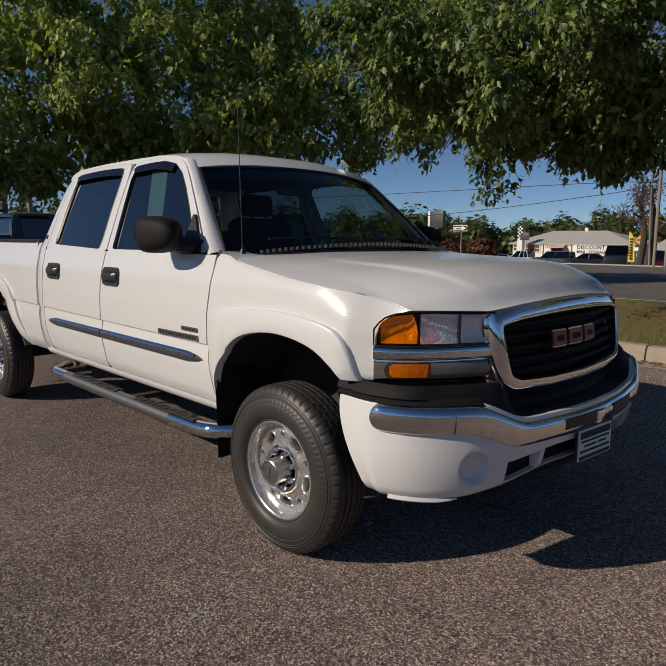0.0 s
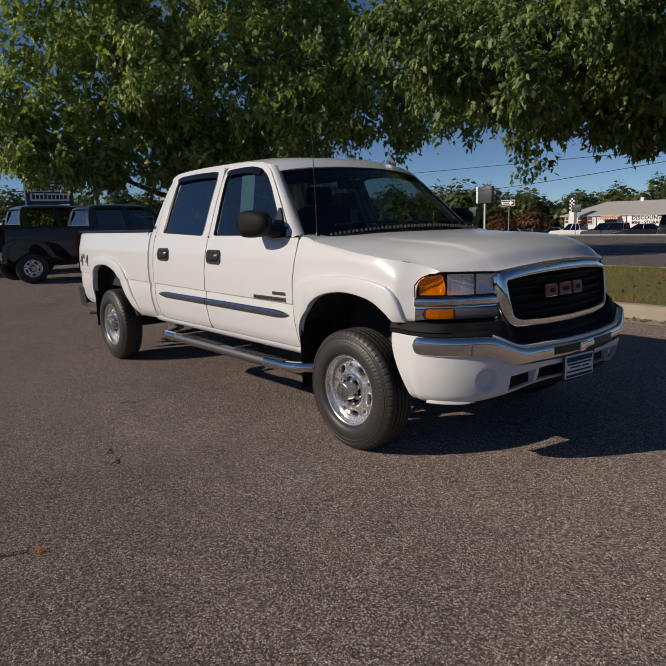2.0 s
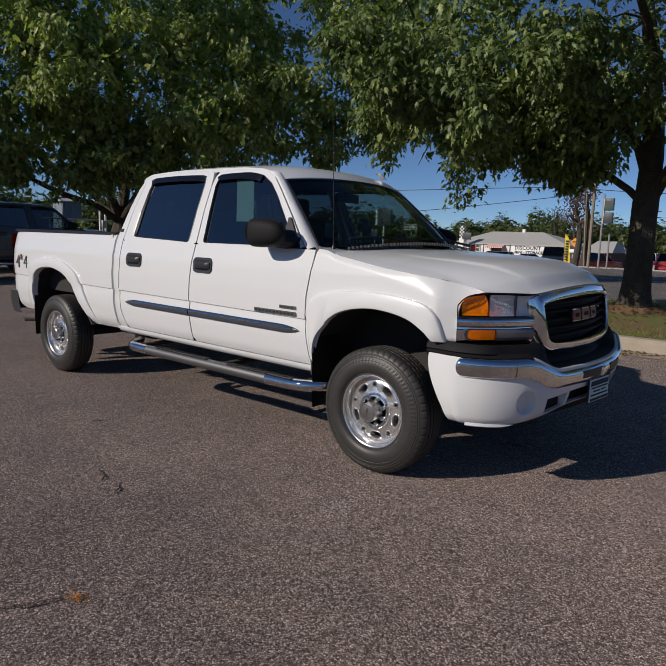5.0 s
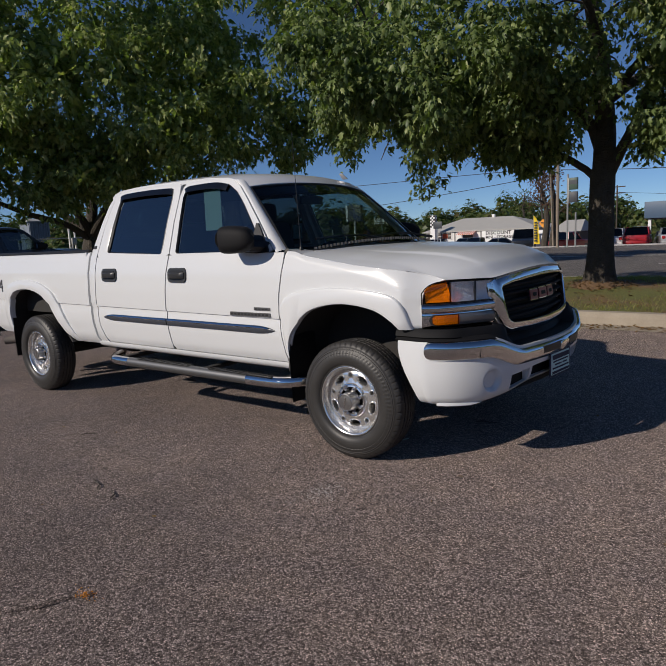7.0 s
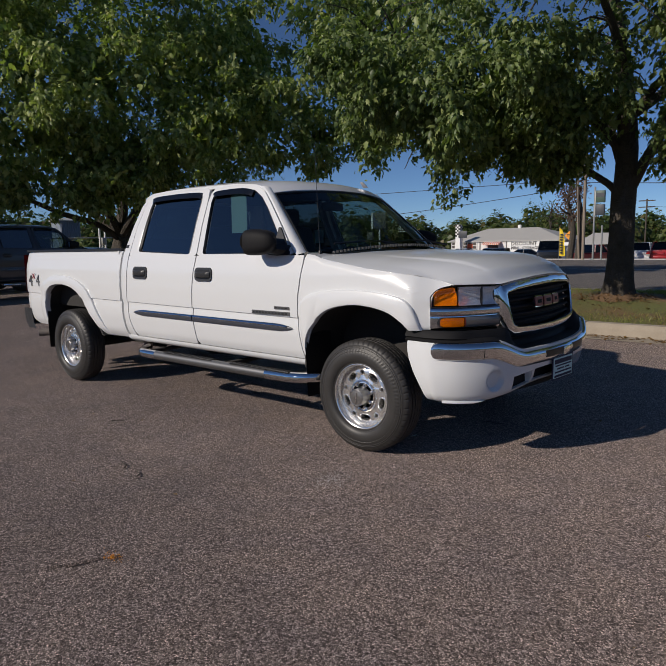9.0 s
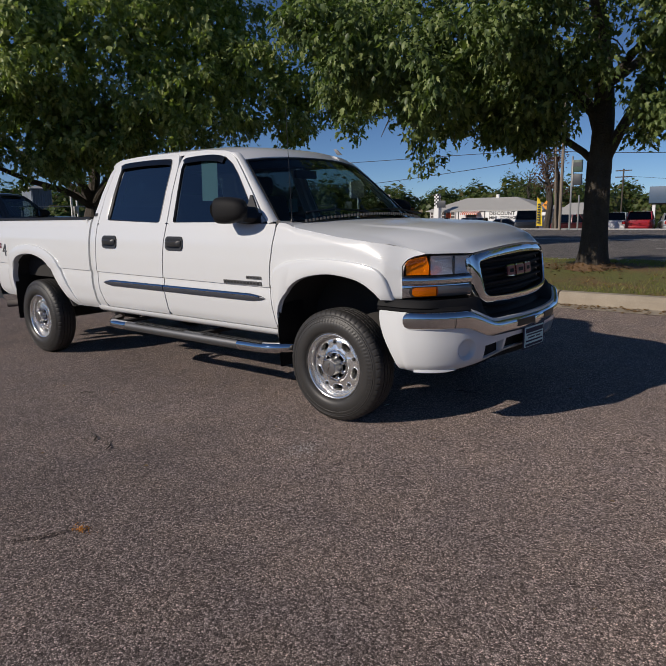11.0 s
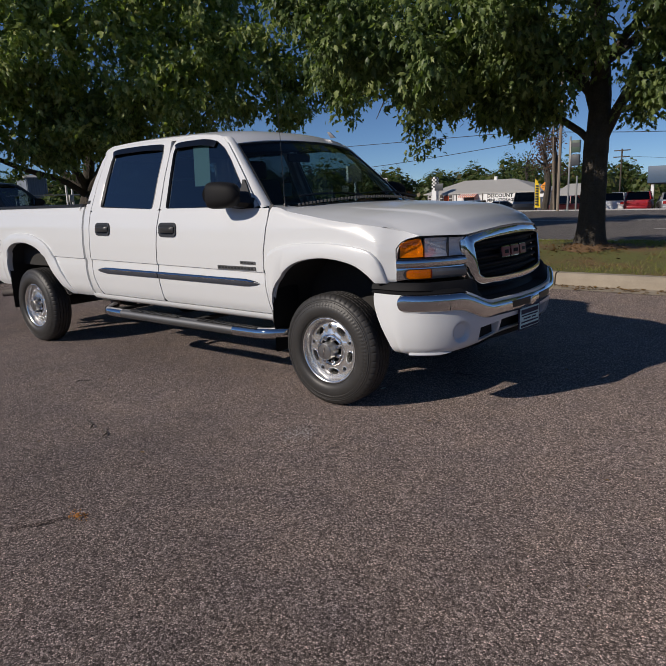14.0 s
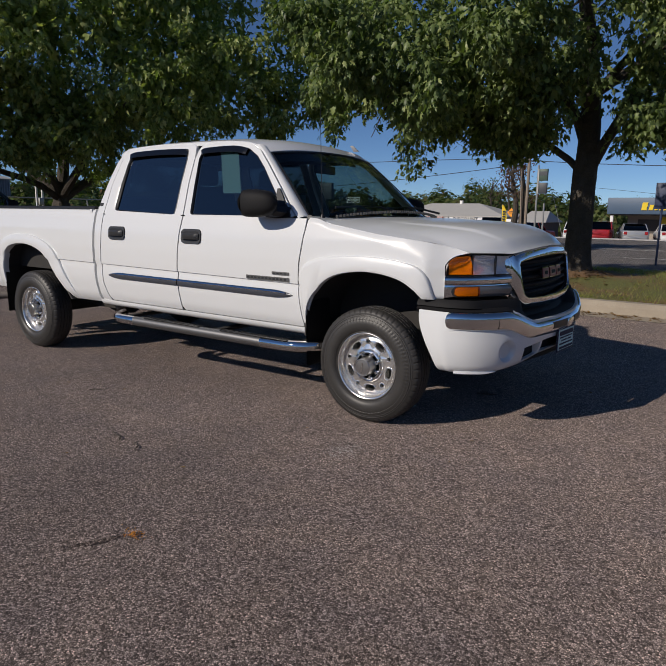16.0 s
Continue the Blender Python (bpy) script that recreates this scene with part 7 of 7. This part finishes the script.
# ---- buildings ----
WALL = material("white_painted_wall", (0.82, 0.81, 0.78), 0.85, spread=0.08, scale=1.2, fine=20)
ROOFING = material("grey_metal_roof", (0.46, 0.45, 0.42), 0.6, spread=0.1, scale=1.0, fine=12)
DARKWALL = material("dark_wall", (0.10, 0.09, 0.085), 0.9, spread=0.2, scale=1.5)
TAN = material("tan_wall", (0.38, 0.33, 0.27), 0.9, spread=0.15, scale=1.5)
BLUEGREY = material("blue_grey_fascia", (0.07, 0.115, 0.18), 0.5, spread=0.1, scale=1.0)
YELLOW = material("yellow_sign", (0.85, 0.60, 0.02), 0.5, spread=0.05, scale=2.0)
ORANGESIGN = material("orange_sign", (0.85, 0.33, 0.02), 0.5, spread=0.05, scale=2.0)
SIGNWHITE = material("sign_white", (0.84, 0.84, 0.82), 0.6, spread=0.05, scale=2.0)
SIGNBLACK = material("sign_black", (0.015, 0.015, 0.016), 0.6, spread=0.1, scale=2.0)
SIGNBLUE = material("sign_blue", (0.03, 0.045, 0.10), 0.5, spread=0.1, scale=2.0)
GALV = material("galvanised_post", (0.42, 0.42, 0.40), 0.5, 0.6, spread=0.15, scale=5.0)
POLEWOOD = material("weathered_pole_wood", (0.27, 0.22, 0.17), 0.9, spread=0.25, scale=3.0, fine=30, bump=0.4, dist=0.01)
SIGNGREY = material("sign_grey", (0.055, 0.062, 0.072), 0.5, spread=0.1, scale=3.0)
GREENSIGN = material("dull_green_sign", (0.06, 0.10, 0.075), 0.5, spread=0.1, scale=3.0)
PALEBLUE = material("pale_blue_metal", (0.22, 0.25, 0.29), 0.5, spread=0.08, scale=1.0, fine=10)
ORANGERED = material("awning_red", (0.60, 0.10, 0.03), 0.7, spread=0.1, scale=3.0)
flat = lambda y: (lambda a, b, d: (a, y - d, b))


def storage_building():
    b = empty("storage_building", Matrix.Identity(4), "white storage building with a grey hipped roof across the road", "building")
    x0, x1, y0, y1, z0, z1 = -43.2, -26.8, 76.0, 86.0, -1.9, 1.30
    part("wall", box_bm(x0 + 0.3, x1 - 0.3, y0, y1, z0, z1), WALL, b)
    o = [(x0 - 0.3, y0 - 0.2, z1), (x1 + 0.3, y0 - 0.2, z1), (x1 + 0.3, y1 + 0.5, z1), (x0 - 0.3, y1 + 0.5, z1)]
    r = [(-39.6, 81, 3.05), (-32.1, 81, 3.05)]
    rf = mesh_object("roof", o + r + [(p[0], p[1], p[2] - 0.12) for p in o], [(0, 1, 5, 4), (1, 2, 5), (2, 3, 4, 5), (3, 0, 4), (0, 6, 7, 1), (1, 7, 8, 2), (2, 8, 9, 3), (3, 9, 6, 0), (6, 9, 8, 7)], ROOFING, b, "grey hipped roof", smooth=0)
    part("chimney", box_bm(-35.05, -34.65, 80.8, 81.2, 2.9, 3.45), WALL, rf)
    for xa, xb, za, zb in ((-42.8, -41.7, 0.30, 1.15), (-41.0, -38.9, 0.20, 1.15)):
        w = part("window", box_bm(xa, xb, y0 - 0.06, y0 - 0.01, za, zb), DARKWALL, b, "dark window with white glazing bars")
        n = 3 if xb - xa > 1.5 else 2
        for i in range(n + 1):
            x = xa + (xb - xa) * i / n
            part("glazing_bar", box_bm(x - 0.05, x + 0.05, y0 - 0.10, y0 - 0.06, za, zb), WALL, w)
        for z in (za, (za + zb) / 2, zb):
            part("glazing_bar", box_bm(xa, xb, y0 - 0.10, y0 - 0.06, z - 0.04, z + 0.04), WALL, w)
    part("poster", box_bm(-40.3, -39.5, y0 - 0.13, y0 - 0.11, 0.35, 0.95), ORANGERED, b, "red poster in the window")
    aw = part("awning", loft([[(x, y0 - dy, z) for dy, z in ((0.02, 1.20), (0.9, 0.90), (0.9, 0.74))] for x in (-37.7, -35.2)]), ORANGERED, b, "red and white striped awning")
    for k in range(8):
        x = -37.6 + 0.31 * k
        part("awning_stripe", loft([[(xx, y0 - dy - 0.01, z + 0.01) for dy, z in ((0.02, 1.20), (0.9, 0.90), (0.9, 0.74))] for xx in (x, x + 0.14)]), SIGNWHITE, aw)
    part("doorway", box_bm(-37.2, -35.7, y0 - 0.03, y0 - 0.005, z0, 0.75), DARKWALL, b)
    for x in (-38.4, -34.5, -27.15):
        part("wall_trim", box_bm(x - 0.06, x + 0.06, y0 - 0.05, y0 - 0.004, z0, z1 - 0.13), DARKWALL, b)
    s = part("wall_sign", box_bm(-34.3, -29.0, y0 - 0.09, y0 - 0.05, -0.75, 1.22, 0.02), SIGNWHITE, b, "white wall sign with black letters")
    part("sign_words", text_bm("DISCOUNT", 0.66, lambda a, c, d: (-32.0 + a, y0 - 0.092 - d, 0.64 + c), 0.01, 1.10, 0.022), SIGNBLACK, s, "black letters", smooth=0)
    part("sign_words", text_bm("MINI - STORAGE", 0.52, lambda a, c, d: (-31.85 + a, y0 - 0.092 - d, 0.12 + c), 0.01, 1.02, 0.018), SIGNBLACK, s, "black letters", smooth=0)
    return b


storage_building()


def rental_building():
    b = empty("rental_building", Matrix.Identity(4), "low rental office with a blue-grey fascia across the road", "building")
    part("fascia", box_bm(-13.05, 12, 65.6, 76, 1.70, 3.35, 0.05), BLUEGREY, b)
    part("wall", box_bm(-11.5, 11.5, 68.5, 75.5, -1.9, 1.70), TAN, b)
    part("soffit", box_bm(-12.8, 11.8, 65.8, 75.8, 1.60, 1.695), DARKWALL, b)
    for x in (-12.6, -6.5, 0.0, 7.0):
        part("post", box_bm(x - 0.14, x + 0.14, 65.9, 66.2, -1.7, 1.62), SIGNWHITE, b)
    for x in (-10.5, -6.0, -1.5, 3.0):
        part("window", box_bm(x, x + 2.8, 68.44, 68.49, -0.2, 1.2), DARKWALL, b)
    part("yellow_panel", box_bm(-8.3, -7.6, 68.40, 68.43, 0.7, 1.45), YELLOW, b)
    x = -9.85
    for k, (w, h) in enumerate(((0.62, 0.75), (0.45, 0.52), (0.36, 0.52), (0.34, 0.66), (0.45, 0.52))):
        part("sign_block", slab_bm([(x, 2.12), (x + w * 0.8, 2.12), (x + w * 0.8 + 0.1, 2.12 + h), (x + 0.1, 2.12 + h)], flat(65.59), 0.06), YELLOW, b, "slanted yellow sign block", smooth=0)
        x += w + 0.06
    b.location.x = 0.93
    return b


rental_building()


def shed():
    b = empty("shed", Matrix.Identity(4), "low building with a grey roof behind the poles", "building")
    part("wall", box_bm(-22.4, -19.7, 70, 76, -1.9, 0.75), DARKWALL, b)
    mesh_object("roof", [(-22.9, 69.5, 0.76), (-19.4, 69.5, 0.76), (-20.0, 73, 2.0), (-22.2, 73, 2.0), (-22.9, 76.5, 0.76), (-19.4, 76.5, 0.76)], [(0, 1, 2, 3), (3, 2, 5, 4), (0, 3, 4), (1, 5, 2)], ROOFING, b, "grey metal roof", smooth=0)
    part("eave", box_bm(-22.9, -19.4, 69.5, 76.5, 0.68, 0.755), ROOFING, b)
    return b


shed()


def metal_hall():
    b = empty("metal_hall", Matrix.Identity(4), "pale blue-grey ribbed metal hall far behind the trees", "building")
    part("wall", box_bm(-52.4, -50.8, 22.4, 24.2, -0.1, 3.8), PALEBLUE, b)
    mesh_object("roof", [(-50.6, 22.2, 3.86), (-50.6, 24.4, 3.86), (-51.6, 24.4, 4.1), (-51.6, 22.2, 4.1), (-52.6, 22.2, 3.86), (-52.6, 24.4, 3.86)], [(0, 1, 2, 3), (3, 2, 5, 4), (0, 3, 4), (1, 5, 2)], ROOFING, b, "low metal roof", smooth=0)
    part("eave", box_bm(-52.6, -50.6, 22.2, 24.4, 3.80, 3.855), ROOFING, b)
    for k in range(9):
        part("rib", box_bm(-50.8, -50.72, 22.45 + 0.2 * k, 22.49 + 0.2 * k, 0, 3.78), PALEBLUE, b)
    return b


metal_hall()


# ---- signs, poles and wires ----
def post(root, x, y, z0, z1, r, mat, name="post"):
    return part(name, tube_bm([(x, y, z0), (x, y, (z0 + z1) / 2), (x, y, z1)], r, 8), mat, root)


def sign(name, label, category="sign"):
    return empty(name, Matrix.Identity(4), label, category)


s = sign("one_way_sign", "black one-way sign with a white arrow on a post", "road sign")
post(s, -20.45, 30.0, 0, 2.05, 0.035, GALV)
f = part("sign_face", slab_bm(round_rect(-21.04, -19.95, 2.03, 2.47, 0.04, 3), flat(29.95), 0.02), SIGNBLACK, s)
part("sign_border", slab_bm(round_rect(-21.0, -19.99, 2.07, 2.43, 0.03, 3), flat(29.925), 0.003), SIGNWHITE, f, smooth=0)
part("sign_field", slab_bm(round_rect(-20.97, -20.02, 2.10, 2.40, 0.03, 3), flat(29.918), 0.003), SIGNBLACK, f, smooth=0)
part("arrow", slab_bm([(-20.92, 2.17), (-20.33, 2.17), (-20.33, 2.12), (-20.06, 2.25), (-20.33, 2.38), (-20.33, 2.33), (-20.92, 2.33)], flat(29.91), 0.004), SIGNWHITE, f, "white arrow", smooth=0)
part("print_bar", slab_bm([(-20.80, 2.22), (-20.40, 2.22), (-20.40, 2.28), (-20.80, 2.28)], flat(29.904), 0.003), SIGNBLACK, f, smooth=0)
s.location.x = 0.3

s = sign("roadside_sign", "grey two-sided sign on a pale post")
post(s, -35.8, 48, -0.5, 2.8, 0.10, SIGNWHITE)
part("sign_box", box_bm(-36.5, -34.9, 47.8, 48.2, 2.79, 4.39, 0.04), SIGNGREY, s)
# The edge's sunlit brightness is put into its white colour, against the dark face.
part("sign_edge", box_bm(-36.75, -36.5, 47.8, 48.2, 2.79, 4.39, 0.03), SIGNWHITE, s, "white sign edge coloured as sunlit")
s.location.x = 0.5
s = sign("small_sign", "small grey sign seen from behind on a thin post")
post(s, -27.5, 36, 0, 1.7, 0.03, GALV)
part("sign_face", box_bm(-27.85, -27.2, 35.95, 35.98, 1.55, 2.2, 0.01), SIGNGREY, s)
s = sign("small_sign", "small grey sign seen from behind before the storage building")
post(s, -34.0, 62, -1.5, 2.2, 0.05, GALV)
part("sign_face", box_bm(-34.5, -33.4, 61.9, 61.95, 1.7, 2.5, 0.01), SIGNGREY, s)
s.location.x = 0.5

s = sign("checkered_post", "tall square post with black and white checks", "post")
part("column", box_bm(-41.75, -41.05, 74.0, 74.7, -1.9, 3.6), SIGNWHITE, s)
for i in range(3):
    for j in range(7):
        if (i + j) % 2 == 0:
            part("check", box_bm(-41.75 + 0.233 * i, -41.517 + 0.233 * i, 73.985, 73.998, 1.95 + 0.233 * j, 2.183 + 0.233 * j), SIGNBLACK, s)
            part("check", box_bm(-41.048, -41.035, 74.0 + 0.233 * i, 74.233 + 0.233 * i, 1.95 + 0.233 * j, 2.183 + 0.233 * j), SIGNBLACK, s)

s.location.x = 0.6

s = sign("feather_flag", "tall yellow feather flag with dark lettering", "flag")
post(s, -15.80, 45, -0.35, 2.3, 0.018, GALV)
part("flag_cloth", loft([[(-15.79 + w * t, 45 + 0.05 * math.sin(z * 2 + t * 3), z) for t in np.linspace(0, 1, 5)] for z, w in ((0.05, 0.48), (0.6, 0.46), (1.2, 0.42), (1.7, 0.34), (2.05, 0.20), (2.25, 0.03))]), YELLOW, s)
for k in range(8):
    part("print_bar", box_bm(-15.70, -15.48, 44.90, 44.905, 0.25 + 0.2 * k, 0.38 + 0.2 * k), SIGNBLACK, s)
s = sign("diamond_sign", "orange diamond warning sign on a post", "road sign")
post(s, -15.0, 45, -0.35, 1.9, 0.03, GALV)
part("sign_face", slab_bm([(-15.36, 1.64), (-15.02, 1.28), (-14.68, 1.64), (-15.02, 2.0)], flat(44.95), 0.02), ORANGESIGN, s, smooth=0)
part("sign_plate", box_bm(-15.38, -14.66, 44.93, 44.95, 0.86, 1.12, 0.01), SIGNWHITE, s)
for z in (1.58, 1.68):
    part("print_bar", box_bm(-15.2, -14.85, 44.92, 44.925, z, z + 0.05), SIGNBLACK, s)

s = sign("utility_pole", "weathered wooden utility pole beside the road", "utility pole")
post(s, -11.48, 37.6, -0.1, 9.5, 0.10, POLEWOOD, "pole")
part("crossarm", box_bm(-12.63, -10.33, 37.5, 37.7, 8.6, 8.75), POLEWOOD, s)
s = sign("utility_pole", "leaning wooden pole overgrown with brown vines", "utility pole")
part("pole", tube_bm([(-12.15, 38.8, -0.1), (-12.3, 38.8, 3), (-12.4, 38.8, 6.5)], 0.055, 8), POLEWOOD, s)
s = sign("pole_sign", "pale steel pole with two green and grey sign boxes")
post(s, -10.55, 37.2, -0.1, 4.6, 0.06, GALV)
part("sign_box", box_bm(-10.46, -9.92, 37.1, 37.3, 3.62, 4.36, 0.03), GREENSIGN, s)
part("sign_stripe", box_bm(-10.44, -9.94, 37.09, 37.098, 3.95, 4.2), SIGNGREY, s)
part("sign_box", box_bm(-10.46, -9.92, 37.1, 37.3, 2.82, 3.50, 0.03), SIGNGREY, s)
part("sign_edge", box_bm(-10.52, -10.47, 37.1, 37.3, 2.82, 4.36), GALV, s)
s.location.x = -0.17
s = sign("short_post", "short grey steel post by the road", "post")
post(s, -10.27, 37.4, -0.1, 2.2, 0.055, GALV)
s = sign("short_post", "thin leaning grey pole by the far lot", "post")
part("pole", tube_bm([(-10.1, 42, -0.25), (-11.05, 42, 2.9)], 0.018, 6), GALV, s)
for x in (-13.9, -13.3, -12.8):
    s = sign("short_post", "low white barrier post", "post")
    part("pole", box_bm(x - 0.03, x + 0.03, 41.5, 41.56, -0.25, 0.75), SIGNWHITE, s)
s = sign("roadside_post", "dark metal sign post beside the verge", "sign")
post(s, -0.58, 16.0, 0.0, 1.8, 0.03, SIGNBLUE)
part("sign_face", box_bm(-0.78, -0.20, 15.97, 16.0, 1.62, 2.36, 0.01), SIGNBLUE, s)

DARKPOLE = material("dark_pole_wood", (0.085, 0.07, 0.055), 0.9, spread=0.2, scale=3.0)
s = sign("utility_pole", "distant utility pole with double crossarms", "utility pole")
post(s, -21.9, 95, -2.0, 6.8, 0.11, DARKPOLE, "pole")
for z in (5.6, 6.5):
    part("crossarm", box_bm(-23.0, -20.8, 94.9, 95.1, z, z + 0.14), DARKPOLE, s)
WIRE = material("black_cable", (0.02, 0.02, 0.02), 0.6, spread=0.1)
for pts in ([(-75, 37.6, 6.3), (-45, 37.6, 5.5), (-26.9, 37.6, 5.28), (-13.7, 37.6, 5.15), (-7.5, 37.6, 4.62), (8, 37.6, 4.0), (40, 37.6, 4.4)], [(-52, 37.6, 2.6), (-36, 37.6, 3.2), (-25.0, 37.6, 3.65), (-14.8, 37.6, 4.45), (-11.2, 37.6, 4.9)], [(-21.9, 95, 5.8), (0, 90, 3.6), (20, 88, 4.2)]):
    w = part("overhead_cable", tube_bm(spline(pts, 40), 0.022, 5), WIRE)
    tagged(w, "thin black overhead cable along the road", "cable", "overhead cables")

s = sign("pylon_sign", "tall dark blue pylon sign with rows of white panels")
part("frame", box_bm(-36.3, -36.0, 6.45, 6.62, 0, 6.5), SIGNBLUE, s)
part("frame", box_bm(-36.3, -36.0, 8.9, 9.07, 0, 6.5), SIGNBLUE, s)
part("back_panel", box_bm(-36.3, -36.1, 6.62, 8.9, 2.9, 6.5), SIGNBLUE, s)
east = lambda x: (lambda a, b, d: (x + d, a, b))
for k in range(5):
    z = 3.06 + 0.52 * k
    pn = part("letter_panel", slab_bm([(6.68, z), (8.84, z), (8.84, z + 0.44), (6.68, z + 0.44)], east(-36.08), 0.03), SIGNWHITE if k != 2 else GALV, s, smooth=0)
    if k == 1:
        part("panel_words", text_bm("WINDOW TINT", 0.38, lambda a, c, d: (-36.045 + d, 8.02 + a, 3.66 + c), 0.008, 0.95, 0.016), SIGNBLACK, pn, "dark letters", smooth=0)
    else:
        for j in range(9):
            part("print_bar", slab_bm([(6.78 + 0.22 * j, z + 0.10), (6.94 + 0.22 * j, z + 0.10), (6.94 + 0.22 * j, z + 0.34), (6.78 + 0.22 * j, z + 0.34)], east(-36.045), 0.006), SIGNBLUE, pn, smooth=0)
s = sign("utility_pole", "plain wooden pole beyond the parked trucks", "utility pole")
post(s, -27.0, 7.2, 0, 8.5, 0.11, POLEWOOD, "pole")
s = sign("vent_pipe", "pair of white pipes with a meter box", "pipe")
post(s, -22.5, 9.95, 0, 2.75, 0.045, SIGNWHITE)
post(s, -22.5, 10.2, 0, 2.75, 0.045, SIGNWHITE)
part("meter_box", box_bm(-22.5, -22.36, 9.98, 10.17, 1.55, 1.85, 0.02), GALV, s)
f = empty("wire_fence", Matrix.Identity(4), "low wire fence with thin grey posts", "fence")
for k in range(12):
    post(f, -24.5, 4 + 2.4 * k, 0, 1.9, 0.03, GALV)
part("top_rail", tube_bm([(-24.5, 4, 1.88), (-24.5, 30, 1.88)], 0.025, 6), GALV, f)


# ---- bare trees by the storage building ----
def bare_tree(x, y, h, seed, label):
    r = np.random.default_rng(seed)
    t = empty("bare_tree", Matrix.Identity(4), label, "tree")
    z = land(y)
    part("trunk", limb([(x, y, z), (x + 0.2, y, z + h * 0.4), (x - 0.2, y, z + h * 0.75), (x + 0.1, y, z + h)], 0.28, 0.05, 8), BARK, t)
    tips = []
    for k in range(11):
        zz = z + h * r.uniform(0.35, 0.95)
        d = np.array((r.uniform(-1, 1), r.uniform(-0.6, 0.6), r.uniform(0.2, 0.9)))
        d = d / np.linalg.norm(d) * r.uniform(1.2, 3.0) * (0.4 if h < 7 else 1.0)
        p = np.array((x, y, zz))
        part("branch", limb([p, p + d * 0.5 + np.array((0, 0, -0.15)), p + d], 0.09, 0.02, 6, 8), BARK, t)
        tips.append(p + d * 0.8)
    P = np.vstack([q + r.normal(0, 0.28 if h < 7 else 0.5, (70, 3)) for q in tips[: 7]])
    scatter_mesh("dry_leaves", LEAF, LEAF_TRIS, P, frames_from(r.normal(0, 1, P.shape), r.normal(0, 1, P.shape)), r.uniform(0.2, 0.4, len(P)) * (0.42 if h < 7 else 0.8), RUSSET if seed % 2 else WOODS, "sparse brown and green leaves", "", parent=t)
    return t


bare_tree(-30.5, 88, 9.5, 1, "half-dead tree with brown leaves behind the storage building")
bare_tree(-33.5, 89, 8.0, 2, "tall thin half-bare tree behind the storage building")
bare_tree(-12.35, 39.2, 6.5, 3, "slim trunk wrapped in brown vines by the road")
bare_tree(-13.2, 40.0, 5.5, 5, "slim bare trunk with brown vines by the road")
